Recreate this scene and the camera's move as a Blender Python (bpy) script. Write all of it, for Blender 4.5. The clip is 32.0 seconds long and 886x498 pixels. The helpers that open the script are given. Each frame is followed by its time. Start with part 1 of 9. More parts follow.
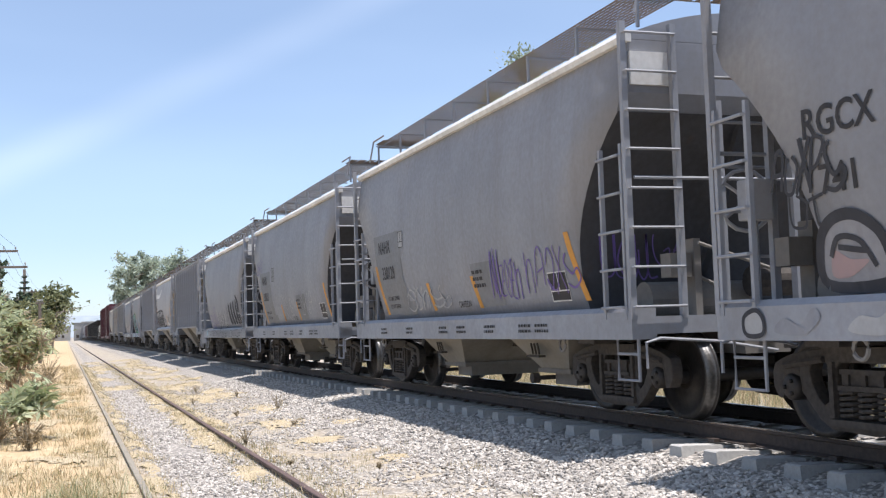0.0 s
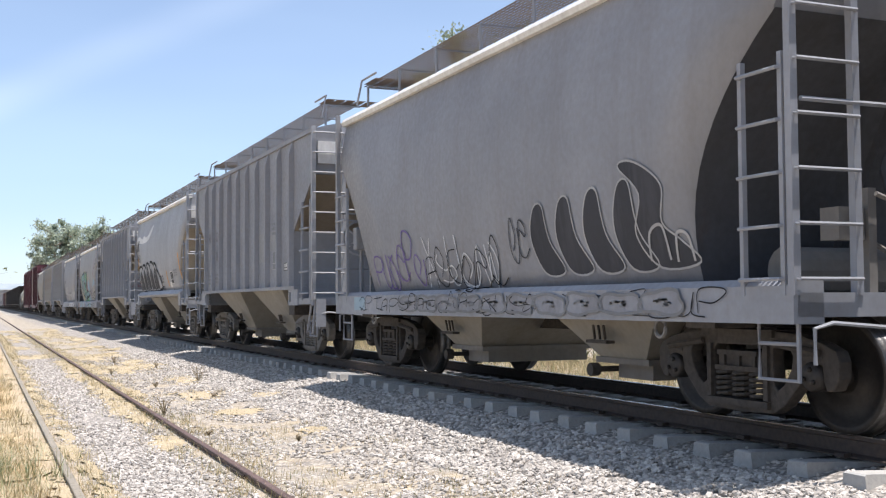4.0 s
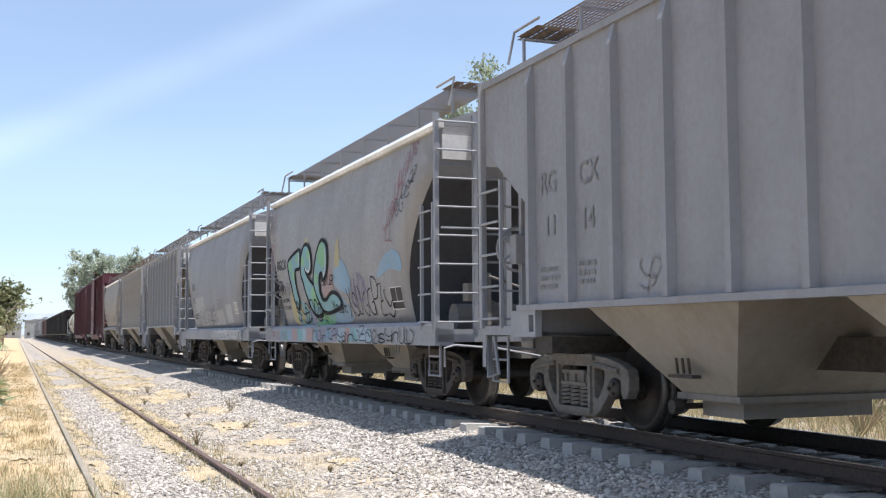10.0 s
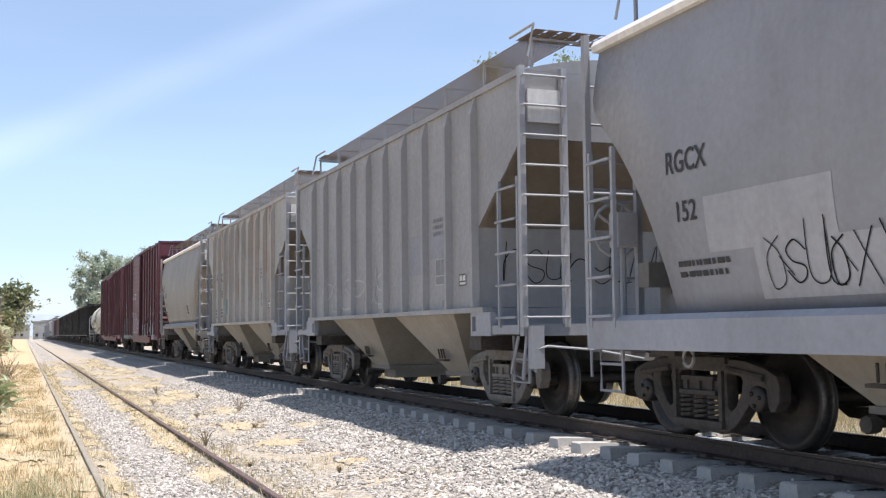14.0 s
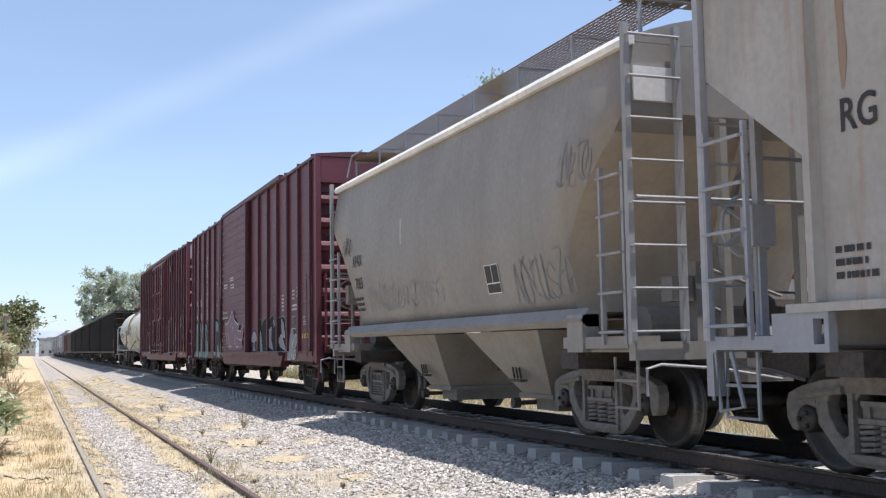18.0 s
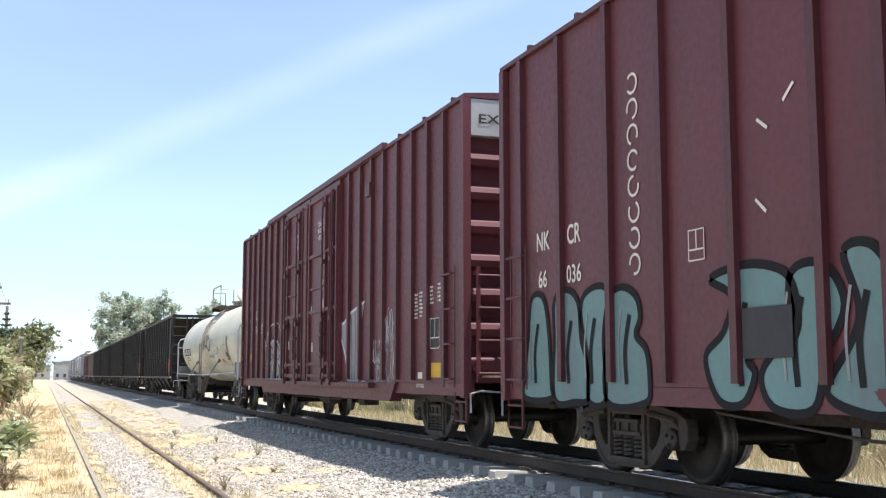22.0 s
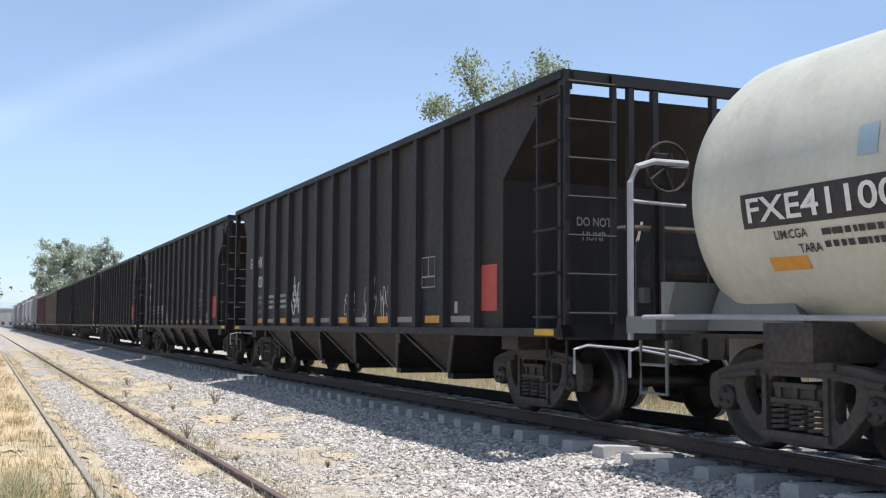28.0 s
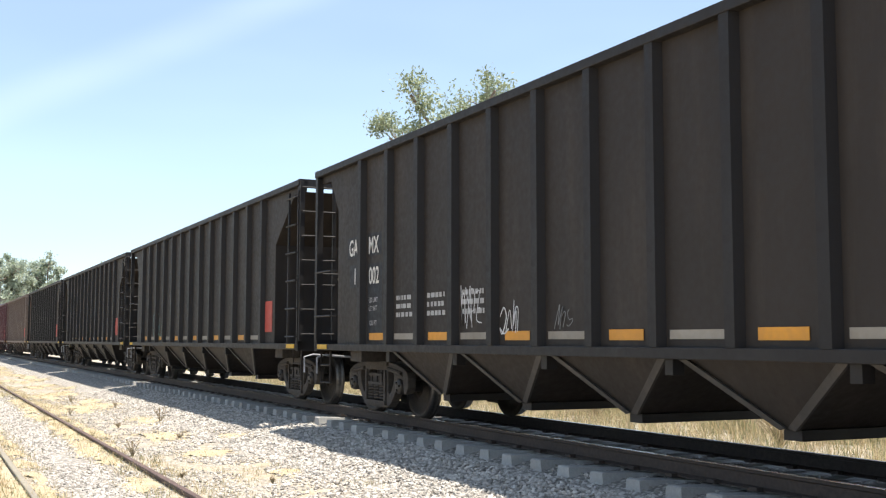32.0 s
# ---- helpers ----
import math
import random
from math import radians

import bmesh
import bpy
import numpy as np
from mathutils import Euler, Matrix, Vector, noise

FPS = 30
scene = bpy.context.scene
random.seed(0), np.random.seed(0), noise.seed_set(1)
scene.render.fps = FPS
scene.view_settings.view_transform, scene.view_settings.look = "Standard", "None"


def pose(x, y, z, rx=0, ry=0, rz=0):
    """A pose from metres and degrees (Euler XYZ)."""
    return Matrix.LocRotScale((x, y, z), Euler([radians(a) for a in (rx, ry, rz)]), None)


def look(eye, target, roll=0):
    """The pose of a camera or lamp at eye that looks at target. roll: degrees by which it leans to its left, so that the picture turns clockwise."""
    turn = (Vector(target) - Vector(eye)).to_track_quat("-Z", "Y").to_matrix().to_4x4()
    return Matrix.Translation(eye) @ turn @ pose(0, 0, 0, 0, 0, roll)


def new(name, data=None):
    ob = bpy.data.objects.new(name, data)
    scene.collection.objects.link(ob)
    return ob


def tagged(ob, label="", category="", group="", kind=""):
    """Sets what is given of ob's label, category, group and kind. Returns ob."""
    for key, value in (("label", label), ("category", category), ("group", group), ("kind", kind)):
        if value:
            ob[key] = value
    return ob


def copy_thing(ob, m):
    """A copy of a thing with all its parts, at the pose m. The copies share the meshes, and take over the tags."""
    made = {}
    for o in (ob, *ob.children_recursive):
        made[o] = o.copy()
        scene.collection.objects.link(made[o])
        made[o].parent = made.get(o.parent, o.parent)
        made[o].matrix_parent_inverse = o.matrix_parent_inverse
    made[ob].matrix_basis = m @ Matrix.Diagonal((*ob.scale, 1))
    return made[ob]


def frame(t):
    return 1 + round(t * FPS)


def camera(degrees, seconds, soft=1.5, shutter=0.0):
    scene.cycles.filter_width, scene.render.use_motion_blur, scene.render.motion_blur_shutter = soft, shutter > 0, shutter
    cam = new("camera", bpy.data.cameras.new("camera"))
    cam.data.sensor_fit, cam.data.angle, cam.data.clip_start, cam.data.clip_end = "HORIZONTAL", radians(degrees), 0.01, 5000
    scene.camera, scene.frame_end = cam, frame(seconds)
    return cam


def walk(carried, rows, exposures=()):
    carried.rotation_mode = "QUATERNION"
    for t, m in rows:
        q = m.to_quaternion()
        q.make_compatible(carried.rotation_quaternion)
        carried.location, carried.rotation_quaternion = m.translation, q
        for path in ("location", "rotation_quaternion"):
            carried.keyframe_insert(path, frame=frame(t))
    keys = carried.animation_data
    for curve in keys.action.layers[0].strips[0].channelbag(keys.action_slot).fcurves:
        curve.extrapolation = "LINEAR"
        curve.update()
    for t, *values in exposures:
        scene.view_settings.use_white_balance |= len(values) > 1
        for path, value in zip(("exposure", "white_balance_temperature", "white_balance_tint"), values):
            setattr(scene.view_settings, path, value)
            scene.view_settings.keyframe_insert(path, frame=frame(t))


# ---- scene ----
cam = camera(44.3, 32.0, soft=1.25)
PATH = [
    (0, (-0.035, 0.074, 1.689), (0.622, 1.958, 1.827), -1.9),
    (0.5, (-0.053, -0.023, 1.701), (0.626, 1.853, 1.845), -1.7),
    (1, (-0.05, -0.021, 1.703), (0.63, 1.854, 1.85), -1.6),
    (1.5, (-0.056, -0.029, 1.667), (0.641, 1.841, 1.802), -1.3),
    (2, (-0.046, -0.014, 1.648), (0.663, 1.853, 1.755), -1.1),
    (2.5, (-0.029, 0.019, 1.646), (0.688, 1.884, 1.742), -0.9),
    (3, (-0.034, 0.007, 1.645), (0.694, 1.866, 1.751), -1.0),
    (3.5, (-0.04, 0.005, 1.645), (0.728, 1.849, 1.739), -0.3),
    (5.5, (-0.018, 0.012, 1.65), (0.779, 1.842, 1.772), -0.6),
    (6, (-0.011, 0.053, 1.634), (0.793, 1.88, 1.759), -0.6),
    (6.5, (-0.003, 0.069, 1.631), (0.812, 1.891, 1.755), -0.5),
    (7, (-0.018, 0.025, 1.633), (0.793, 1.848, 1.76), -0.1),
    (7.5, (-0.025, -0.005, 1.639), (0.785, 1.818, 1.778), -0.4),
    (8, (-0.031, -0.043, 1.65), (0.781, 1.779, 1.806), -0.5),
    (8.5, (-0.043, -0.047, 1.653), (0.736, 1.787, 1.826), -0.6),
    (9, (-0.042, -0.064, 1.664), (0.716, 1.78, 1.822), -0.6),
    (9.5, (-0.056, -0.052, 1.667), (0.681, 1.8, 1.825), -0.3),
    (10, (-0.051, -0.007, 1.661), (0.677, 1.85, 1.813), -0.3),
    (10.5, (-0.059, -0.036, 1.667), (0.67, 1.82, 1.816), -0.6),
    (11, (-0.056, -0.047, 1.668), (0.683, 1.806, 1.813), -0.8),
    (11.5, (-0.052, -0.03, 1.67), (0.689, 1.822, 1.814), -0.6),
    (12, (-0.039, 0.018, 1.652), (0.704, 1.87, 1.798), -0.5),
    (12.5, (-0.038, 0.007, 1.661), (0.708, 1.857, 1.809), -0.5),
    (13, (-0.052, -0.03, 1.666), (0.693, 1.82, 1.813), -0.6),
    (13.5, (-0.054, -0.057, 1.678), (0.686, 1.796, 1.821), -0.6),
    (14, (-0.058, -0.007, 1.67), (0.658, 1.854, 1.82), -0.6),
    (14.5, (-0.047, 0.049, 1.668), (0.661, 1.912, 1.833), -0.6),
    (16.5, (-0.066, 0.006, 1.661), (0.64, 1.868, 1.843), 0.0),
    (17, (-0.072, -0.054, 1.672), (0.633, 1.808, 1.859), 0.1),
    (17.5, (-0.076, -0.097, 1.684), (0.633, 1.765, 1.861), -0.5),
    (18, (-0.068, -0.145, 1.693), (0.639, 1.718, 1.87), -0.9),
    (18.5, (-0.075, -0.155, 1.687), (0.636, 1.705, 1.869), -0.7),
    (19, (-0.066, -0.127, 1.693), (0.648, 1.731, 1.887), -1.0),
    (19.5, (-0.065, -0.167, 1.694), (0.651, 1.69, 1.891), -0.6),
    (20, (-0.068, -0.166, 1.694), (0.645, 1.693, 1.889), -0.5),
    (20.5, (-0.081, -0.106, 1.679), (0.61, 1.76, 1.877), -0.2),
    (21, (-0.063, -0.023, 1.685), (0.614, 1.848, 1.883), -0.3),
    (21.5, (-0.086, 0.018, 1.678), (0.59, 1.889, 1.895), 0.1),
    (22, (-0.072, 0.015, 1.689), (0.607, 1.882, 1.92), -0.0),
    (22.5, (-0.071, -0.006, 1.695), (0.607, 1.859, 1.939), -0.2),
    (23, (-0.096, -0.001, 1.676), (0.575, 1.868, 1.915), -0.1),
    (23.5, (-0.079, -0.015, 1.686), (0.586, 1.857, 1.917), -0.2),
    (24, (-0.067, -0.014, 1.672), (0.57, 1.872, 1.872), -0.0),
    (24.5, (-0.062, 0.002, 1.7), (0.561, 1.896, 1.862), 0.5),
    (26.5, (-0.367, 0.187, 1.657), (0.454, 2.003, 1.82), 2.4),
    (27, (-0.321, 0.201, 1.669), (0.483, 2.028, 1.796), 1.0),
    (27.5, (-0.322, 0.209, 1.676), (0.471, 2.04, 1.807), 0.7),
    (28, (-0.343, 0.186, 1.671), (0.434, 2.024, 1.813), 0.4),
    (28.5, (-0.362, 0.199, 1.662), (0.42, 2.032, 1.832), 1.2),
    (29, (-0.379, 0.179, 1.67), (0.393, 2.015, 1.852), 1.0),
    (29.5, (-0.381, 0.166, 1.673), (0.384, 2.006, 1.842), 0.5),
    (30, (-0.37, 0.149, 1.678), (0.41, 1.984, 1.836), 0.7),
    (30.5, (-0.346, 0.154, 1.704), (0.455, 1.981, 1.847), 0.8),
    (31, (-0.365, 0.15, 1.699), (0.457, 1.967, 1.853), 0.5),
    (31.5, (-0.383, 0.046, 1.7), (0.444, 1.859, 1.864), 0.2),
    (32, (-0.416, -0.152, 1.712), (0.446, 1.644, 1.88), 0.1),
]
# the clip's camera sets its own exposure and white balance: seconds, stops, kelvin, tint
EXPOSURES = [(0, 0.53, 6220, 14), (2, 0.50, 6260, 14), (3, 0.50, 6290, 14), (3.5, 0.52, 6290, 14), (6, 0.78, 6440, 14), (9, 0.82, 6420, 13), (10, 0.62, 6290, 13), (11, 0.53, 6090, 14), (12, 0.54, 6120, 13), (13, 0.72, 6440, 14), (14.5, 0.58, 6240, 14), (17, 0.53, 6140, 14),
             (18, 0.51, 6120, 14), (19, 0.77, 6390, 14), (20, 0.93, 6540, 13), (21, 0.92, 6490, 12), (22, 0.88, 6420, 10), (23, 0.83, 6340, 10), (24, 0.55, 6240, 9), (24.5, 0.45, 6190, 10), (26.5, 0.32, 6090, 12), (27.5, 0.37, 6090, 12),
             (28, 0.45, 6090, 12), (28.6, 0.69, 6440, 11), (29, 0.85, 6640, 10), (30, 0.87, 6590, 10), (32, 0.92, 6690, 9)]
walk(cam, [(t, look(eye, target, roll)) for t, eye, target, roll in PATH], EXPOSURES)
# train's run along the track, metres, every half second
RUN = [
    -0.00, 3.57, 7.14, 10.71, 14.28, 17.84, 21.41, 24.98, 28.56, 32.15, 35.75, 39.35, 42.97,
    46.59, 50.21, 53.83, 57.45, 61.06, 64.66, 68.24, 71.80, 75.36, 78.89, 82.43, 85.95, 89.46,
    92.96, 96.44, 99.91, 103.35, 106.79, 110.21, 113.63, 117.05, 120.47, 123.89, 127.30, 130.71, 134.11,
    137.51, 140.91, 144.29, 147.66, 151.03, 154.40, 157.76, 161.12, 164.48, 167.85, 171.22, 174.60, 177.99,
    181.38, 184.79, 188.21, 191.63, 195.06, 198.48, 201.91, 205.34, 208.76, 212.19, 215.61, 219.03, 222.46,
]


def run(t):
    k = min(int(t * 2), len(RUN) - 2)
    return RUN[k] + (RUN[k + 1] - RUN[k]) * (t * 2 - k)


# ---------------------------------------------------------------- world and sun
SUN = Vector((0.135, -0.14, 1.0)).normalized()
world = bpy.data.worlds.new("world")
scene.world = world
world.use_nodes = True
nt = world.node_tree
sky = nt.nodes.new("ShaderNodeTexSky")
sky.sky_type, sky.sun_disc = "NISHITA", False
sky.sun_elevation, sky.sun_rotation = math.asin(SUN.z), math.atan2(SUN.x, SUN.y)
sky.air_density, sky.dust_density, sky.ozone_density, sky.altitude = 1.0, 2.2, 2.0, 1800
# thin high cirrus, a soft streak pattern over the whole sky
tc = nt.nodes.new("ShaderNodeTexCoord")
mp = nt.nodes.new("ShaderNodeMapping")
mp.inputs["Rotation"].default_value = (radians(20), radians(-24), radians(35))
mp.inputs["Scale"].default_value = (0.6, 2.0, 3.4)
cn = nt.nodes.new("ShaderNodeTexNoise")
cn.inputs["Scale"].default_value, cn.inputs["Detail"].default_value, cn.inputs["Roughness"].default_value = 1.1, 4, 0.5
cr = nt.nodes.new("ShaderNodeValToRGB")
cr.color_ramp.elements[0].position, cr.color_ramp.elements[1].position = 0.45, 0.75
cr.color_ramp.elements[0].color = (0.13, 0.13, 0.13, 1)
cr.color_ramp.elements[1].color = (0.23, 0.23, 0.23, 1)
mx = nt.nodes.new("ShaderNodeMix")
mx.data_type = "RGBA"
mx.inputs["B"].default_value = (9.0, 11.0, 12.6, 1)
nt.links.new(tc.outputs["Generated"], mp.inputs["Vector"])
nt.links.new(mp.outputs[0], cn.inputs["Vector"])
nt.links.new(cn.outputs[0], cr.inputs[0])
nt.links.new(cr.outputs[0], mx.inputs["Factor"])
nt.links.new(sky.outputs[0], mx.inputs["A"])
# one broad soft streak of cirrus, rising to the right
dt = nt.nodes.new("ShaderNodeVectorMath")
dt.operation = "DOT_PRODUCT"
dt.inputs[1].default_value = (0.457, 0.150, -0.876)
nt.links.new(tc.outputs["Generated"], dt.inputs[0])
ab = nt.nodes.new("ShaderNodeMath")
ab.operation = "ABSOLUTE"
nt.links.new(dt.outputs["Value"], ab.inputs[0])
band = nt.nodes.new("ShaderNodeMapRange")
band.interpolation_type = "SMOOTHSTEP"
nt.links.new(ab.outputs[0], band.inputs[0])
for k, v in enumerate((0.0, 0.026, 1.0, 0.0)):
    band.inputs[k + 1].default_value = v
br = nt.nodes.new("ShaderNodeValToRGB")
br.color_ramp.elements[0].position, br.color_ramp.elements[1].position = 0.33, 0.66
br.color_ramp.elements[1].color = (0.13, 0.13, 0.13, 1)
nt.links.new(cn.outputs[0], br.inputs[0])
bm2 = nt.nodes.new("ShaderNodeMath")
bm2.operation = "MULTIPLY"
nt.links.new(band.outputs[0], bm2.inputs[0])
nt.links.new(br.outputs[0], bm2.inputs[1])
mx2 = nt.nodes.new("ShaderNodeMix")
mx2.data_type = "RGBA"
mx2.inputs["B"].default_value = (9.5, 10.0, 10.6, 1)
nt.links.new(bm2.outputs[0], mx2.inputs["Factor"])
nt.links.new(mx.outputs["Result"], mx2.inputs["A"])
nt.links.new(mx2.outputs["Result"], nt.nodes["Background"].inputs[0])
nt.nodes["Background"].inputs[1].default_value = 0.107
sun = new("sun", bpy.data.lights.new("sun", "SUN"))
sun.data.energy, sun.data.angle, sun.data.color = 5.0, radians(0.6), (1.0, 0.95, 0.88)
sun.matrix_world = look(SUN * 60, (0, 0, 0))


# ---------------------------------------------------------------- materials
def material(name, rough=0.6, metal=0.0):
    m = bpy.data.materials.new(name)
    m.use_nodes = True
    b = m.node_tree.nodes["Principled BSDF"]
    b.inputs["Roughness"].default_value, b.inputs["Metallic"].default_value = rough, metal
    return m, m.node_tree, b


def noise_node(t, scale, detail=4, stretch=(1, 1, 1), rough=0.55):
    c = t.nodes.new("ShaderNodeTexCoord")
    p = t.nodes.new("ShaderNodeMapping")
    p.inputs["Scale"].default_value = stretch
    n = t.nodes.new("ShaderNodeTexNoise")
    n.inputs["Scale"].default_value, n.inputs["Detail"].default_value, n.inputs["Roughness"].default_value = scale, detail, rough
    t.links.new(c.outputs["Object"], p.inputs["Vector"])
    t.links.new(p.outputs[0], n.inputs["Vector"])
    return n.outputs["Fac"]


def ramp(t, src, a, b, c0=(0, 0, 0), c1=(1, 1, 1)):
    r = t.nodes.new("ShaderNodeValToRGB")
    r.color_ramp.elements[0].position, r.color_ramp.elements[1].position = a, b
    r.color_ramp.elements[0].color, r.color_ramp.elements[1].color = (*c0, 1), (*c1, 1)
    t.links.new(src, r.inputs[0])
    return r.outputs[0]


def blend(t, fac, a, b, mode="MIX"):
    n = t.nodes.new("ShaderNodeMix")
    n.data_type, n.blend_type = "RGBA", mode
    for sock, v in (("Factor", fac), ("A", a), ("B", b)):
        if isinstance(v, (int, float)):
            n.inputs[sock].default_value = v
        elif isinstance(v, tuple):
            n.inputs[sock].default_value = (*v, 1)
        else:
            t.links.new(v, n.inputs[sock])
    return n.outputs["Result"]


def bump(t, b, src, strength=0.3, dist=0.02):
    n = t.nodes.new("ShaderNodeBump")
    n.inputs["Strength"].default_value, n.inputs["Distance"].default_value = strength, dist
    t.links.new(src, n.inputs["Height"])
    t.links.new(n.outputs[0], b.inputs["Normal"])


def paint(name, col, dirt=(0.16, 0.14, 0.12), amount=0.5, rough=0.55, rust=0.0, rustcol=(0.22, 0.09, 0.035), streak=0.12, gloss=0.5):
    """Weathered paint: broad fading, vertical streaks of dirt, fine grain, rust where given."""
    m, t, b = material(name, rough)
    b.inputs["Specular IOR Level"].default_value = gloss
    broad = noise_node(t, 0.7, 3)
    grain = noise_node(t, 14, 5)
    runs = noise_node(t, 3.0, 5, (1.0, 1.0, streak), 0.65)
    c = blend(t, ramp(t, broad, 0.35, 0.7), tuple(v * 0.86 for v in col), tuple(min(1, v * 1.1) for v in col))
    c = blend(t, ramp(t, runs, 0.5, 0.78, (0, 0, 0), (amount,) * 3), c, dirt)
    c = blend(t, ramp(t, grain, 0.3, 0.75, (0, 0, 0), (0.22,) * 3), c, dirt)
    if rust:
        spots = noise_node(t, 2.2, 6, (1.0, 1.0, streak * 1.4), 0.7)
        c = blend(t, ramp(t, spots, 0.62 - 0.15 * rust, 0.70, (0, 0, 0), (min(1, rust),) * 3), c, rustcol)
    t.links.new(c, b.inputs["Base Color"])
    t.links.new(ramp(t, grain, 0.2, 0.8, (rough - 0.1,) * 3, (rough + 0.18,) * 3), b.inputs["Roughness"])
    bump(t, b, broad, 0.12, 0.05)
    return m


def rough_stuff(name, c0, c1, scale=30, rough=0.85, metal=0.0, strength=0.4, dist=0.01, stretch=(1, 1, 1), vary=0.0):
    m, t, b = material(name, rough, metal)
    n = noise_node(t, scale, 6, stretch)
    big = noise_node(t, scale * 0.07, 3)
    c = blend(t, ramp(t, n, 0.3, 0.7), c0, c1)
    c = blend(t, ramp(t, big, 0.35, 0.7, (0, 0, 0), (0.4,) * 3), c, tuple(v * 0.65 for v in c0))
    if vary:
        o = t.nodes.new("ShaderNodeObjectInfo")
        g = t.nodes.new("ShaderNodeNewGeometry")
        a = t.nodes.new("ShaderNodeMath")
        a.operation = "FRACT"
        s = t.nodes.new("ShaderNodeMath")
        t.links.new(o.outputs["Random"], s.inputs[0])
        t.links.new(g.outputs["Random Per Island"], s.inputs[1])
        t.links.new(s.outputs[0], a.inputs[0])
        c = blend(t, vary, c, ramp(t, a.outputs[0], 0, 1, tuple(v * 0.45 for v in c0), tuple(min(1, v * 1.5) for v in c1)))
    t.links.new(c, b.inputs["Base Color"])
    bump(t, b, n, strength, dist)
    return m


GREY = paint("grey_paint", (0.256, 0.264, 0.288), amount=0.35)
# near-black: shade of the end recesses put into the colour, with slight rust
RECESS_SHADE = paint("sooty_slope_paint", (0.058, 0.06, 0.068), dirt=(0.035, 0.032, 0.032), amount=0.6, rough=0.7, rust=0.1)
DUSTY_SLOPE = paint("dusty_slope_paint", (0.43, 0.375, 0.30), dirt=(0.25, 0.20, 0.15), amount=0.4, rough=0.8)
PALE = paint("pale_grey_paint", (0.358, 0.365, 0.384), amount=0.3)
STONE_GREY = paint("stone_grey_paint", (0.29, 0.29, 0.292), amount=0.4)
BEIGE = paint("beige_grey_paint", (0.259, 0.241, 0.216), amount=0.4, rust=0.15)
RUSTY = paint("rust_streaked_paint", (0.37, 0.355, 0.325), amount=0.35, rust=0.62, rustcol=(0.27, 0.12, 0.05), streak=0.06)
WHITE = paint("white_paint", (0.74, 0.73, 0.70), amount=0.3)
SILL = paint("sill_paint", (0.296, 0.308, 0.336), amount=0.3)
HOPPER = paint("dusty_hopper_paint", (0.29, 0.268, 0.23), dirt=(0.16, 0.135, 0.1), amount=0.5, rough=0.8)
DUST = paint("dusty_grey_steel", (0.216, 0.202, 0.184), dirt=(0.12, 0.1, 0.08), amount=0.5, rough=0.85)
MAROON = paint("maroon_paint", (0.102, 0.021, 0.032), dirt=(0.07, 0.03, 0.028), amount=0.45, rough=0.5)
MAROON_DARK = paint("dark_maroon_paint", (0.08, 0.018, 0.027), dirt=(0.05, 0.025, 0.02), amount=0.45, rough=0.5)
BLACK = paint("black_paint", (0.022, 0.018, 0.016), dirt=(0.048, 0.038, 0.031), amount=0.7, rough=0.6, gloss=0.3)
BLACK_RIB = paint("black_rib_paint", (0.014, 0.013, 0.014), dirt=(0.028, 0.024, 0.022), amount=0.5, rough=0.55, gloss=0.3)
HOPPER_FLANGE = paint("worn_black_flange", (0.042, 0.04, 0.038), dirt=(0.12, 0.1, 0.085), amount=0.6, rough=0.6)
BROWN_PAINT = paint("brown_paint", (0.12, 0.085, 0.07), amount=0.4)
CREAM = paint("cream_tank_paint", (0.50, 0.50, 0.42), dirt=(0.24, 0.215, 0.16), amount=0.4, rough=0.45)
TANK_RUST = paint("rusted_tank_saddle", (0.38, 0.34, 0.27), dirt=(0.15, 0.09, 0.06), amount=0.85, rust=0.9, rustcol=(0.19, 0.09, 0.05), streak=0.05)
TANK_BAND = paint("stained_tank_band", (0.44, 0.43, 0.355), dirt=(0.23, 0.18, 0.13), amount=0.6, rust=0.25, streak=0.08)
RUST_RUN = paint("rust_run", (0.265, 0.175, 0.115), dirt=(0.33, 0.30, 0.26), amount=0.95, rough=0.8, streak=0.08)
TANK_GREY = paint("green_grey_paint", (0.15, 0.17, 0.165), amount=0.4)
RED = paint("red_panel", (0.42, 0.045, 0.03), amount=0.3)
YELLOW = paint("yellow_panel", (0.60, 0.36, 0.015), amount=0.2)
ORANGE = paint("orange_panel", (0.62, 0.27, 0.02), amount=0.15)
MARK = paint("dark_lettering", (0.03, 0.03, 0.034), amount=0.2, gloss=0.2)
MARK_WHITE = paint("white_lettering", (0.70, 0.69, 0.66), amount=0.3)
PATCH = paint("grey_patch", (0.185, 0.19, 0.2), amount=0.3)
PATCH_LIGHT = paint("light_patch", (0.40, 0.40, 0.40), amount=0.3)
PATCH_NAVY = paint("blue_black_patch", (0.011, 0.013, 0.018), dirt=(0.02, 0.02, 0.022), amount=0.3, gloss=0.3)
PATCH_BLUE = paint("light_blue_patch", (0.28, 0.39, 0.46), dirt=(0.3, 0.31, 0.33), amount=0.5)
SPRAY_BLACK = paint("black_spray", (0.012, 0.012, 0.015), dirt=(0.05, 0.05, 0.055), amount=0.3, rough=0.7, gloss=0.15)
SPRAY_PURPLE = paint("purple_spray", (0.13, 0.08, 0.30), amount=0.2)
SPRAY_WHITE = paint("white_spray", (0.62, 0.64, 0.66), amount=0.2)
SPRAY_TEAL = paint("teal_spray", (0.10, 0.25, 0.26), amount=0.3)
SPRAY_BLUE = paint("blue_spray", (0.19, 0.33, 0.45), dirt=(0.28, 0.30, 0.33), amount=0.7, streak=0.6)
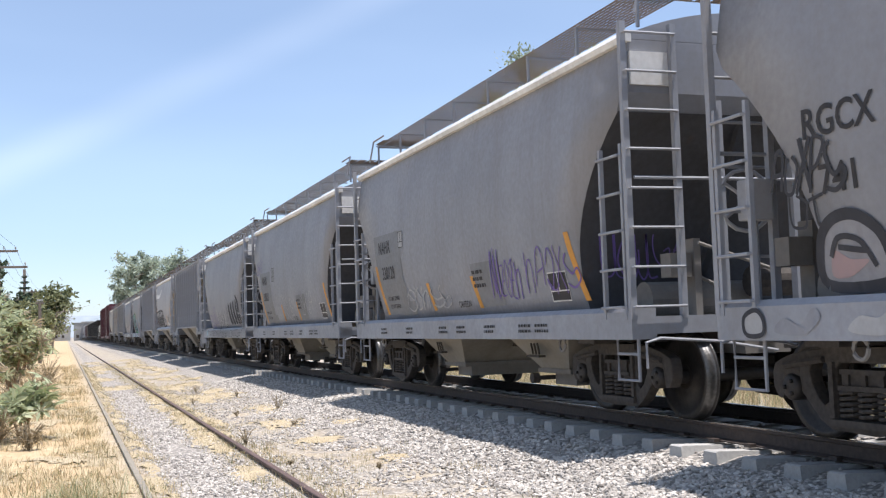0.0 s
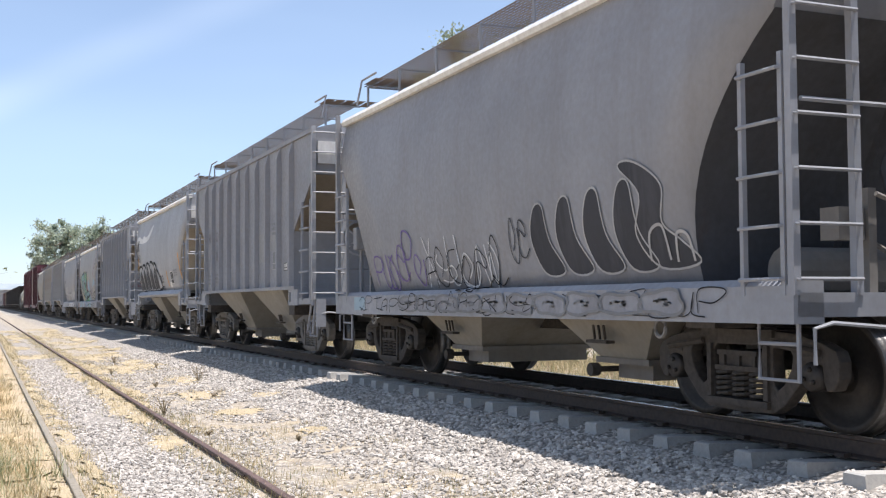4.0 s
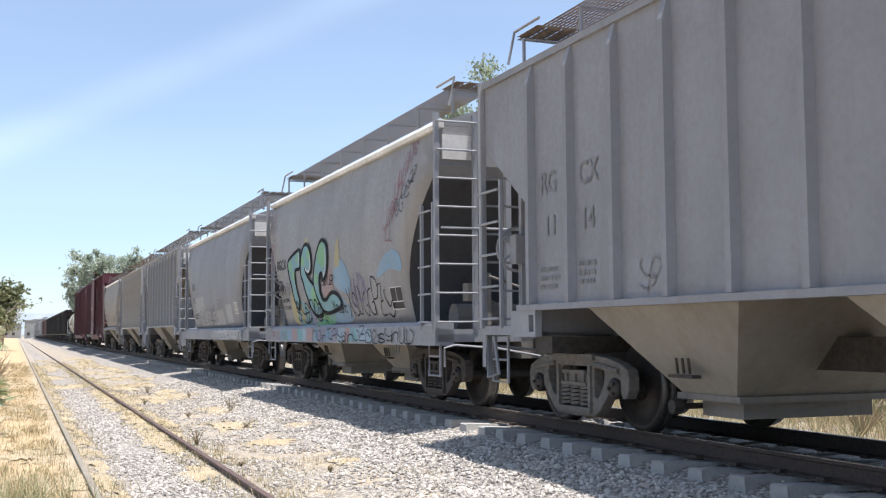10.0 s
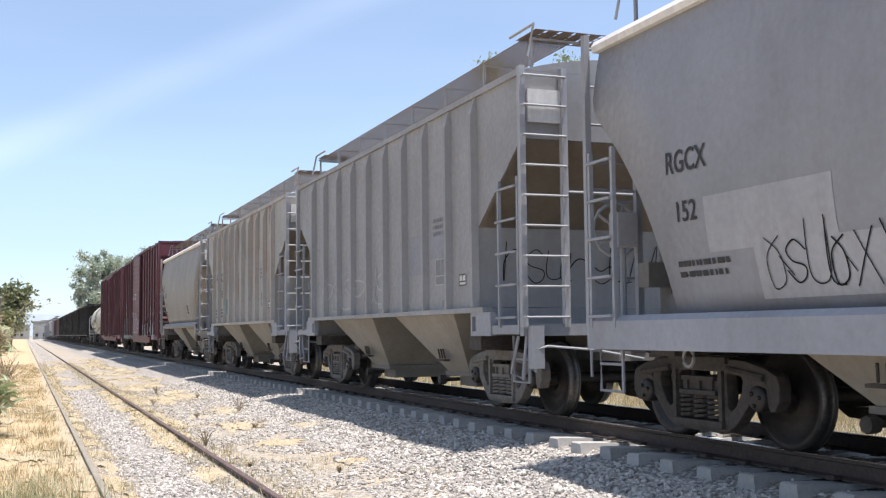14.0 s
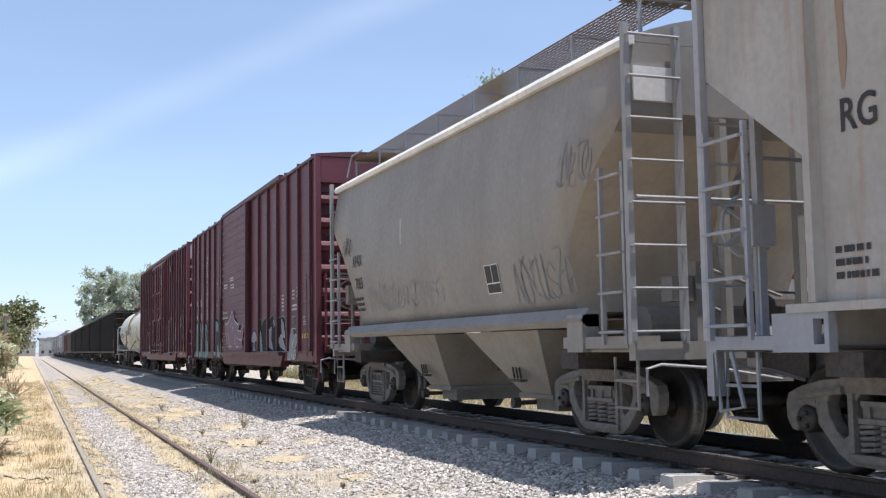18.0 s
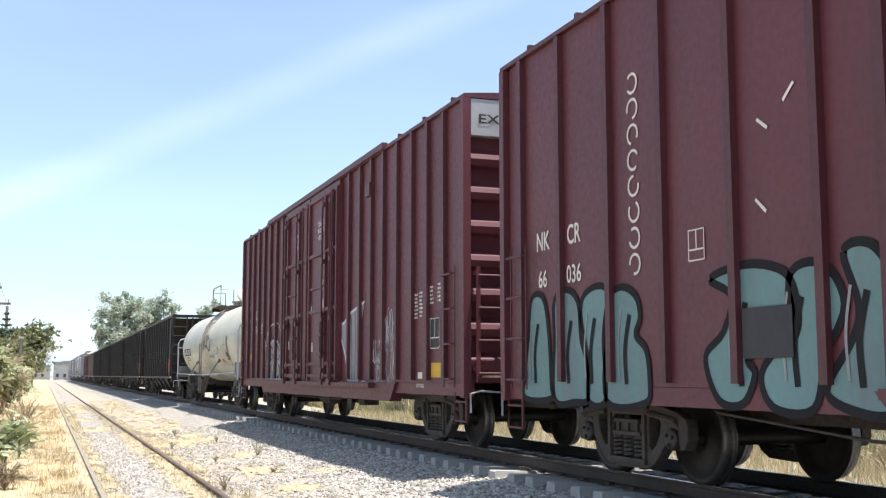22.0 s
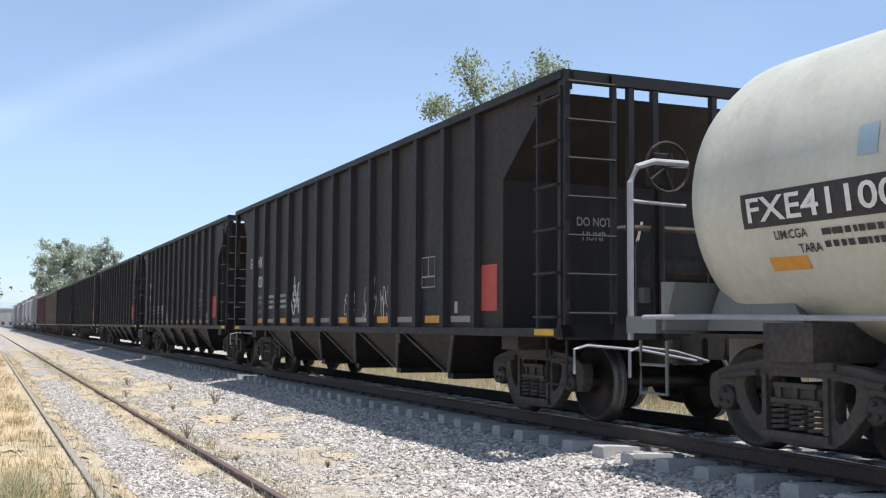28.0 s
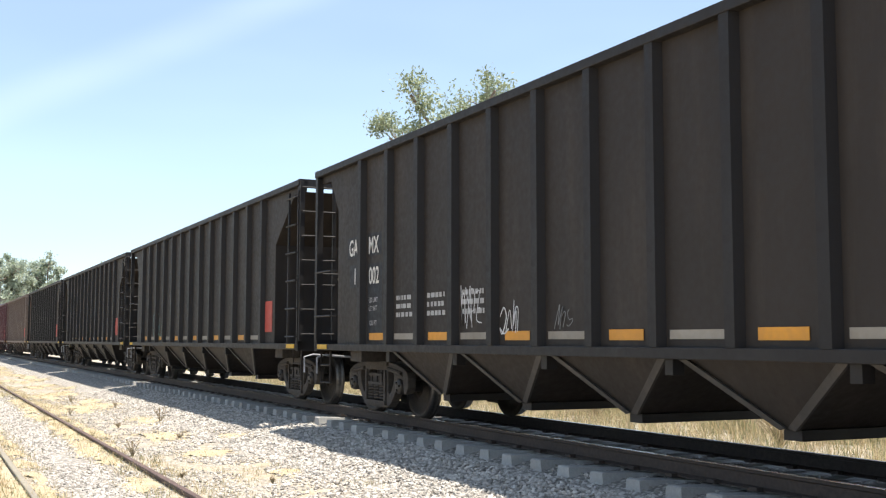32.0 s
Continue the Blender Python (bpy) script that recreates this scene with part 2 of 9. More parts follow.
SPRAY_RED = paint("red_spray", (0.24, 0.06, 0.08), amount=0.2)
SPRAY_PINK = paint("pink_spray", (0.36, 0.25, 0.25), dirt=(0.28, 0.27, 0.28), amount=0.7, streak=0.6)
SPRAY_YELLOW = paint("yellow_spray", (0.40, 0.34, 0.16), dirt=(0.30, 0.29, 0.26), amount=0.6, streak=0.6)
SPRAY_AQUA = paint("aqua_spray", (0.17, 0.36, 0.37), dirt=(0.20, 0.25, 0.36), amount=0.75, streak=0.6)
SPRAY_LIME = paint("lime_spray", (0.20, 0.42, 0.20), dirt=(0.16, 0.34, 0.34), amount=0.6, streak=0.8)
SPRAY_LILAC = paint("lilac_spray", (0.26, 0.25, 0.32), dirt=(0.20, 0.27, 0.36), amount=0.6, streak=0.7)
SPRAY_DULL_TEAL = paint("faded_teal_spray", (0.115, 0.235, 0.24), dirt=(0.15, 0.13, 0.15), amount=0.7)
SPRAY_HAZE = paint("faded_blue_spray", (0.17, 0.075, 0.095), dirt=(0.11, 0.12, 0.21), amount=0.95, streak=1.4)
SPRAY_FADED = paint("faded_black_spray", (0.045, 0.046, 0.052), dirt=(0.12, 0.12, 0.13), amount=0.6, rough=0.7, gloss=0.2)
SPRAY_SILVER = paint("silver_spray", (0.27, 0.275, 0.295), dirt=(0.13, 0.12, 0.13), amount=0.7, streak=0.5)
CAST = rough_stuff("cast_steel", (0.032, 0.027, 0.023), (0.075, 0.063, 0.053), 18, 0.8)
CAST_DUSTY = rough_stuff("dusty_cast_steel", (0.12, 0.11, 0.097), (0.20, 0.184, 0.163), 14, 0.9)
WHEEL = rough_stuff("wheel_steel", (0.02, 0.017, 0.015), (0.045, 0.038, 0.033), 20, 0.55, 0.3)
TREAD = rough_stuff("polished_tread", (0.08, 0.078, 0.075), (0.15, 0.145, 0.14), 30, 0.4, 0.8)
GRATE = rough_stuff("weathered_grating", (0.21, 0.165, 0.125), (0.33, 0.265, 0.205), 25, 0.8)
RAIL = rough_stuff("rusty_rail", (0.03, 0.021, 0.017), (0.065, 0.045, 0.035), 22, 0.75)
RAIL_SIDING = rough_stuff("rusty_siding_rail", (0.075, 0.045, 0.04), (0.15, 0.10, 0.085), 22, 0.75)
RAIL_PALE = rough_stuff("dull_rail", (0.20, 0.175, 0.135), (0.33, 0.29, 0.23), 22, 0.8)
SHINE = rough_stuff("polished_railhead", (0.4, 0.4, 0.4), (0.55, 0.55, 0.54), 30, 0.25, 0.9)
CONCRETE = rough_stuff("tie_concrete", (0.33, 0.32, 0.30), (0.46, 0.445, 0.42), 24, 0.9, vary=0.15)
WOOD = rough_stuff("grey_wood", (0.12, 0.1, 0.085), (0.22, 0.19, 0.16), 12, 0.9, stretch=(1, 1, 0.1))
BARK = rough_stuff("bark", (0.17, 0.13, 0.10), (0.34, 0.29, 0.24), 9, 0.9, stretch=(1, 1, 0.3))
DRY_STEM = rough_stuff("dry_stem", (0.22, 0.15, 0.09), (0.36, 0.27, 0.17), 20, 0.9)
STONES = rough_stuff("ballast_stone", (0.285, 0.258, 0.228), (0.51, 0.47, 0.42), 40, 0.9, vary=0.55)
PLASTER = rough_stuff("pale_plaster", (0.55, 0.52, 0.46), (0.66, 0.63, 0.57), 6, 0.9, dist=0.004)
BLOCK = rough_stuff("concrete_block", (0.28, 0.28, 0.27), (0.40, 0.40, 0.385), 8, 0.9)
ROOF_RED = rough_stuff("red_roof", (0.17, 0.035, 0.032), (0.25, 0.06, 0.05), 8, 0.8)
BARREL_BLUE = paint("blue_barrel", (0.03, 0.12, 0.36), amount=0.3)
HAZE_HILL = rough_stuff("hazy_hill", (0.26, 0.30, 0.33), (0.33, 0.37, 0.40), 0.05, 1.0)


def leaf_mat(name, c0, c1, trans=0.35):
    m, t, b = material(name, 0.6)
    o = t.nodes.new("ShaderNodeObjectInfo")
    g = t.nodes.new("ShaderNodeNewGeometry")
    s = t.nodes.new("ShaderNodeMath")
    f = t.nodes.new("ShaderNodeMath")
    f.operation = "FRACT"
    t.links.new(o.outputs["Random"], s.inputs[0])
    t.links.new(g.outputs["Random Per Island"], s.inputs[1])
    t.links.new(s.outputs[0], f.inputs[0])
    c = blend(t, ramp(t, f.outputs[0], 0, 1), c0, c1)
    c = blend(t, ramp(t, noise_node(t, 0.9, 3), 0.4, 0.7, (0, 0, 0), (0.5,) * 3), c, tuple(v * 0.6 for v in c0))
    t.links.new(c, b.inputs["Base Color"])
    tr = t.nodes.new("ShaderNodeBsdfTranslucent")
    t.links.new(c, tr.inputs["Color"])
    ms = t.nodes.new("ShaderNodeMixShader")
    ms.inputs[0].default_value = trans
    t.links.new(b.outputs[0], ms.inputs[1])
    t.links.new(tr.outputs[0], ms.inputs[2])
    t.links.new(ms.outputs[0], t.nodes["Material Output"].inputs["Surface"])
    return m


CASTOR = leaf_mat("castor_leaf", (0.28, 0.33, 0.16), (0.56, 0.59, 0.40))
CASTOR_DRY = leaf_mat("dry_leaf", (0.25, 0.20, 0.12), (0.44, 0.36, 0.24))
EUCA = leaf_mat("eucalyptus_leaf", (0.23, 0.28, 0.17), (0.42, 0.46, 0.31))
# paler than EUCA: haze of the distance put into the leaf colour
EUCA_HAZE = leaf_mat("far_eucalyptus_leaf", (0.34, 0.40, 0.31), (0.52, 0.57, 0.46))
CONIFER = leaf_mat("conifer_leaf", (0.05, 0.08, 0.05), (0.10, 0.14, 0.08), 0.15)
OLIVE = leaf_mat("olive_leaf", (0.17, 0.19, 0.09), (0.30, 0.31, 0.16))
STRAW = leaf_mat("dry_grass", (0.43, 0.33, 0.18), (0.66, 0.54, 0.33))
STRAW_GREEN = leaf_mat("half_dry_grass", (0.15, 0.18, 0.07), (0.36, 0.32, 0.16))


def ground_mat():
    """Ballast by the tracks, dry grass and pale dust between and beside them."""
    m, t, b = material("ground", 0.95)
    co = t.nodes.new("ShaderNodeTexCoord")
    sx = t.nodes.new("ShaderNodeSeparateXYZ")
    t.links.new(co.outputs["Object"], sx.inputs[0])
    vo = t.nodes.new("ShaderNodeTexVoronoi")
    vo.inputs["Scale"].default_value = 19
    t.links.new(co.outputs["Object"], vo.inputs["Vector"])
    vb = t.nodes.new("ShaderNodeTexVoronoi")
    vb.inputs["Scale"].default_value = 7
    t.links.new(co.outputs["Object"], vb.inputs["Vector"])
    tint = t.nodes.new("ShaderNodeSeparateColor")
    t.links.new(vo.outputs["Color"], tint.inputs[0])
    gravel = blend(t, tint.outputs[0], (0.33, 0.297, 0.258), (0.60, 0.55, 0.485))
    gravel = blend(t, ramp(t, vo.outputs["Distance"], 0.25, 0.62, (0, 0, 0), (0.75,) * 3), gravel, (0.11, 0.10, 0.09))
    fine = noise_node(t, 26, 6)
    dust = blend(t, ramp(t, fine, 0.3, 0.7), (0.29, 0.255, 0.205), (0.42, 0.385, 0.32))
    straw = blend(t, ramp(t, noise_node(t, 9, 6, (1, 0.5, 1)), 0.35, 0.65), (0.36, 0.27, 0.15), (0.54, 0.43, 0.27))
    wob = noise_node(t, 0.9, 4)
    # distance from the middle of each stone bed, roughened by noise
    def bed(mid, half, soft, jitter):
        a = t.nodes.new("ShaderNodeMath")
        a.operation = "SUBTRACT"
        t.links.new(sx.outputs["X"], a.inputs[0])
        a.inputs[1].default_value = mid
        ab = t.nodes.new("ShaderNodeMath")
        ab.operation = "ABSOLUTE"
        t.links.new(a.outputs[0], ab.inputs[0])
        j = t.nodes.new("ShaderNodeMath")
        j.operation = "MULTIPLY_ADD"
        t.links.new(wob, j.inputs[0])
        j.inputs[1].default_value = jitter
        t.links.new(ab.outputs[0], j.inputs[2])
        return ramp_range(j.outputs[0], half + jitter * 0.5, soft)
    def ramp_range(src, edge, soft):
        r = t.nodes.new("ShaderNodeMapRange")
        t.links.new(src, r.inputs[0])
        r.inputs[1].default_value, r.inputs[2].default_value = edge + soft, edge - soft
        return r.outputs[0]
    main = bed(7.0, 3.0, 0.25, 1.6)
    side = bed(1.42, 0.42, 0.12, 1.1)
    base = blend(t, ramp(t, noise_node(t, 0.6, 8, rough=0.7), 0.35, 0.65), dust, straw)
    base = blend(t, ramp(t, noise_node(t, 1.7, 9, rough=0.75), 0.32, 0.62, (0, 0, 0), (1.0,) * 3), base, gravel)
    left = t.nodes.new("ShaderNodeMapRange")
    t.links.new(sx.outputs["X"], left.inputs[0])
    left.inputs[1].default_value, left.inputs[2].default_value = 0.9, 0.4
    base = blend(t, left.outputs[0], base, blend(t, ramp(t, wob, 0.35, 0.6), (0.47, 0.34, 0.20), straw))
    c = blend(t, main, base, gravel)
    c = blend(t, side, c, gravel)
    # between the main rails: shade under the train put into the ballast colour
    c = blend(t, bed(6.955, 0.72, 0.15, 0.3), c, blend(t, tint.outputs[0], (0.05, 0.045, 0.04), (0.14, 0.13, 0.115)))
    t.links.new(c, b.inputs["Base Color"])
    h = blend(t, 0.5, vo.outputs["Distance"], fine)
    bump(t, b, h, 0.9, 0.035)
    return m


GROUND = ground_mat()
THATCH = rough_stuff("dead_grass_thatch", (0.37, 0.295, 0.185), (0.56, 0.465, 0.31), 42, 0.95, strength=0.9, dist=0.03, stretch=(1, 0.6, 1))


# ---------------------------------------------------------------- mesh helpers
def bx(bm, x0, x1, y0, y1, z0, z1):
    v = [bm.verts.new(p) for p in ((x0, y0, z0), (x1, y0, z0), (x1, y1, z0), (x0, y1, z0), (x0, y0, z1), (x1, y0, z1), (x1, y1, z1), (x0, y1, z1))]
    for f in ((0, 3, 2, 1), (4, 5, 6, 7), (0, 1, 5, 4), (1, 2, 6, 5), (2, 3, 7, 6), (3, 0, 4, 7)):
        bm.faces.new([v[i] for i in f])
    return bm


def box(x0, x1, y0, y1, z0, z1, bevel=0.0):
    bm = bx(bmesh.new(), x0, x1, y0, y1, z0, z1)
    if bevel:
        bmesh.ops.bevel(bm, geom=bm.edges[:], offset=bevel, segments=2, affect="EDGES", profile=0.6)
    return bm


def rod(bm, pts, r, n=8):
    """A round bar through the points."""
    pts = [Vector(p) for p in pts]
    rings = []
    for i, p in enumerate(pts):
        d = (pts[min(i + 1, len(pts) - 1)] - pts[max(i - 1, 0)]).normalized()
        a = d.cross(Vector((0, 0, 1)) if abs(d.z) < 0.9 else Vector((0, 1, 0))).normalized()
        c = d.cross(a)
        rings.append([bm.verts.new(p + (a * math.cos(k * 2 * math.pi / n) + c * math.sin(k * 2 * math.pi / n)) * r) for k in range(n)])
    for u, v in zip(rings, rings[1:]):
        for k in range(n):
            bm.faces.new((u[k], u[(k + 1) % n], v[(k + 1) % n], v[k]))
    bm.faces.new(rings[0][::-1])
    bm.faces.new(rings[-1])
    return bm


def prism(bm, poly, x0, x1):
    """A (y, z) outline pulled from x0 to x1."""
    a = [bm.verts.new((x0, y, z)) for y, z in poly]
    b = [bm.verts.new((x1, y, z)) for y, z in poly]
    bm.faces.new(a[::-1])
    bm.faces.new(b)
    for i in range(len(a)):
        j = (i + 1) % len(a)
        bm.faces.new((a[i], a[j], b[j], b[i]))
    return bm


def prism_y(bm, poly, y0, y1):
    """An (x, z) outline pulled from y0 to y1."""
    a = [bm.verts.new((x, y0, z)) for x, z in poly]
    b = [bm.verts.new((x, y1, z)) for x, z in poly]
    bm.faces.new(a)
    bm.faces.new(b[::-1])
    for i in range(len(a)):
        j = (i + 1) % len(a)
        bm.faces.new((a[j], a[i], b[i], b[j]))
    return bm


def plate(outer, holes, x0, x1):
    """A (y, z) plate with openings, with thickness from x0 to x1."""
    bm = bmesh.new()
    edges = []
    for loop in (outer, *holes):
        vs = [bm.verts.new((x0, y, z)) for y, z in loop]
        edges += [bm.edges.new((vs[i], vs[(i + 1) % len(vs)])) for i in range(len(vs))]
    bmesh.ops.triangle_fill(bm, edges=edges, use_beauty=True)
    got = bmesh.ops.extrude_face_region(bm, geom=bm.faces[:])
    for v in got["geom"]:
        if isinstance(v, bmesh.types.BMVert):
            v.co.x = x1
    bmesh.ops.recalc_face_normals(bm, faces=bm.faces[:])
    return bm


def lathe(bm, prof, n, axis="x"):
    """Turn (along, radius) points round an axis through the origin."""
    rings = []
    for a, r in prof:
        ring = []
        for k in range(n):
            c, s = math.cos(2 * math.pi * k / n) * r, math.sin(2 * math.pi * k / n) * r
            ring.append(bm.verts.new((a, c, s) if axis == "x" else (c, a, s) if axis == "y" else (c, s, a)))
        rings.append(ring)
    for u, v in zip(rings, rings[1:]):
        for k in range(n):
            bm.faces.new((u[k], u[(k + 1) % n], v[(k + 1) % n], v[k]))
    bm.faces.new(rings[0])
    bm.faces.new(rings[-1])
    bmesh.ops.recalc_face_normals(bm, faces=bm.faces[:])
    return bm


def mesh_of(name, bm, mats, smooth=False):
    me = bpy.data.meshes.new(name)
    bm.to_mesh(me)
    bm.free()
    for m in mats if isinstance(mats, (list, tuple)) else (mats,):
        me.materials.append(m)
    if smooth:
        me.polygons.foreach_set("use_smooth", [True] * len(me.polygons))
    return me


def part(name, bm, mats, parent, label="", at=None, smooth=False):
    """One mesh object under a thing or a part; bm may be a ready mesh that alike pieces share."""
    ob = new(name, bm if isinstance(bm, bpy.types.Mesh) else mesh_of(name, bm, mats, smooth))
    ob.parent = parent
    if at is not None:
        ob.matrix_basis = at
    return tagged(ob, label) if label else ob


def thing(name, label, category, group="", kind=""):
    return tagged(new(name), label, category, group, kind)


# ---------------------------------------------------------------- running gear
XM, ZR = 6.955, 0.60      # middle of the main track, height of its railheads
AXLE, WR = 0.889, 0.457


def sideframe_mesh():
    """A cast side frame: arched top chord, two slanting windows, a wide spring window and hooded pedestals."""
    half = [(0.0, 0.80), (0.42, 0.80), (0.72, 0.775), (0.98, 0.72), (1.13, 0.66), (1.165, 0.58), (1.16, 0.45), (1.10, 0.36), (1.03, 0.35), (1.0, 0.42),
            (0.985, 0.55), (0.80, 0.55), (0.775, 0.42), (0.70, 0.345), (0.55, 0.20), (0.42, 0.13), (0.0, 0.115)]
    outer = half + [(-y, z) for y, z in half[-2:0:-1]]
    win = [(-0.335, 0.225), (0.335, 0.225), (0.335, 0.62), (0.29, 0.675), (-0.29, 0.675), (-0.335, 0.62)]
    hole = [(0.43, 0.655), (0.50, 0.685), (0.63, 0.66), (0.665, 0.60), (0.645, 0.50), (0.56, 0.375), (0.49, 0.325), (0.435, 0.36)]
    bm = plate(outer, [win, hole, [(-y, z) for y, z in hole][::-1]], -1.115, -0.985)
    sharp = [e for e in bm.edges if len(e.link_faces) == 2 and e.calc_face_angle(0) > 0.8]
    bmesh.ops.bevel(bm, geom=sharp, offset=0.016, segments=2, affect="EDGES", profile=0.6)
    # raised top chord, spring seat, column guides and pedestal hoods
    bx(bm, -1.15, -0.97, -0.46, 0.46, 0.745, 0.806)
    bx(bm, -1.155, -0.95, -0.40, 0.40, 0.165, 0.222)
    for e in (-1, 1):
        bx(bm, -1.145, -0.975, min(e * 0.34, e * 0.395), max(e * 0.34, e * 0.395), 0.23, 0.68)
        rod(bm, [(-1.05, e * 0.80, 0.60), (-1.06, e * 0.89, 0.615), (-1.05, e * 0.985, 0.60)], 0.075, 10)
        rod(bm, [(-1.13, e * 0.46, 0.70), (-1.13, e * 0.98, 0.64)], 0.03, 6)
    return bm


def springs_mesh():
    bm = bmesh.new()
    pts = [(-1.06 + 0.075 * math.cos(a * math.pi / 4), 0.098 * math.sin(a * math.pi / 4), 0.235 + 0.0056 * a) for a in range(41)]
    return rod(bm, pts, 0.017, 6)


def wheelset_mesh():
    bm = bmesh.new()
    prof = [(-0.035, 0.10), (-0.05, 0.13), (-0.055, 0.15), (-0.025, 0.19), (-0.02, 0.36), (-0.065, 0.395), (-0.07, 0.452), (0.0, 0.457), (0.045, 0.463),
            (0.055, 0.484), (0.068, 0.486), (0.075, 0.47), (0.075, 0.40), (0.03, 0.37), (0.025, 0.18), (0.05, 0.14), (0.05, 0.10)]
    tread = []
    for side in (-1, 1):
        n0 = len(bm.faces)
        sub = bmesh.new()
        lathe(sub, prof, 36)
        me = bpy.data.meshes.new("tmp")
        if side > 0:
            bmesh.ops.scale(sub, vec=(-1, 1, 1), verts=sub.verts[:])
            bmesh.ops.reverse_faces(sub, faces=sub.faces[:])
        bmesh.ops.translate(sub, vec=(0.75 * side, 0, 0), verts=sub.verts[:])
        sub.to_mesh(me)
        sub.free()
        bm.from_mesh(me)
    lathe(bm, [(-1.0, 0.07), (-0.98, 0.08), (-0.5, 0.08), (0, 0.072), (0.5, 0.08), (0.98, 0.08), (1.0, 0.07)], 16)
    for side in (-1, 1):
        lathe(bm, [(0.98 * side, 0.115), (1.13 * side, 0.115), (1.15 * side, 0.10), (1.155 * side, 0.04)], 16)
        for k in range(3):
            a = k * 2.094
            lathe_at = [(1.15 * side, math.cos(a) * 0.06, math.sin(a) * 0.06), (1.175 * side, math.cos(a) * 0.06, math.sin(a) * 0.06)]
            rod(bm, lathe_at, 0.02, 6)
    for f in bm.faces:
        r = [math.hypot(v.co.y, v.co.z) for v in f.verts]
        if min(r) > 0.445 and abs(f.normal.x) < 0.6:
            f.material_index = 1
        f.smooth = True
    return bm


def beam_mesh():
    return bx(bmesh.new(), -0.95, 0.95, 0.58, 0.72, 0.40, 0.50)


SIDEFRAME = {}
WHEELSET = mesh_of("wheelset", wheelset_mesh(), [WHEEL, TREAD])
SPRINGS = mesh_of("spring", springs_mesh(), CAST)
SPRINGS_DUSTY = mesh_of("spring", springs_mesh(), CAST_DUSTY)
GEAR = mesh_of("brake_beam", beam_mesh(), CAST)
for cast in (CAST, CAST_DUSTY):
    SIDEFRAME[cast.name] = mesh_of("side_frame", sideframe_mesh(), cast)
    bm = box(-1.10, 1.10, -0.30, 0.30, 0.475, 0.62, 0.03)
    bx(bm, -0.45, 0.45, -0.3, 0.3, 0.6, 0.8)
    for e in (-1, 1):
        bx(bm, min(e * 1.09, e * 1.14), max(e * 1.09, e * 1.14), -0.26, 0.26, 0.585, 0.625)
        bx(bm, min(e * 1.09, e * 1.14), max(e * 1.09, e * 1.14), -0.29, 0.29, 0.455, 0.495)
        for yy in (-0.2, 0.0, 0.2):
            bx(bm, min(e * 1.09, e * 1.125), max(e * 1.09, e * 1.125), yy - 0.02, yy + 0.02, 0.495, 0.585)
    SIDEFRAME[cast.name + "b"] = mesh_of("truck", bm, cast)


def add_truck(car, y, dusty=False):
    cast = CAST_DUSTY if dusty else CAST
    tr = part("truck", SIDEFRAME[cast.name + "b"], None, car, "dusty cast steel truck" if dusty else "dark cast steel truck", pose(0, y, 0))
    for turn in (0, 180):
        part("side_frame", SIDEFRAME[cast.name], None, tr, at=pose(0, 0, 0, 0, 0, turn))
        part("brake_beam", GEAR, None, tr, at=pose(0, 0, 0, 0, 0, turn))
        for yy in (-0.22, 0.0, 0.22):
            part("spring", SPRINGS_DUSTY if dusty else SPRINGS, None, tr, at=pose(0, yy, 0, 0, 0, turn))
    for key, yy in (("front", -AXLE), ("rear", AXLE)):
        part("wheelset", WHEELSET, None, tr, at=pose(0, yy, WR))


RUNGS = {}


def ladder(car, a, b, z0, z1, steps, mat, out, stile=0.035, name="ladder"):
    """Two stiles at the (x, y) places a and b, and round rungs between them that stand off by out."""
    bm = bmesh.new()
    for p in (a, b):
        bx(bm, p[0] - stile, p[0] + stile, p[1] - stile, p[1] + stile, z0, z1)
    ld = part(name, bm, mat, car)
    key = (round(b[0] - a[0], 2), round(b[1] - a[1], 2), out, mat.name)
    if key not in RUNGS:
        d = Vector((b[0] - a[0], b[1] - a[1], 0))
        o = Vector((*out, 0))
        RUNGS[key] = mesh_of("rung", rod(bmesh.new(), [o * 0.3, o, d + o, d + o * 0.3], 0.016, 6), mat)
    for k in range(steps):
        part("rung", RUNGS[key], None, ld, at=pose(a[0], a[1], z0 + 0.12 + k * (z1 - z0 - 0.24) / max(1, steps - 1)))
    return ld


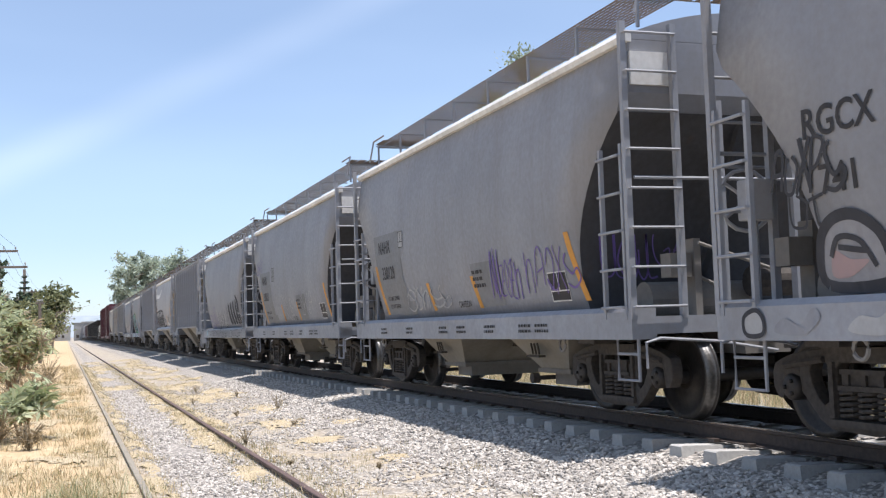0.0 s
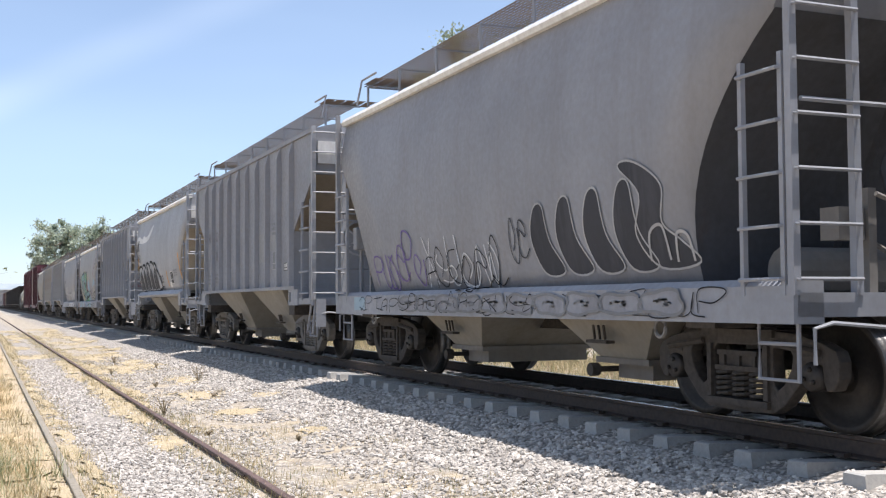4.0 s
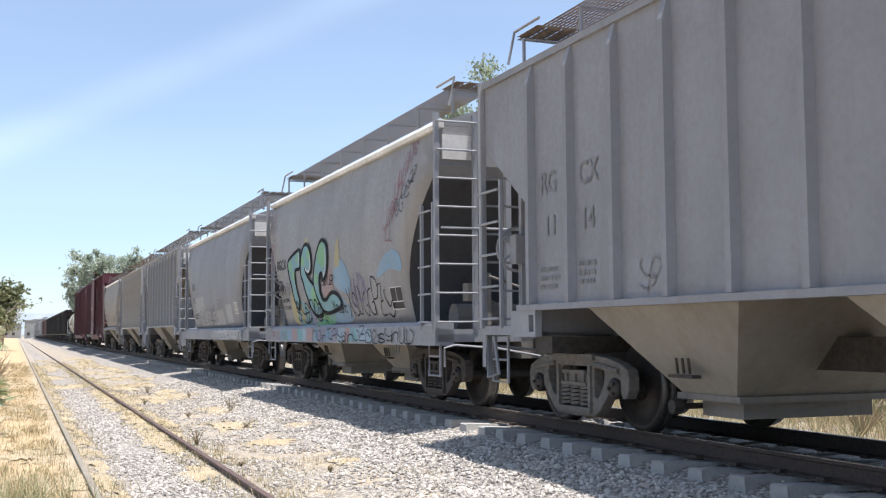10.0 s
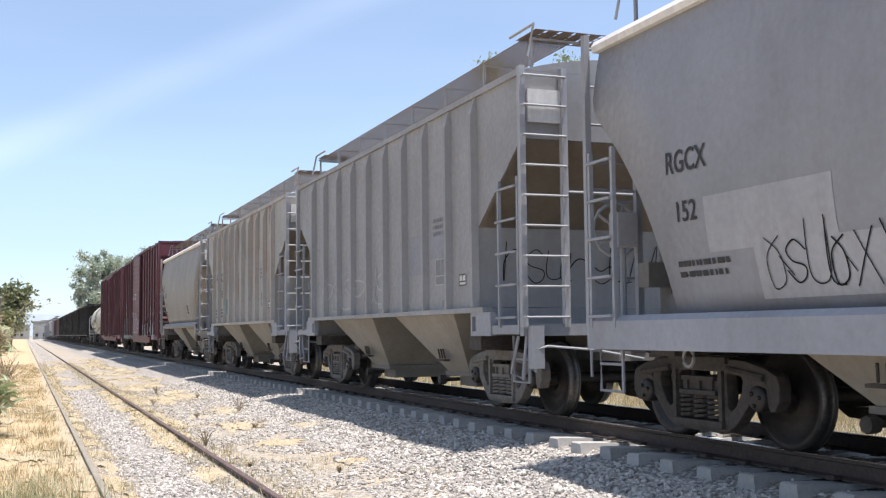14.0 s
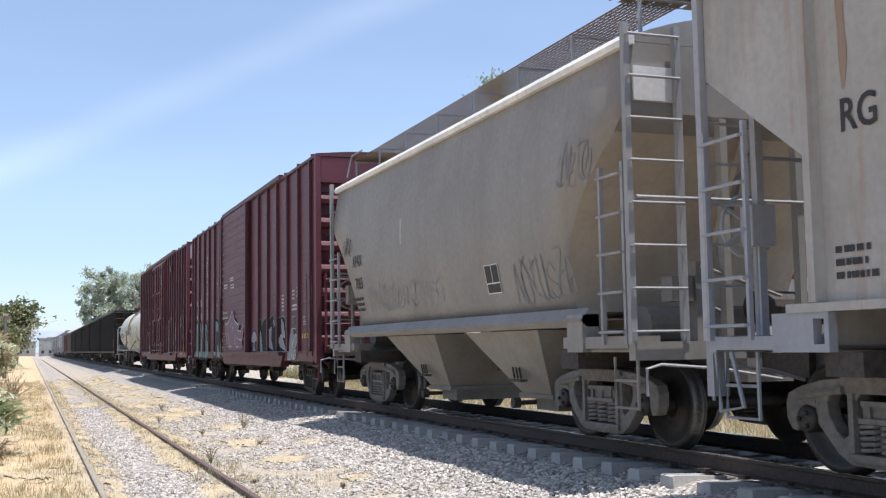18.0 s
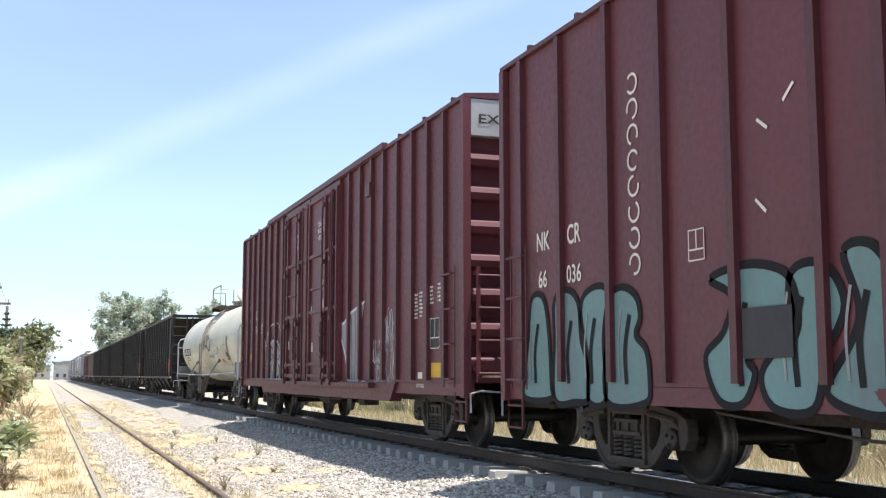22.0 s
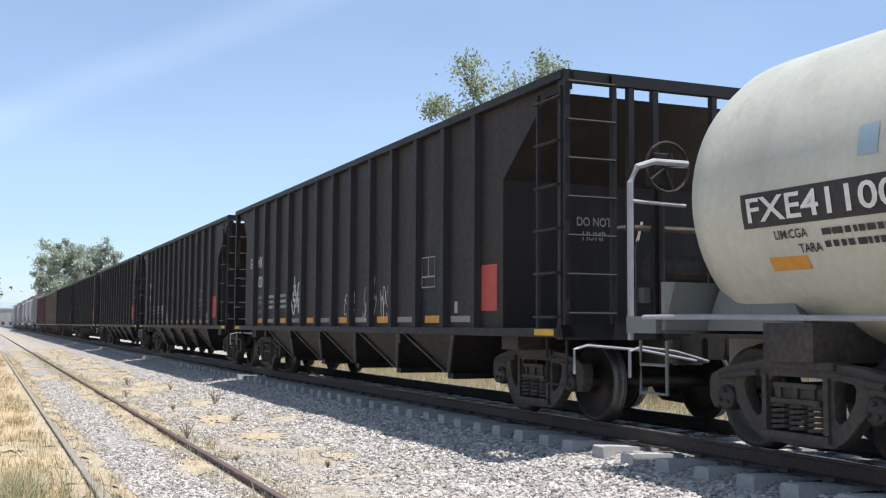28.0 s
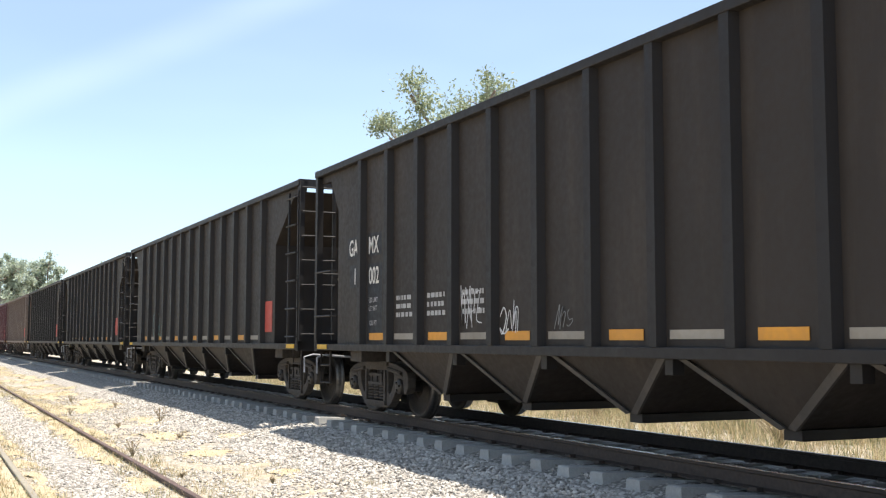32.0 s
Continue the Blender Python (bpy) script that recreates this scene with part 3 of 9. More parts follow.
def ends(car, half, deck, mat, xs=1.55, wheel=1, lever=True, wx=-0.55, wz=2.25):
    """Draught gear, couplers, decks, levers and steps at both ends."""
    for s in (-1, 1):
        y = s * half
        bm = bx(bmesh.new(), -0.28, 0.28, min(y, y - s * 2.2), max(y, y - s * 2.2), 0.68, 1.0)
        part("draft_sill", bm, DUST if mat not in (BLACK, MAROON) else CAST, car)
        bm = bx(bmesh.new(), -0.09, 0.09, min(y, y + s * 0.62), max(y, y + s * 0.62), 0.79, 0.97)
        bx(bm, -0.17, 0.17, min(y + s * 0.5, y + s * 0.8), max(y + s * 0.5, y + s * 0.8), 0.74, 1.02)
        part("coupler", bm, CAST, car)
        if lever:
            part("uncoupling_lever", rod(bmesh.new(), [(-xs + 0.05, y + s * 0.1, 0.58), (-xs + 0.05, y + s * 0.1, 0.84), (-xs + 0.2, y + s * 0.12, 0.88), (-0.75, y + s * 0.25, 0.83), (-0.2, y + s * 0.45, 0.72)], 0.017, 6), SILL, car)
        for sx in (-1, 1):
            x = sx * (xs - 0.06)
            bm = rod(bmesh.new(), [(x, y - s * 0.08, deck), (x, y - s * 0.08, 0.45), (x, y - s * 0.52, 0.45), (x, y - s * 0.52, deck)], 0.02, 6)
            rod(bm, [(x, y - s * 0.08, 0.72), (x, y - s * 0.52, 0.72)], 0.016, 6)
            part("sill_step", bm, mat, car)
        part("air_hose", rod(bmesh.new(), [(0.32, y + s * 0.1, 0.85), (0.34, y + s * 0.3, 0.6), (0.3, y + s * 0.55, 0.42), (0.2, y + s * 0.8, 0.5)], 0.025, 6), CAST, car)
    if wheel:
        e, m = wheel, PALE if mat not in (BLACK, MAROON) else mat
        y = e * (half + 0.02)
        w = part("brake_wheel", rod(bmesh.new(), [(wx + 0.28 * math.cos(a * 0.3927), y + e * 0.12, wz + 0.28 * math.sin(a * 0.3927)) for a in range(17)], 0.02, 6), m, car)
        for k in range(5):
            a = k * 1.2566
            part("spoke", rod(bmesh.new(), [(wx, y + e * 0.08, wz), (wx + 0.28 * math.cos(a), y + e * 0.12, wz + 0.28 * math.sin(a))], 0.018, 5), m, w)
        part("gear_box", box(wx - 0.13, wx + 0.13, min(y - e * 0.12, y + e * 0.06), max(y - e * 0.12, y + e * 0.06), wz - 0.2, wz + 0.17, 0.02), m, car)
        part("brake_rod", rod(bmesh.new(), [(wx, y, wz - 0.15), (wx, y, 1.0)], 0.035, 8), mat, car)


def bay(cy, ztop, top_half, xtop, zbot=0.46, bot_half=0.43, xbot=0.9):
    """One pyramid-shaped discharge bay."""
    bm = bmesh.new()
    t = [bm.verts.new((sx * xtop, cy + sy * top_half, ztop)) for sx, sy in ((-1, -1), (1, -1), (1, 1), (-1, 1))]
    b = [bm.verts.new((sx * xbot, cy + sy * bot_half, zbot)) for sx, sy in ((-1, -1), (1, -1), (1, 1), (-1, 1))]
    bm.faces.new(t)
    bm.faces.new(b[::-1])
    for i in range(4):
        j = (i + 1) % 4
        bm.faces.new((t[j], t[i], b[i], b[j]))
    return bm


def bays(car, centres, ztop, top_half, xtop, mat):
    for cy in centres:
        p = part("hopper_bay", bay(cy, ztop, top_half, xtop), mat, car, "dusty pyramid-shaped discharge bay")
        bm = bx(bmesh.new(), -0.92, 0.92, cy - 0.5, cy + 0.5, 0.40, 0.46)
        bx(bm, -0.75, 0.75, cy - 0.32, cy + 0.32, 0.24, 0.40)
        part("outlet_gate", bm, DUST, p)
        bm = rod(bmesh.new(), [(-1.02, cy + 0.36, 0.33), (1.02, cy + 0.36, 0.33)], 0.03, 8)
        rod(bm, [(-1.08, cy + 0.36, 0.33), (-0.98, cy + 0.36, 0.33)], 0.07, 8)
        rod(bm, [(0.98, cy + 0.36, 0.33), (1.08, cy + 0.36, 0.33)], 0.07, 8)
        part("gate_shaft", bm, CAST, p)
        for s in (-1, 1):
            bm = bmesh.new()
            for k in range(3):
                rod(bm, [(s * 1.19, cy - 0.1 + k * 0.1, 0.80), (s * 1.14, cy - 0.05 + k * 0.1, 0.66)], 0.014, 5)
            bx(bm, min(s * 1.12, s * 1.22), max(s * 1.12, s * 1.22), cy - 0.2, cy + 0.2, 0.62, 0.65)
            part("vibrator_bracket", bm, CAST, p)


def grating(xs0, xs1, n, ys0, ys1, pitch, z):
    """A connected grating: lengthwise strips joined by crossbars, with thickness."""
    w = (xs1 - xs0) / n
    xs = sorted([xs0 + k * w for k in range(n)] + [xs0 + k * w + w * 0.8 for k in range(n)])
    ys, y = [], ys0
    while y < ys1:
        ys += [y, min(ys1, y + 0.035)]
        y += pitch
    bm = bmesh.new()
    g = [[bm.verts.new((x, y, z)) for y in ys] for x in xs]
    for a in range(len(xs) - 1):
        for b in range(len(ys) - 1):
            if a % 2 == 0 or b % 2 == 0:
                bm.faces.new((g[a][b], g[a + 1][b], g[a + 1][b + 1], g[a][b + 1]))
    bmesh.ops.solidify(bm, geom=bm.faces[:], thickness=0.025)
    return bm


BRACKETS = {}


def roofwalk(car, half, z, x0=0.50, x1=1.18):
    """Grating walks on brackets along both sides of the roof, and across it at the ends."""
    for s in (-1, 1):
        wk = part("roof_walk", grating(min(s * x0, s * x1), max(s * x0, s * x1), 13, -half, half, 0.13, z), GRATE, car, "weathered steel grating roof walk")
        if (s, z) not in BRACKETS:
            bm = bx(bmesh.new(), min(s * x0, s * x1), max(s * x0, s * x1), 0, 0.04, z - 0.05, z - 0.03)
            bx(bm, min(s * (x1 - 0.03), s * x1), max(s * (x1 - 0.03), s * x1), 0.002, 0.038, z - 0.42, z - 0.05)
            BRACKETS[s, z] = mesh_of("bracket", bm, GREY)
        for k in range(8):
            part("bracket", BRACKETS[s, z], None, wk, at=pose(0, -half + 0.15 + k * (2 * half - 0.35) / 7, 0))
    for s in (-1, 1):
        y = s * half - s * 0.3
        part("end_walk", grating(-x1, x1, 12, y - 0.3, y + 0.3, 0.14, z + 0.04), GRATE, car)
        for sx in (-1, 1):
            part("grab_iron", rod(bmesh.new(), [(sx * 1.3, s * half, z - 0.32), (sx * (x1 + 0.03), s * half, z + 0.1), (sx * (x1 + 0.03), s * (half - 0.7), z + 0.1)], 0.018, 6), GREY, car)


# ---------------------------------------------------------------- smooth-sided covered hopper
class Smooth:
    """Measures of the two kinds of smooth-sided hopper."""
    def __init__(self, half, z_sill0, z_sill1, roof):
        self.half, self.s0, self.s1, self.roof = half, z_sill0, z_sill1, roof

    def width(self, z):
        u = (z - self.s1) / (self.roof - self.s1)
        return 1.585 - 0.62 * (u - 0.52) ** 2 - 0.12 * max(0, 0.25 - u) ** 1

    def recess(self, z):
        u = max(0.0, min(1.0, (z - self.s1) / (3.32 - self.s1)))
        return 0.1 + (1.26 if self.s0 < 1 else 1.42) * (1 - u ** 2.2)

    def surf(self, y, z):
        return -self.width(max(self.s1, min(z, self.roof))) if z > self.s1 else -1.6


SA = Smooth(5.48, 0.87, 1.20, 3.98)
SB = Smooth(5.63, 1.22, 1.44, 4.10)


def smooth_hopper(k, body_mat, sill_mat, dusty):
    car = thing("covered_hopper", "grey smooth-sided covered hopper wagon rolling on the rails", "railway wagon", "wagons of the train")
    h = k.half
    zs = [k.s1 + (k.roof - k.s1) * i / 15 for i in range(16)]
    bm = bmesh.new()
    cols = [-1 + 2 * i / 10 for i in range(11)]
    grid = {}
    for s in (-1, 1):
        for i, z in enumerate(zs):
            e = h - k.recess(z)
            for j, c in enumerate(cols):
                grid[s, i, j] = bm.verts.new((s * k.width(z), c * e, z))
    for s in (-1, 1):
        for i in range(15):
            for j in range(10):
                q = [grid[s, i, j], grid[s, i, j + 1], grid[s, i + 1, j + 1], grid[s, i + 1, j]]
                f = bm.faces.new(q if s > 0 else q[::-1])
                f.smooth = True
    for j, s2 in ((0, -1), (10, 1)):
        for i in range(15):
            q = [grid[-1, i, j], grid[1, i, j], grid[1, i + 1, j], grid[-1, i + 1, j]]
            f = bm.faces.new(q if s2 < 0 else q[::-1])
            f.smooth = zs[i + 1] < 3.3
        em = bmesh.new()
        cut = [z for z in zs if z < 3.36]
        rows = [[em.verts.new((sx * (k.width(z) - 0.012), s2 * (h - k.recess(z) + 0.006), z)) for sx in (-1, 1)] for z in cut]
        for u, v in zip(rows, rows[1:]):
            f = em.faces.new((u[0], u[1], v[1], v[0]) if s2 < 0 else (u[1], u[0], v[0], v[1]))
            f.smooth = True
        # on SA the shade of the recess is put into the sheet's colour
        part("slope_sheet", em, RECESS_SHADE if k is SA else DUSTY_SLOPE, car, "slope sheet with the recess shade put into its dark colour" if k is SA else "dusty brown slope sheet")
    bm.faces.new([grid[-1, 0, j] for j in range(11)] + [grid[1, 0, j] for j in range(10, -1, -1)])
    part("body", bm, body_mat, car)
    # roof with its rolled edge
    bm = bmesh.new()
    w = k.width(k.roof)
    arc = [(-w + 2 * w * i / 12, k.roof + 0.06 + 0.30 * (1 - (2 * i / 12 - 1) ** 2)) for i in range(13)]
    prism_y(bm, [(-w, k.roof + 0.004), *[(x, z) for x, z in arc], (w, k.roof + 0.004)][::-1], -h + 0.1, h - 0.1)
    part("roof", bm, body_mat, car)
    # edges in white: the sun on them is put into the colour
    for s in (-1, 1):
        bm = bmesh.new()
        prism_y(bm, [(s * (w - 0.02), k.roof - 0.03), (s * (w + 0.07), k.roof - 0.03), (s * (w + 0.09), k.roof + 0.03), (s * (w + 0.05), k.roof + 0.09), (s * (w - 0.02), k.roof + 0.09)][::s], -h + 0.07, h - 0.07)
        part("roof_edge", bm, WHITE, car, "rolled roof edge with sunlight put into its white colour")
    for yc in (-3.2, -1.1, 1.1, 3.2):
        bm = bmesh.new()
        lathe(bm, [(k.roof + 0.34, 0.46), (k.roof + 0.44, 0.46), (k.roof + 0.47, 0.40)], 18, "z")
        bmesh.ops.translate(bm, vec=(0, yc, 0), verts=bm.verts[:])
        part("hatch", bm, body_mat, car)
    deep = k.s1 - k.s0 > 0.3
    for s in (-1, 1):
        if deep:
            bm = prism_y(bmesh.new(), [(s * 1.32, k.s0), (s * 1.6, k.s0), (s * 1.6, k.s1 - 0.05), (s * 1.54, k.s1 + 0.004), (s * 1.32, k.s1 + 0.004)][::s], -h, h)
            part("side_sill", bm, sill_mat, car, "pale grey side sill")
            for c in (-1, 1):
                part("tow_loop", rod(bmesh.new(), [(s * 1.55, c * (h - 1.75) + 0.08 * math.cos(a * 0.524), k.s0 - 0.06 + 0.08 * math.sin(a * 0.524)) for a in range(13)], 0.018, 5), DUST, car)
        else:
            bm = prism_y(bmesh.new(), [(s * 1.3, k.s0 + 0.05), (s * 1.55, k.s0 + 0.05), (s * 1.62, k.s0 + 0.12), (s * 1.5, k.s1 + 0.03), (s * 1.3, k.s1 + 0.03)][::s], -h + 1.0, h - 1.0)
            part("side_sill", bm, sill_mat, car, "slim rolled side sill")
            for c in (-1, 1):
                bm = bx(bmesh.new(), min(s * 1.2, s * 1.57), max(s * 1.2, s * 1.57), min(c * (h - 0.124), c * (h - 1.5)), max(c * (h - 0.124), c * (h - 1.5)), 1.036, 1.16)
                part("end_sill_side", bm, sill_mat, car)
                bm = bx(bmesh.new(), min(s * 1.4, s * 1.6), max(s * 1.4, s * 1.6), min(c * (h - 1.0), c * (h - 1.35)), max(c * (h - 1.0), c * (h - 1.35)), 1.0, 1.40)
                part("bolster_bracket", bm, sill_mat, car)
    for s in (-1, 1):
        y = s * h
        bm = bx(bmesh.new(), -1.56, 1.56, min(y, y - s * 0.12), max(y, y - s * 0.12), 0.92, 1.10)
        bx(bm, -1.5, 1.5, min(y - s * 0.13, y - s * 1.5), max(y - s * 0.13, y - s * 1.5), 1.0, 1.03)
        part("end_sill", bm, sill_mat, car)
        part("end_post", bx(bx(bmesh.new(), -0.5, -0.42, min(y, y - s * 0.1), max(y, y - s * 0.1), 1.08, 3.35), 0.42, 0.5, min(y, y - s * 0.1), max(y, y - s * 0.1), 1.08, 3.35), sill_mat, car)
        bm = prism(bmesh.new(), [(s * (h - 0.15), 3.3), (s * (h - 0.25), 3.3), (s * (h - 1.55), 1.05), (s * (h - 1.45), 1.05)][::-s], -0.04, 0.04)
        part("slope_rib", bm, RECESS_SHADE if k is SA else DUSTY_SLOPE, car)
        bm = rod(bmesh.new(), [(-1.5, y, 2.52), (1.5, y, 2.52)], 0.02, 6)
        part("handrail", bm, SILL, car)
        part("placard", box(-1.45, -0.95, min(y - s * 0.1, y - s * 0.065), max(y - s * 0.1, y - s * 0.065), 3.5, 3.85), WHITE, car)
        for sx in (-1, 1):
            ladder(car, (sx * 1.57, y - s * 0.02), (sx * 0.98, y - s * 0.02), 1.08, k.roof + 0.16, 8, SILL, (0, s * 0.06), 0.033)
            ladder(car, (sx * 1.585, y - s * 0.10), (sx * 1.585, y - s * 0.56), 1.08, 2.88, 5, SILL, (sx * 0.05, 0), 0.022)
    ends(car, h, 0.95, sill_mat, wx=-1.15, wz=2.12)
    for s in (-1, 1):
        y = s * h
        part("brake_cylinder", rod(bmesh.new(), [(0.15, y - s * 0.45, 1.45), (0.95, y - s * 0.45, 1.45)], 0.17, 14), CAST, car)
        part("air_reservoir", rod(bmesh.new(), [(-1.0, y - s * 0.8, 1.28), (0.3, y - s * 0.8, 1.28)], 0.2, 14), DUST, car)
        bm = bx(bmesh.new(), -1.05, -0.8, min(y - s * 0.12, y - s * 0.32), max(y - s * 0.12, y - s * 0.32), 1.5, 1.75)
        bx(bm, -0.78, -0.7, min(y - s * 0.1, y - s * 0.3), max(y - s * 0.1, y - s * 0.3), 1.1, 1.9)
        rod(bm, [(-0.9, y - s * 0.2, 1.6), (-0.4, y - s * 0.25, 1.4), (-0.3, y - s * 0.4, 1.1)], 0.022, 6)
        rod(bm, [(-0.75, y - s * 0.05, 1.85), (0.2, y - s * 0.05, 1.55)], 0.02, 6)
        part("brake_valve", bm, DUST, car)
        part("end_brace", rod(bmesh.new(), [(-0.46, y - s * 0.05, 1.1), (-0.2, y - s * 0.5, 2.1), (0.1, y - s * 0.4, 3.1)], 0.045, 6), RECESS_SHADE if k is SA else DUST, car)
    if deep:
        bays(car, (-2.1, 1.75), 1.19, 1.35, 1.34, HOPPER)
    else:
        bays(car, (-2.03, 1.5), 1.26, 1.14, 1.42, HOPPER)
    part("centre_sill", bx(bmesh.new(), -0.2, 0.2, -h + 1, h - 1, 0.7, 1.0), CAST, car)
    roofwalk(car, h - 0.2, 4.62 if deep else 4.70)
    for y in ((-h + 1.25, h - 1.25) if deep else (-h + 1.5, h - 1.5)):
        add_truck(car, y, dusty)
        part("body_bolster", bx(bmesh.new(), -1.5, 1.5, y - 0.2, y + 0.2, 0.82, 1.02), CAST, car)
    return car


# ---------------------------------------------------------------- ribbed covered hopper
HB = 5.65


def ribbed_hopper():
    car = thing("covered_hopper", "grey ribbed covered hopper wagon rolling on the rails", "railway wagon", "wagons of the train")
    out = [(-HB + 0.05, 4.18), (-HB + 0.05, 3.36), (-HB + 1.40, 2.41), (-HB + 1.40, 1.37), (HB - 1.40, 1.37), (HB - 1.40, 2.41), (HB - 0.05, 3.36), (HB - 0.05, 4.18)]
    bm = prism(bmesh.new(), out, -1.52, 1.52)
    part("body", bm, GREY, car)
    arc = [(-1.52 + 3.04 * i / 10, 4.184 + 0.22 * (1 - (2 * i / 10 - 1) ** 2)) for i in range(11)]
    part("roof", prism_y(bmesh.new(), [(-1.52, 4.182), *arc[1:-1], (1.52, 4.182)][::-1], -HB + 0.05, HB - 0.05), GREY, car)
    rib = prism_y(bmesh.new(), [(-1.518, -0.055), (-1.59, -0.035), (-1.59, 0.035), (-1.518, 0.055)], 0, 1)
    bm = bmesh.new()
    lo = [bm.verts.new(p) for p in ((-1.515, -0.06, 1.37), (-1.61, -0.04, 1.37), (-1.61, 0.04, 1.37), (-1.515, 0.06, 1.37))]
    md = [bm.verts.new(p) for p in ((-1.515, -0.06, 3.9), (-1.61, -0.04, 3.9), (-1.61, 0.04, 3.9), (-1.515, 0.06, 3.9))]
    hi = [bm.verts.new(p) for p in ((-1.515, -0.06, 4.16), (-1.53, -0.04, 4.16), (-1.53, 0.04, 4.16), (-1.515, 0.06, 4.16))]
    for a, b in ((lo, md), (md, hi)):
        for i in range(4):
            bm.faces.new((a[i], a[(i + 1) % 4], b[(i + 1) % 4], b[i]))
    bm.faces.new(lo[::-1])
    bm.faces.new(hi)
    bmesh.ops.recalc_face_normals(bm, faces=bm.faces[:])
    rib.free()
    rib = mesh_of("rib", bm, GREY)
    for i in range(10):
        y = -HB + 1.45 + 0.937 * i
        part("rib", rib, None, car, at=pose(0, y, 0))
        part("rib", rib, None, car, at=pose(0, y, 0, 0, 0, 180))
    for s in (-1, 1):
        part("lower_rail", bx(bmesh.new(), min(s * 1.46, s * 1.6), max(s * 1.46, s * 1.6), -HB + 1.1, HB - 1.1, 1.30, 1.366), GREY, car)
        part("top_chord", bx(bmesh.new(), min(s * 1.5, s * 1.56), max(s * 1.5, s * 1.56), -HB + 0.05, HB - 0.05, 4.12, 4.2), GREY, car)
        y = s * HB
        bm = bx(bmesh.new(), -1.55, 1.55, min(y, y - s * 0.1), max(y, y - s * 0.1), 1.0, 1.14)
        bx(bm, -1.5, 1.5, min(y - s * 0.11, y - s * 1.35), max(y - s * 0.11, y - s * 1.35), 1.02, 1.05)
        part("end_sill", bm, SILL, car)
        # dusty slope sheet over an upright end wall
        bm = bmesh.new()
        q = [bm.verts.new(p) for p in ((-1.5, y - s * 0.06, 3.345), (1.5, y - s * 0.06, 3.345), (1.5, y - s * 1.39, 2.41), (-1.5, y - s * 1.39, 2.41))]
        bm.faces.new(q if s > 0 else q[::-1])
        bmesh.ops.solidify(bm, geom=bm.faces[:], thickness=0.012)
        part("slope_sheet", bm, DUSTY_SLOPE, car, "dusty brown slope sheet")
        part("end_floor", bx(bmesh.new(), -1.5, 1.5, min(y - s * 1.36, y - s * 1.40), max(y - s * 1.36, y - s * 1.40), 1.05, 1.10), DUST, car)
        part("shear_plate", bx(bmesh.new(), -1.45, 1.45, min(y - s * 1.46, y - s * 1.405), max(y - s * 1.46, y - s * 1.405), 1.05, 1.365), GREY, car)
        part("handrail", rod(bmesh.new(), [(-0.95, y, 2.72), (1.5, y, 2.72)], 0.02, 6), SILL, car)
        part("placard", box(-1.45, -0.95, min(y - s * 0.045, y + s * 0.0), max(y - s * 0.045, y + s * 0.0), 3.55, 3.95), WHITE, car)
        for sx in (-1, 1):
            bm = plate([(y - s * 0.9, 1.0), (y - s * 1.55, 1.0), (y - s * 1.55, 1.30), (y - s * 0.9, 1.30)], [[(y - s * 1.38, 1.06), (y - s * 1.50, 1.06), (y - s * 1.50, 1.25), (y - s * 1.38, 1.25)]], min(sx * 1.5, sx * 1.58), max(sx * 1.5, sx * 1.58))
            part("bolster_bracket", bm, SILL, car)
            bm = bx(bmesh.new(), min(sx * 1.42, sx * 1.56), max(sx * 1.42, sx * 1.56), min(y - s * 0.1, y - s * 0.9), max(y - s * 0.1, y - s * 0.9), 1.02, 1.13)
            part("end_sill_side", bm, SILL, car)
            ladder(car, (sx * 1.54, y - s * 0.0), (sx * 0.98, y - s * 0.0), 1.1, 4.22, 9, PALE, (0, s * 0.07), 0.038)
            ladder(car, (sx * 1.57, y - s * 0.06), (sx * 1.57, y - s * 0.62), 1.1, 2.9, 5, SILL, (sx * 0.05, 0), 0.02)
            bm = rod(bmesh.new(), [(sx * 1.5, y - s * 0.25, 1.0), (sx * 1.52, y - s * 0.42, 0.55), (sx * 1.52, y - s * 0.1, 0.5), (sx * 1.5, y - s * 0.02, 1.0)], 0.022, 6)
            part("corner_step", bm, SILL, car)
        part("brake_bracket", bx(bmesh.new(), -1.5, -1.34, min(y + s * 0.02, y + s * 0.12), max(y + s * 0.02, y + s * 0.12), 0.62, 1.12), SILL, car)
    ends(car, HB, 1.0, SILL, 1.5, wx=-1.0, wz=2.12)
    bays(car, (-HB + 3.68, -HB + 7.45), 1.34, 1.3, 1.5, HOPPER)
    part("centre_sill", bx(bmesh.new(), -0.2, 0.2, -HB + 1, HB - 1, 0.7, 1.0), CAST, car)
    roofwalk(car, HB - 0.3, 4.74)
    for y in (-HB + 1.6, HB - 1.6):
        add_truck(car, y, True)
        part("body_bolster", bx(bmesh.new(), -1.5, 1.5, y - 0.2, y + 0.2, 0.82, 1.0), CAST, car)
    return car


# ---------------------------------------------------------------- boxcars
LB = 9.2


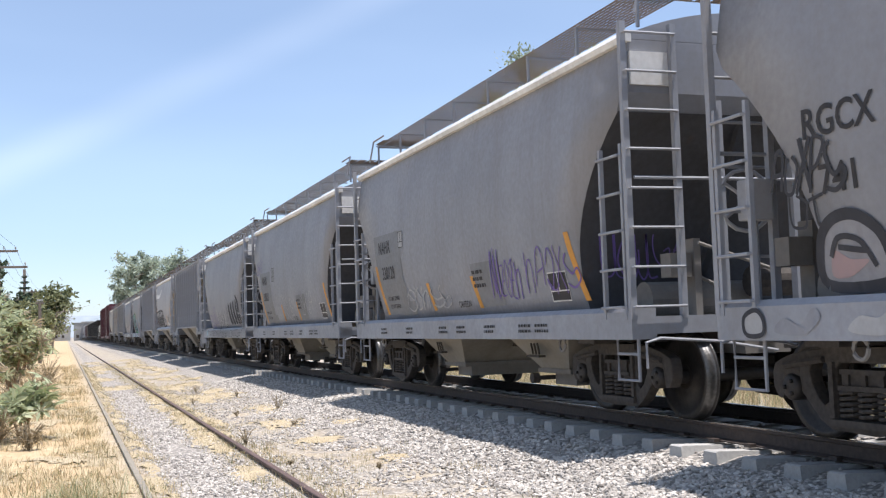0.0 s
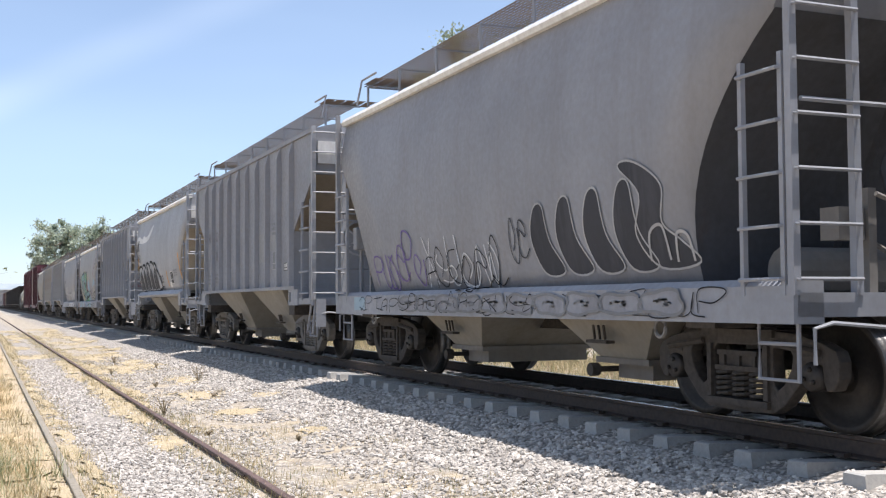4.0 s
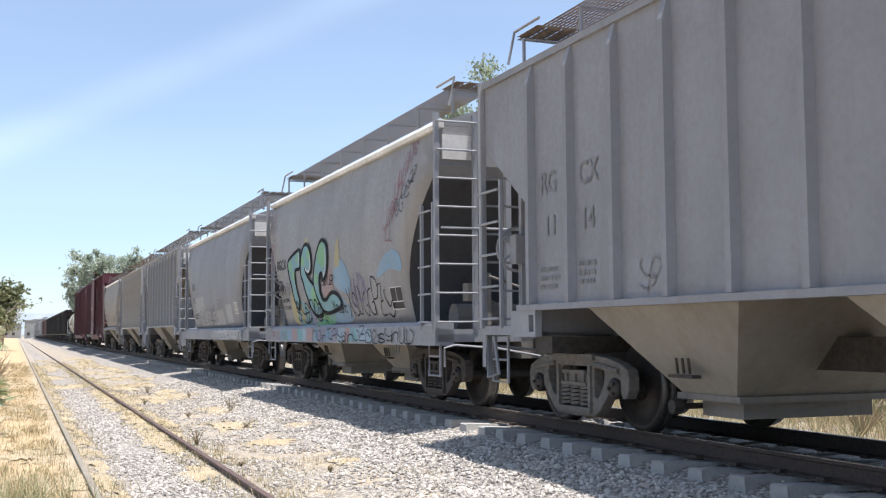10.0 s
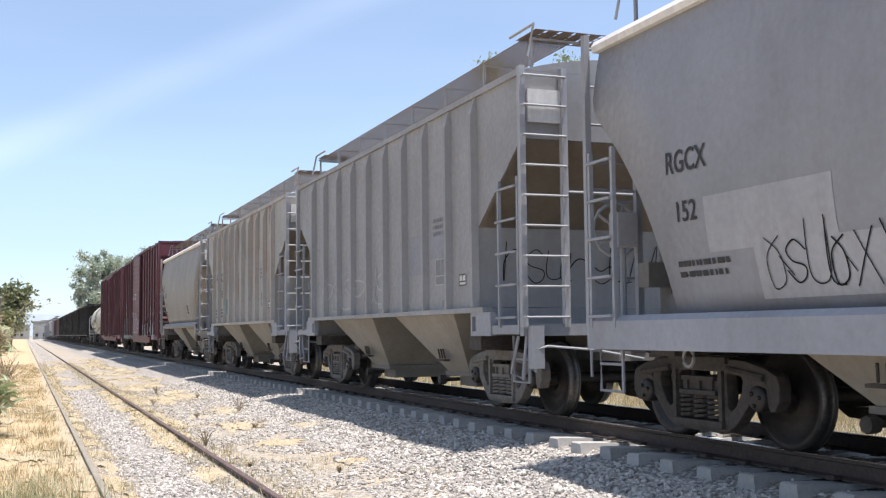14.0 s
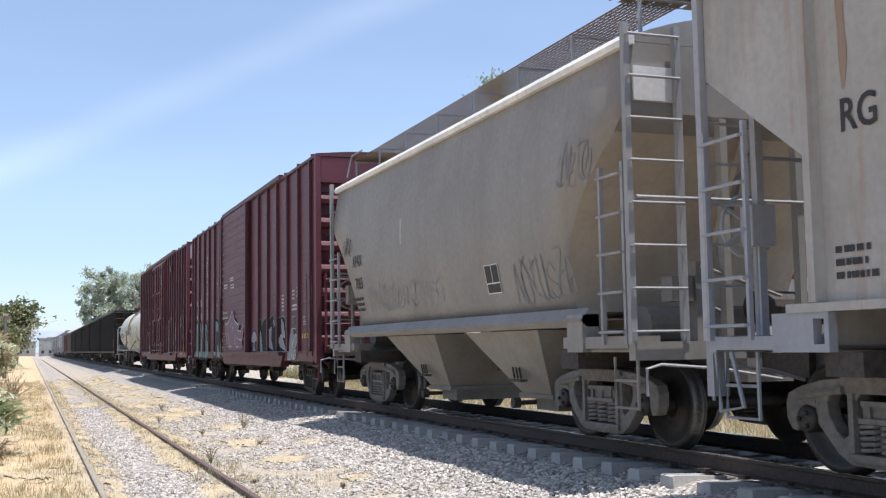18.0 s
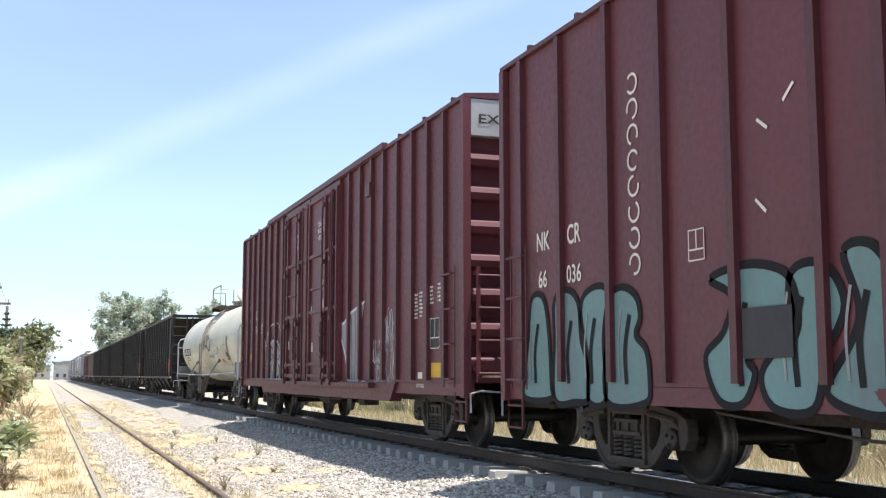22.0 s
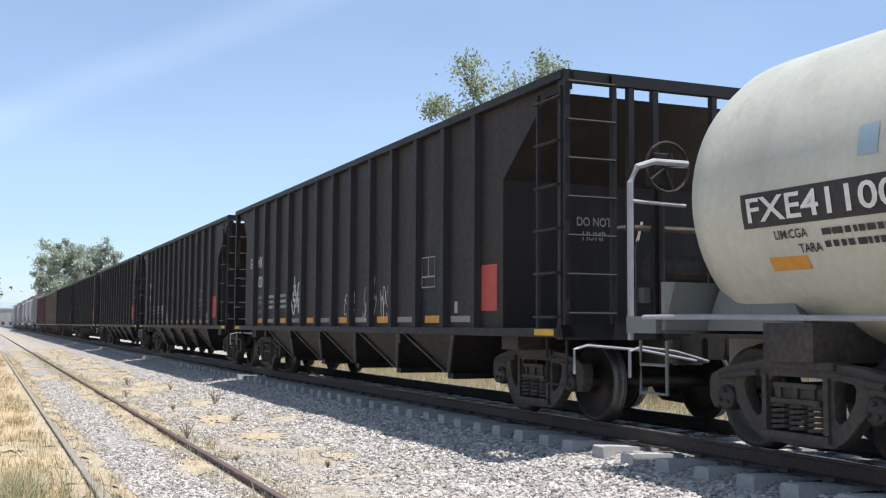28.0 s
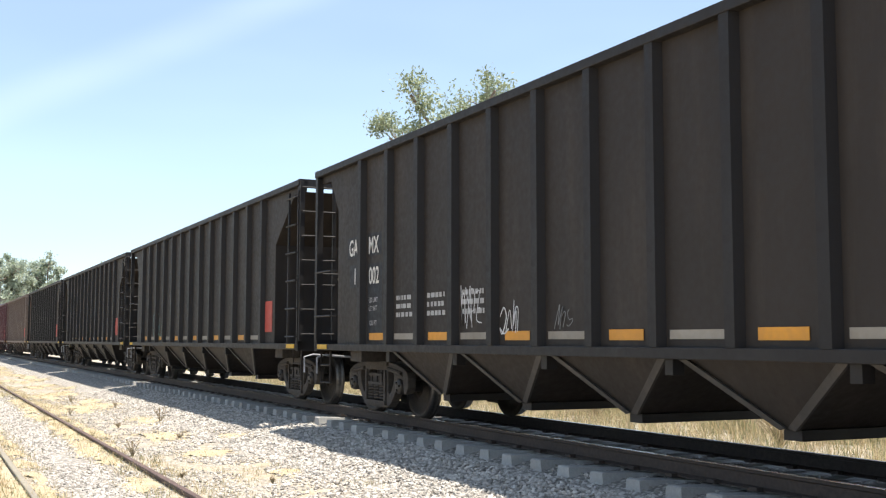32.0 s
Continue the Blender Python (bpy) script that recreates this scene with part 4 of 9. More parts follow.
def boxcar(mat, dark, doors, ribs, sill):
    car = thing("boxcar", "tall maroon steel boxcar with sliding door on the rails" if doors == 1 else "tall maroon steel boxcar with double plug doors", "railway wagon", "wagons of the train")
    part("body", bx(bmesh.new(), -1.5, 1.5, -LB + 0.16, LB - 0.16, 0.98, 5.04), mat, car)
    arc = [(-1.56, 5.044), (-1.56, 5.1), (-0.9, 5.16), (0, 5.19), (0.9, 5.16), (1.56, 5.1), (1.56, 5.044)]
    part("roof", prism_y(bmesh.new(), arc[::-1], -LB, LB), dark, car)
    bm = bmesh.new()
    for i in range(14):
        y = -LB + 0.65 + i * 1.305
        bx(bm, -1.5, 1.5, y, y + 0.06, 5.12, 5.2)
    part("roof_rib", bm, dark, car)
    for s in (-1, 1):
        a, b = (3.4, 11.6) if doors == 1 else (3.9, 14.4)
        part("roof_rail", bx(bmesh.new(), min(s * 1.5, s * 1.60), max(s * 1.5, s * 1.60), -LB + a, -LB + b, 5.06, 5.17), dark, car)
    rm = mesh_of("rib", bx(bmesh.new(), -1.57, -1.495, -0.05, 0.05, 1.02, 5.03), dark)
    for y in ribs:
        part("rib", rm, None, car, at=pose(0, -LB + y, 0))
        part("rib", rm, None, car, at=pose(0, LB - y, 0, 0, 0, 180))
    for s in (-1, 1):
        part("side_sill", bx(bmesh.new(), min(s * 1.40, s * 1.503), max(s * 1.40, s * 1.503), -LB + 0.05, LB - 0.05, 0.80, 0.976), mat, car)
        part("fishbelly_sill", prism(bmesh.new(), [(-LB + sill[0], 0.98), (-LB + sill[0] + 0.3, 0.66), (-LB + sill[1] - 0.3, 0.66), (-LB + sill[1], 0.98)], min(s * 1.36, s * 1.56), max(s * 1.36, s * 1.56)), mat, car)
        for c in (-1, 1):
            part("corner_post", bx(bmesh.new(), min(s * 1.46, s * 1.575), max(s * 1.46, s * 1.575), min(c * LB, c * (LB - 0.13)), max(c * LB, c * (LB - 0.13)), 0.78, 5.04), mat, car)
    for s in (-1, 1):
        y = s * LB
        # deep pressed ribs across the ends
        for i in range(7):
            z = 1.27 + i * 0.485
            bm = bmesh.new()
            prof = [(y - s * 0.17, z - 0.15), (y - s * 0.05, z - 0.11), (y - s * 0.01, z - 0.02), (y - s * 0.04, z + 0.05), (y - s * 0.17, z + 0.15)]
            prism(bm, prof[::s], -1.45, 1.45)
            part("end_rib", bm, mat, car)
        part("end_header", bx(bmesh.new(), -1.45, 1.45, min(y - s * 0.17, y - s * 0.01), max(y - s * 0.17, y - s * 0.01), 4.50, 5.03), PALE if doors == 2 else mat, car)
        for sx in (-1, 1):
            ladder(car, (sx * 1.575, y - s * 0.35), (sx * 1.575, y - s * 0.8), 0.92, 2.66, 4, dark, (sx * 0.06, 0), 0.008, "grab_iron")
            ladder(car, (sx * 1.4, y + s * 0.12), (sx * 0.9, y + s * 0.12), 1.0, 2.6, 4, mat, (0, s * 0.03), 0.024)
            for z in (1.15, 2.5):
                part("bracket", bx(bmesh.new(), min(sx * 1.38, sx * 1.42), max(sx * 1.38, sx * 1.42), min(y - s * 0.05, y + s * 0.12), max(y - s * 0.05, y + s * 0.12), z, z + 0.05), mat, car)
        part("end_platform", bx(bmesh.new(), -1.3, 0.5, min(y, y + s * 0.35), max(y, y + s * 0.35), 1.06, 1.09), GRATE, car)
    # doors on both sides
    for turn in (0, 180):
        if doors == 1:
            d = part("door", bx(bmesh.new(), -1.60, -1.505, -LB + 7.5, -LB + 11.45, 1.0, 5.02), mat, car, "ribbed sliding door", pose(0, 0, 0, 0, 0, turn))
            cm = mesh_of("corrugation", prism_y(bmesh.new(), [(-1.598, -0.06), (-1.63, -0.03), (-1.63, 0.02), (-1.598, 0.06)], -LB + 7.6, -LB + 11.35), mat)
            for i in range(18):
                part("corrugation", cm, None, d, at=pose(0, 0, 1.15 + i * 0.214))
            for l in (7.42, 11.4):
                part("door_post", bx(bmesh.new(), -1.66, -1.58, -LB + l, -LB + l + 0.12, 0.98, 5.04), dark, d)
            part("door_track", bx(bmesh.new(), -1.66, -1.56, -LB + 3.25, -LB + 11.6, 0.92, 1.0), mat, d)
            bm = rod(bmesh.new(), [(-1.7, -LB + 11.3, 1.3), (-1.7, -LB + 11.3, 2.6)], 0.02, 6)
            bx(bm, -1.7, -1.63, -LB + 11.2, -LB + 11.42, 1.75, 1.9)
            part("door_hasp", bm, dark, d)
        else:
            for a, b, posts in ((6.9, 9.46, (6.92, 7.2, 7.86, 9.32)), (9.54, 12.02, (9.56, 10.36, 11.6, 11.92))):
                d = part("door", bx(bmesh.new(), -1.58, -1.505, -LB + a, -LB + b, 0.98, 5.02), mat, car, "flush plug door", pose(0, 0, 0, 0, 0, turn))
                bm = bmesh.new()
                for yy in posts:
                    bx(bm, -1.64, -1.57, -LB + yy, -LB + yy + 0.08, 1.0, 4.9)
                for z in (1.05, 1.3, 2.42, 3.63, 4.84):
                    bx(bm, -1.63, -1.57, -LB + a, -LB + b, z, z + 0.07)
                bx(bm, -1.62, -1.57, -LB + (a + b) / 2, -LB + b, 2.93, 2.98)
                part("door_frame", bm, mat, d)
                bm = bmesh.new()
                for yy in (a + 0.25,):
                    rod(bm, [(-1.68, -LB + yy, 1.0), (-1.68, -LB + yy, 4.85)], 0.022, 6)
                bx(bm, -1.70, -1.62, -LB + a + 1.1, -LB + a + 1.22, 1.45, 2.4)
                for z in (1.5, 1.9, 2.3):
                    bx(bm, -1.72, -1.58, -LB + a + 0.95, -LB + a + 1.35, z, z + 0.07)
                for yy in posts[1:3]:
                    rod(bm, [(-1.69, -LB + yy + 0.04, 1.0), (-1.69, -LB + yy + 0.04, 4.8)], 0.02, 6)
                    for z in (1.15, 2.2, 3.4, 4.6):
                        bx(bm, -1.71, -1.62, -LB + yy - 0.03, -LB + yy + 0.11, z, z + 0.09)
                    bx(bm, -1.72, -1.60, -LB + yy - 0.1, -LB + yy + 0.18, 0.9, 1.02)
                part("locking_bar", bm, dark, d)
            part("door_track", bx(bmesh.new(), -1.68, -1.56, -LB + 4.4, -LB + 14.9, 0.88, 0.96), mat, car, at=pose(0, 0, 0, 0, 0, turn))
            part("roof_vent", bx(bmesh.new(), -1.6, -1.5, -LB + 4.7, -LB + 5.0, 4.35, 4.6), dark, car, at=pose(0, 0, 0, 0, 0, turn))
    bm = bmesh.new()
    rod(bm, [(-1.2, -4, 0.75), (-1.2, -1, 0.6), (-1.2, 3, 0.6), (-1.2, 5, 0.75)], 0.015, 5)
    rod(bm, [(-0.9, 0.5, 0.62), (-0.9, 1.4, 0.62)], 0.16, 12)
    bx(bm, -1.0, -0.7, -2.2, -1.8, 0.5, 0.8)
    part("brake_gear", bm, CAST, car)
    part("centre_sill", bx(bmesh.new(), -0.2, 0.2, -LB, LB, 0.62, 0.98), CAST, car)
    ends(car, LB, 0.85, mat, 1.56, wheel=-1, wx=-0.3, wz=2.05)
    for y in (-LB + 2.4, LB - 2.4):
        add_truck(car, y)
        part("body_bolster", bx(bmesh.new(), -1.45, 1.45, y - 0.25, y + 0.25, 0.78, 0.97), CAST, car)
    return car


# ---------------------------------------------------------------- open hopper
HC = 8.2


def open_hopper(mat=None):
    mat = BLACK
    car = thing("open_hopper", "black ribbed open-top hopper wagon rolling on the rails", "railway wagon", "wagons of the train")
    out = [(-HC + 0.02, 3.76), (-HC + 0.02, 3.66), (-HC + 0.52, 3.65), (-HC + 1.6, 2.86), (-HC + 1.6, 1.02), (HC - 0.88, 1.02), (HC - 0.88, 3.12), (HC - 0.52, 3.64), (HC - 0.02, 3.66), (HC - 0.02, 3.76)]
    for s in (-1, 1):
        part("side_wall", prism(bmesh.new(), out, min(s * 1.46, s * 1.52), max(s * 1.46, s * 1.52)), mat, car)
        part("top_chord", box(min(s * 1.44, s * 1.62), max(s * 1.44, s * 1.62), -HC, HC, 3.76, 3.86, 0.01), BLACK_RIB, car)
        part("side_sill", box(min(s * 1.44, s * 1.60), max(s * 1.44, s * 1.60), -HC, HC, 0.96, 1.06, 0.008), BLACK_RIB, car)
    rm = bmesh.new()
    lo, hi = 1.06, 3.76
    v = [rm.verts.new((x, y, z)) for z in (lo, hi) for x, y in ((-1.515, -0.09), (-1.61, -0.06), (-1.61, 0.06), (-1.515, 0.09))]
    for i in range(4):
        j = (i + 1) % 4
        rm.faces.new((v[i], v[j], v[4 + j], v[4 + i]))
    rm.faces.new(v[:4][::-1])
    rm.faces.new(v[4:])
    bmesh.ops.recalc_face_normals(rm, faces=rm.faces[:])
    rm = mesh_of("rib", rm, BLACK_RIB)
    for i in range(13):
        y = -HC + 2.3 + i * 1.01
        part("rib", rm, None, car, at=pose(0, y, 0))
        part("rib", rm, None, car, at=pose(0, y, 0, 0, 0, 180))
    for s in (-1, 1):
        y = s * HC
        d, top = (1.62, 2.86) if s < 0 else (0.9, 3.12)
        part("bulkhead", bx(bmesh.new(), -1.458, 1.458, min(y - s * d, y - s * (d + 0.05)), max(y - s * d, y - s * (d + 0.05)), 1.02, top), mat, car)
        bm = prism(bmesh.new(), [(y - s * d, top), (y - s * (d + 0.05), top), (y - s * (d * 0.3 + 0.08), 3.72), (y - s * d * 0.3, 3.72)][::s], -1.458, 1.458)
        part("slope_sheet", bm, mat, car)
        part("end_beam", bx(bmesh.new(), -1.6, 1.6, min(y, y - s * 0.1), max(y, y - s * 0.1), 3.74, 3.87), BLACK_RIB, car)
        for x in (-0.72, -0.4, 0.4, 0.72):
            part("end_post", bx(bmesh.new(), x - 0.035, x + 0.035, min(y, y - s * 0.08), max(y, y - s * 0.08), 1.06, 3.73), BLACK_RIB, car)
        bm = bx(bmesh.new(), -1.6, 1.6, min(y, y - s * 0.12), max(y, y - s * 0.12), 0.94, 1.12)
        bx(bm, -1.55, 1.55, min(y - s * 0.13, y - s * 1.4), max(y - s * 0.13, y - s * 1.4), 1.0, 1.03)
        part("end_sill", bm, BLACK_RIB, car)
        for sx in (-1, 1):
            part("corner_post", bx(bmesh.new(), min(sx * 1.5, sx * 1.6), max(sx * 1.5, sx * 1.6), min(y, y - s * 0.1), max(y, y - s * 0.1), 1.0, 3.78), BLACK_RIB, car)
            if sx == s:
                ladder(car, (sx * 1.57, y + s * 0.03), (sx * 0.98, y + s * 0.03), 1.1, 3.84, 7, BLACK_RIB, (0, s * 0.05), 0.03)
                ladder(car, (sx * 1.60, y - s * 0.02), (sx * 1.60, y - s * 0.55), 1.06, 3.68, 6, BLACK_RIB, (sx * 0.05, 0), 0.018)
            else:
                for z in (1.5, 2.2):
                    part("grab_iron", rod(bmesh.new(), [(sx * 1.56, y - s * 0.02, z), (sx * 1.62, y - s * 0.08, z), (sx * 1.62, y - s * 0.8, z), (sx * 1.54, y - s * 0.88, z)], 0.016, 6), BLACK_RIB, car)
                part("grab_iron", rod(bmesh.new(), [(sx * 1.5, y + s * 0.02, 2.2), (sx * 1.45, y + s * 0.07, 2.2), (sx * 0.75, y + s * 0.07, 2.2), (sx * 0.7, y + s * 0.02, 2.2)], 0.016, 6), BLACK_RIB, car)
    for k in range(5):
        yc = -HC + 4.1 + k * 2.09
        bm = bmesh.new()
        t = [bm.verts.new((sx * 1.46, yc + sy * 0.92, 0.965)) for sx, sy in ((-1, -1), (1, -1), (1, 1), (-1, 1))]
        b = [bm.verts.new((sx * 1.15, yc + sy * 0.07, 0.42)) for sx, sy in ((-1, -1), (1, -1), (1, 1), (-1, 1))]
        bm.faces.new(t)
        bm.faces.new(b[::-1])
        for i in range(4):
            j = (i + 1) % 4
            bm.faces.new((t[j], t[i], b[i], b[j]))
        p = part("hopper_bay", bm, mat, car, "black triangular discharge bay")
        for sx in (-1, 1):
            for e in (-1, 1):
                bm = bmesh.new()
                v = [bm.verts.new((sx * (1.495 - (0.96 - z) / 0.54 * 0.31 - d), yc + e * u, z)) for d in (0, 0.03) for u, z in ((0.95, 0.955), (0.84, 0.955), (0.015, 0.43), (0.09, 0.41))]
                for f in ((0, 1, 2, 3), (7, 6, 5, 4), (0, 4, 5, 1), (1, 5, 6, 2), (2, 6, 7, 3), (3, 7, 4, 0)):
                    bm.faces.new([v[i] for i in f])
                bmesh.ops.recalc_face_normals(bm, faces=bm.faces[:])
                part("bay_flange", bm, HOPPER_FLANGE, p)
        part("gate_frame", bx(bmesh.new(), -1.12, 1.12, yc - 0.1, yc + 0.1, 0.33, 0.415), BLACK_RIB, p)
        part("gusset", bx(bmesh.new(), -1.52, -1.40, yc + 0.99, yc + 1.10, 0.82, 0.955), BLACK_RIB, p)
    for i in range(12):
        y = -HC + 2.3 + (i + 0.5) * 1.01
        part("reflector", box(-1.528, -1.523, y - 0.27, y + 0.27, 1.12, 1.22) if i % 2 else box(-1.528, -1.523, y - 0.36, y + 0.36, 1.13, 1.21), ORANGE if i % 2 else HOPPER, car)
    for e in (-1, 1):
        part("reflector", box(-1.61, -1.602, min(e * (HC - 0.18), e * (HC - 0.62)), max(e * (HC - 0.18), e * (HC - 0.62)), 0.98, 1.05), YELLOW, car)
    part("floor_sheet", bx(bmesh.new(), -1.455, 1.455, -HC + 1.7, HC - 1.0, 0.985, 1.015), BLACK, car)
    for s in (-1, 1):
        y = s * HC
        part("running_board", bx(bmesh.new(), -0.75, 0.75, min(y - s * 0.05, y - s * 0.4), max(y - s * 0.05, y - s * 0.4), 2.18, 2.21), GRATE, car)
        bm = bx(bmesh.new(), -0.5, -0.1, min(y - s * 0.1, y - s * 0.4), max(y - s * 0.1, y - s * 0.4), 1.35, 1.52)
        rod(bm, [(-0.3, y - s * 0.25, 1.5), (-0.3, y - s * 0.25, 2.6)], 0.02, 6)
        rod(bm, [(-0.55, y - s * 0.2, 1.1), (-0.5, y - s * 0.3, 1.9), (-0.2, y - s * 0.6, 2.3)], 0.02, 6)
        part("brake_valve", bm, DUST, car)
    part("red_panel", box(-1.527, -1.522, -HC + 1.75, -HC + 2.2, 1.27, 1.84), RED, car)
    part("brake_cylinder", rod(bmesh.new(), [(-0.3, -HC + 0.3, 1.75), (0.4, -HC + 0.3, 1.75)], 0.16, 14), CAST, car)
    part("air_reservoir", rod(bmesh.new(), [(-0.6, HC - 0.5, 1.9), (0.7, HC - 0.5, 1.9)], 0.2, 14), TANK_GREY, car)
    part("centre_sill", bx(bmesh.new(), -0.2, 0.2, -HC, HC, 0.66, 0.95), CAST, car)
    ends(car, HC, 0.95, BLACK, 1.56, wheel=-1, wx=-0.35, wz=2.85)
    for y in (-HC + 1.55, HC - 1.5):
        add_truck(car, y)
        part("body_bolster", bx(bmesh.new(), -1.45, 1.45, y - 0.22, y + 0.22, 0.80, 0.955), CAST, car)
    return car


# ---------------------------------------------------------------- tank car
HT, RT, ZT = 8.05, 1.38, 2.26


def tank_car():
    car = thing("tank_car", "dirty cream tank wagon with rusty saddle and open hatch", "railway wagon", "wagons of the train")
    bm = bmesh.new()
    L = 7.62
    prof = [(-L - 0.01, 0.05), (-L + 0.02, 0.5), (-L + 0.09, 0.9), (-L + 0.2, 1.14), (-L + 0.36, 1.29), (-L + 0.6, RT - 0.01), (-L + 0.75, RT)]
    full = prof + [(-0.9, RT), (-0.88, RT + 0.02), (0.88, RT + 0.02), (0.9, RT)] + [(-a, r) for a, r in prof[::-1]]
    lathe(bm, full, 56, "y")
    bmesh.ops.translate(bm, vec=(0, 0, ZT), verts=bm.verts[:])
    for f in bm.faces:
        f.smooth = True
        c = f.calc_center_median()
        f.material_index = 1 if abs(c.y + 0.1) < 0.88 and len(f.verts) == 4 else 0
    part("tank_shell", bm, [CREAM, TANK_BAND], car)
    for s in (-1, 1):
        bm = bmesh.new()
        rod(bm, [(s * 1.5, -HT + 0.3, 1.17), (s * 1.5, -HT + 1.2, 1.17), (s * 1.54, -2.2, 1.12), (s * 1.54, 2.2, 1.12), (s * 1.5, HT - 1.2, 1.17), (s * 1.5, HT - 0.3, 1.17)], 0.024, 8)
        part("side_rail", bm, SILL, car, "pale pipe handrail")
        for y in (-2.6, 3.1):
            bm = rod(bmesh.new(), [(s * 1.52, y, 1.15), (s * 1.27, y - 0.38, 1.62)], 0.024, 6)
            rod(bm, [(s * 1.29, y - 0.35, 1.58), (s * 1.23, y - 0.40, 1.64)], 0.055, 10)
            part("rail_bracket", bm, DUST, car)
        # ladder up to the dome walk with a hanging step below
        ladder(car, (s * 1.53, -0.24), (s * 1.53, 0.24), 0.45, 2.3, 5, DUST, (s * 0.04, 0), 0.022)
        bm = bmesh.new()
        for y in (-0.24, 0.24):
            rod(bm, [(s * (RT + 0.08) * math.cos(a), y, ZT + (RT + 0.08) * math.sin(a)) for a in (-0.15, 0.2, 0.5, 0.8, 1.05, 1.2)], 0.02, 6)
        for a in (0.1, 0.35, 0.6, 0.85, 1.1):
            rod(bm, [(s * (RT + 0.08) * math.cos(a), -0.24, ZT + (RT + 0.08) * math.sin(a)), (s * (RT + 0.08) * math.cos(a), 0.24, ZT + (RT + 0.08) * math.sin(a))], 0.015, 5)
        part("upper_ladder", bm, TANK_RUST, car)
        for y in (-1.0, 1.0):
            for u, v, z in ((1.3, 0.25, 0.45), (1.9, 0.9, 0.5)):
                part("ladder_brace", rod(bmesh.new(), [(s * 1.45, y * u, 1.12), (s * 1.45, y * v, z)], 0.032, 6), CAST, car)
        y = s * HT
        bm = bx(bmesh.new(), -1.5, 1.5, min(y, y - s * 0.5), max(y, y - s * 0.5), 1.02, 1.18)
        part("end_sill", bm, TANK_GREY, car)
        part("end_platform", bx(bmesh.new(), -1.0, 1.0, min(y - s * 0.5, y - s * 1.6), max(y - s * 0.5, y - s * 1.6), 0.98, 1.02), CAST, car)
        for sx in (-1, 1):
            bm = prism(bmesh.new(), [(y - s * 0.55, 1.05), (y - s * 0.85, 1.55), (y - s * 1.05, 1.85), (y - s * 1.5, 1.7), (y - s * 1.95, 1.05)][::s], min(sx * 0.92, sx * 0.98), max(sx * 0.92, sx * 0.98))
            bx(bm, min(sx * 0.75, sx * 1.45), max(sx * 0.75, sx * 1.45), min(y - s * 0.52, y - s * 0.58), max(y - s * 0.52, y - s * 0.58), 1.05, 1.5)
            part("saddle", bm, TANK_GREY, car)
            bm = rod(bmesh.new(), [(sx * 1.45, y, 0.95), (sx * 1.45, y, 2.5), (sx * 1.38, y - s * 0.02, 2.66), (sx * 1.2, y - s * 0.04, 2.72), (sx * 0.8, y - s * 0.04, 2.72)], 0.032, 8)
            rod(bm, [(sx * 1.45, y, 2.32), (sx * 0.8, y, 2.30)], 0.02, 6)
            part("grab_iron", bm, PALE, car)
        bm = bmesh.new()
        bx(bm, -0.4, 0.2, min(y - s * 0.1, y - s * 0.5), max(y - s * 0.1, y - s * 0.5), 1.2, 1.45)
        rod(bm, [(-0.1, y - s * 0.3, 1.45), (-0.1, y - s * 0.3, 1.75)], 0.09, 10)
        rod(bm, [(0.35, y - s * 0.3, 1.2), (0.35, y - s * 0.3, 1.6)], 0.06, 10)
        part("brake_valve", bm, CAST, car)
    # dome walk, rails, hatch and valve
    walk_bm = bx(bmesh.new(), -1.02, 1.02, -1.12, -1.04, ZT + RT - 0.10, ZT + RT + 0.012)
    dome = part("dome_walk", walk_bm, RAIL, car, "rusty dome platform")
    part("cross_beam", bx(bmesh.new(), -1.02, 1.02, 0.84, 0.92, ZT + RT - 0.10, ZT + RT + 0.012), RAIL, dome)
    for k in range(6):
        part("tread", bx(bmesh.new(), -1.0 + k * 0.34, -1.0 + k * 0.34 + 0.26, -1.1, 0.9, ZT + RT + 0.013, ZT + RT + 0.05), RAIL, dome)
    top = ZT + RT + 0.03
    for sx in (-1, 1):
        bm = rod(bmesh.new(), [(sx * 0.98, -1.08, top), (sx * 0.98, -1.08, top + 0.75), (sx * 0.98, 0.7, top + 0.75), (sx * 0.98, 0.88, top + 0.62), (sx * 0.98, 0.88, top)], 0.028, 8)
        for y in (-1.08, 0.88):
            rod(bm, [(sx * 0.98, y, top + 0.6), (sx * 0.5, y, top + 0.6), (sx * 0.5, y, top)], 0.022, 6)
        part("dome_rail", bm, TANK_RUST, car)
    bm = lathe(bmesh.new(), [(top - 0.1, 0.34), (top + 0.18, 0.34), (top + 0.18, 0.40), (top + 0.24, 0.40)], 20, "z")
    part("manway", bm, TANK_RUST, car)
    bm = lathe(bmesh.new(), [(-0.03, 0.30), (-0.02, 0.33), (0.02, 0.33), (0.05, 0.28), (0.07, 0.1)], 20, "z")
    bmesh.ops.rotate(bm, cent=(0, 0, 0), matrix=Euler((radians(62), radians(10), 0)).to_matrix(), verts=bm.verts[:])
    bmesh.ops.translate(bm, vec=(0, -0.75, top + 0.42), verts=bm.verts[:])
    part("hatch_lid", bm, CREAM, car, "open cream hatch lid")
    bm = lathe(bmesh.new(), [(top - 0.2, 0.12), (top + 0.28, 0.12), (top + 0.3, 0.19), (top + 0.4, 0.19), (top + 0.42, 0.14), (top + 0.52, 0.13)], 16, "z")
    bmesh.ops.translate(bm, vec=(0, -2.3, 0), verts=bm.verts[:])
    part("safety_valve", bm, TANK_RUST, car)
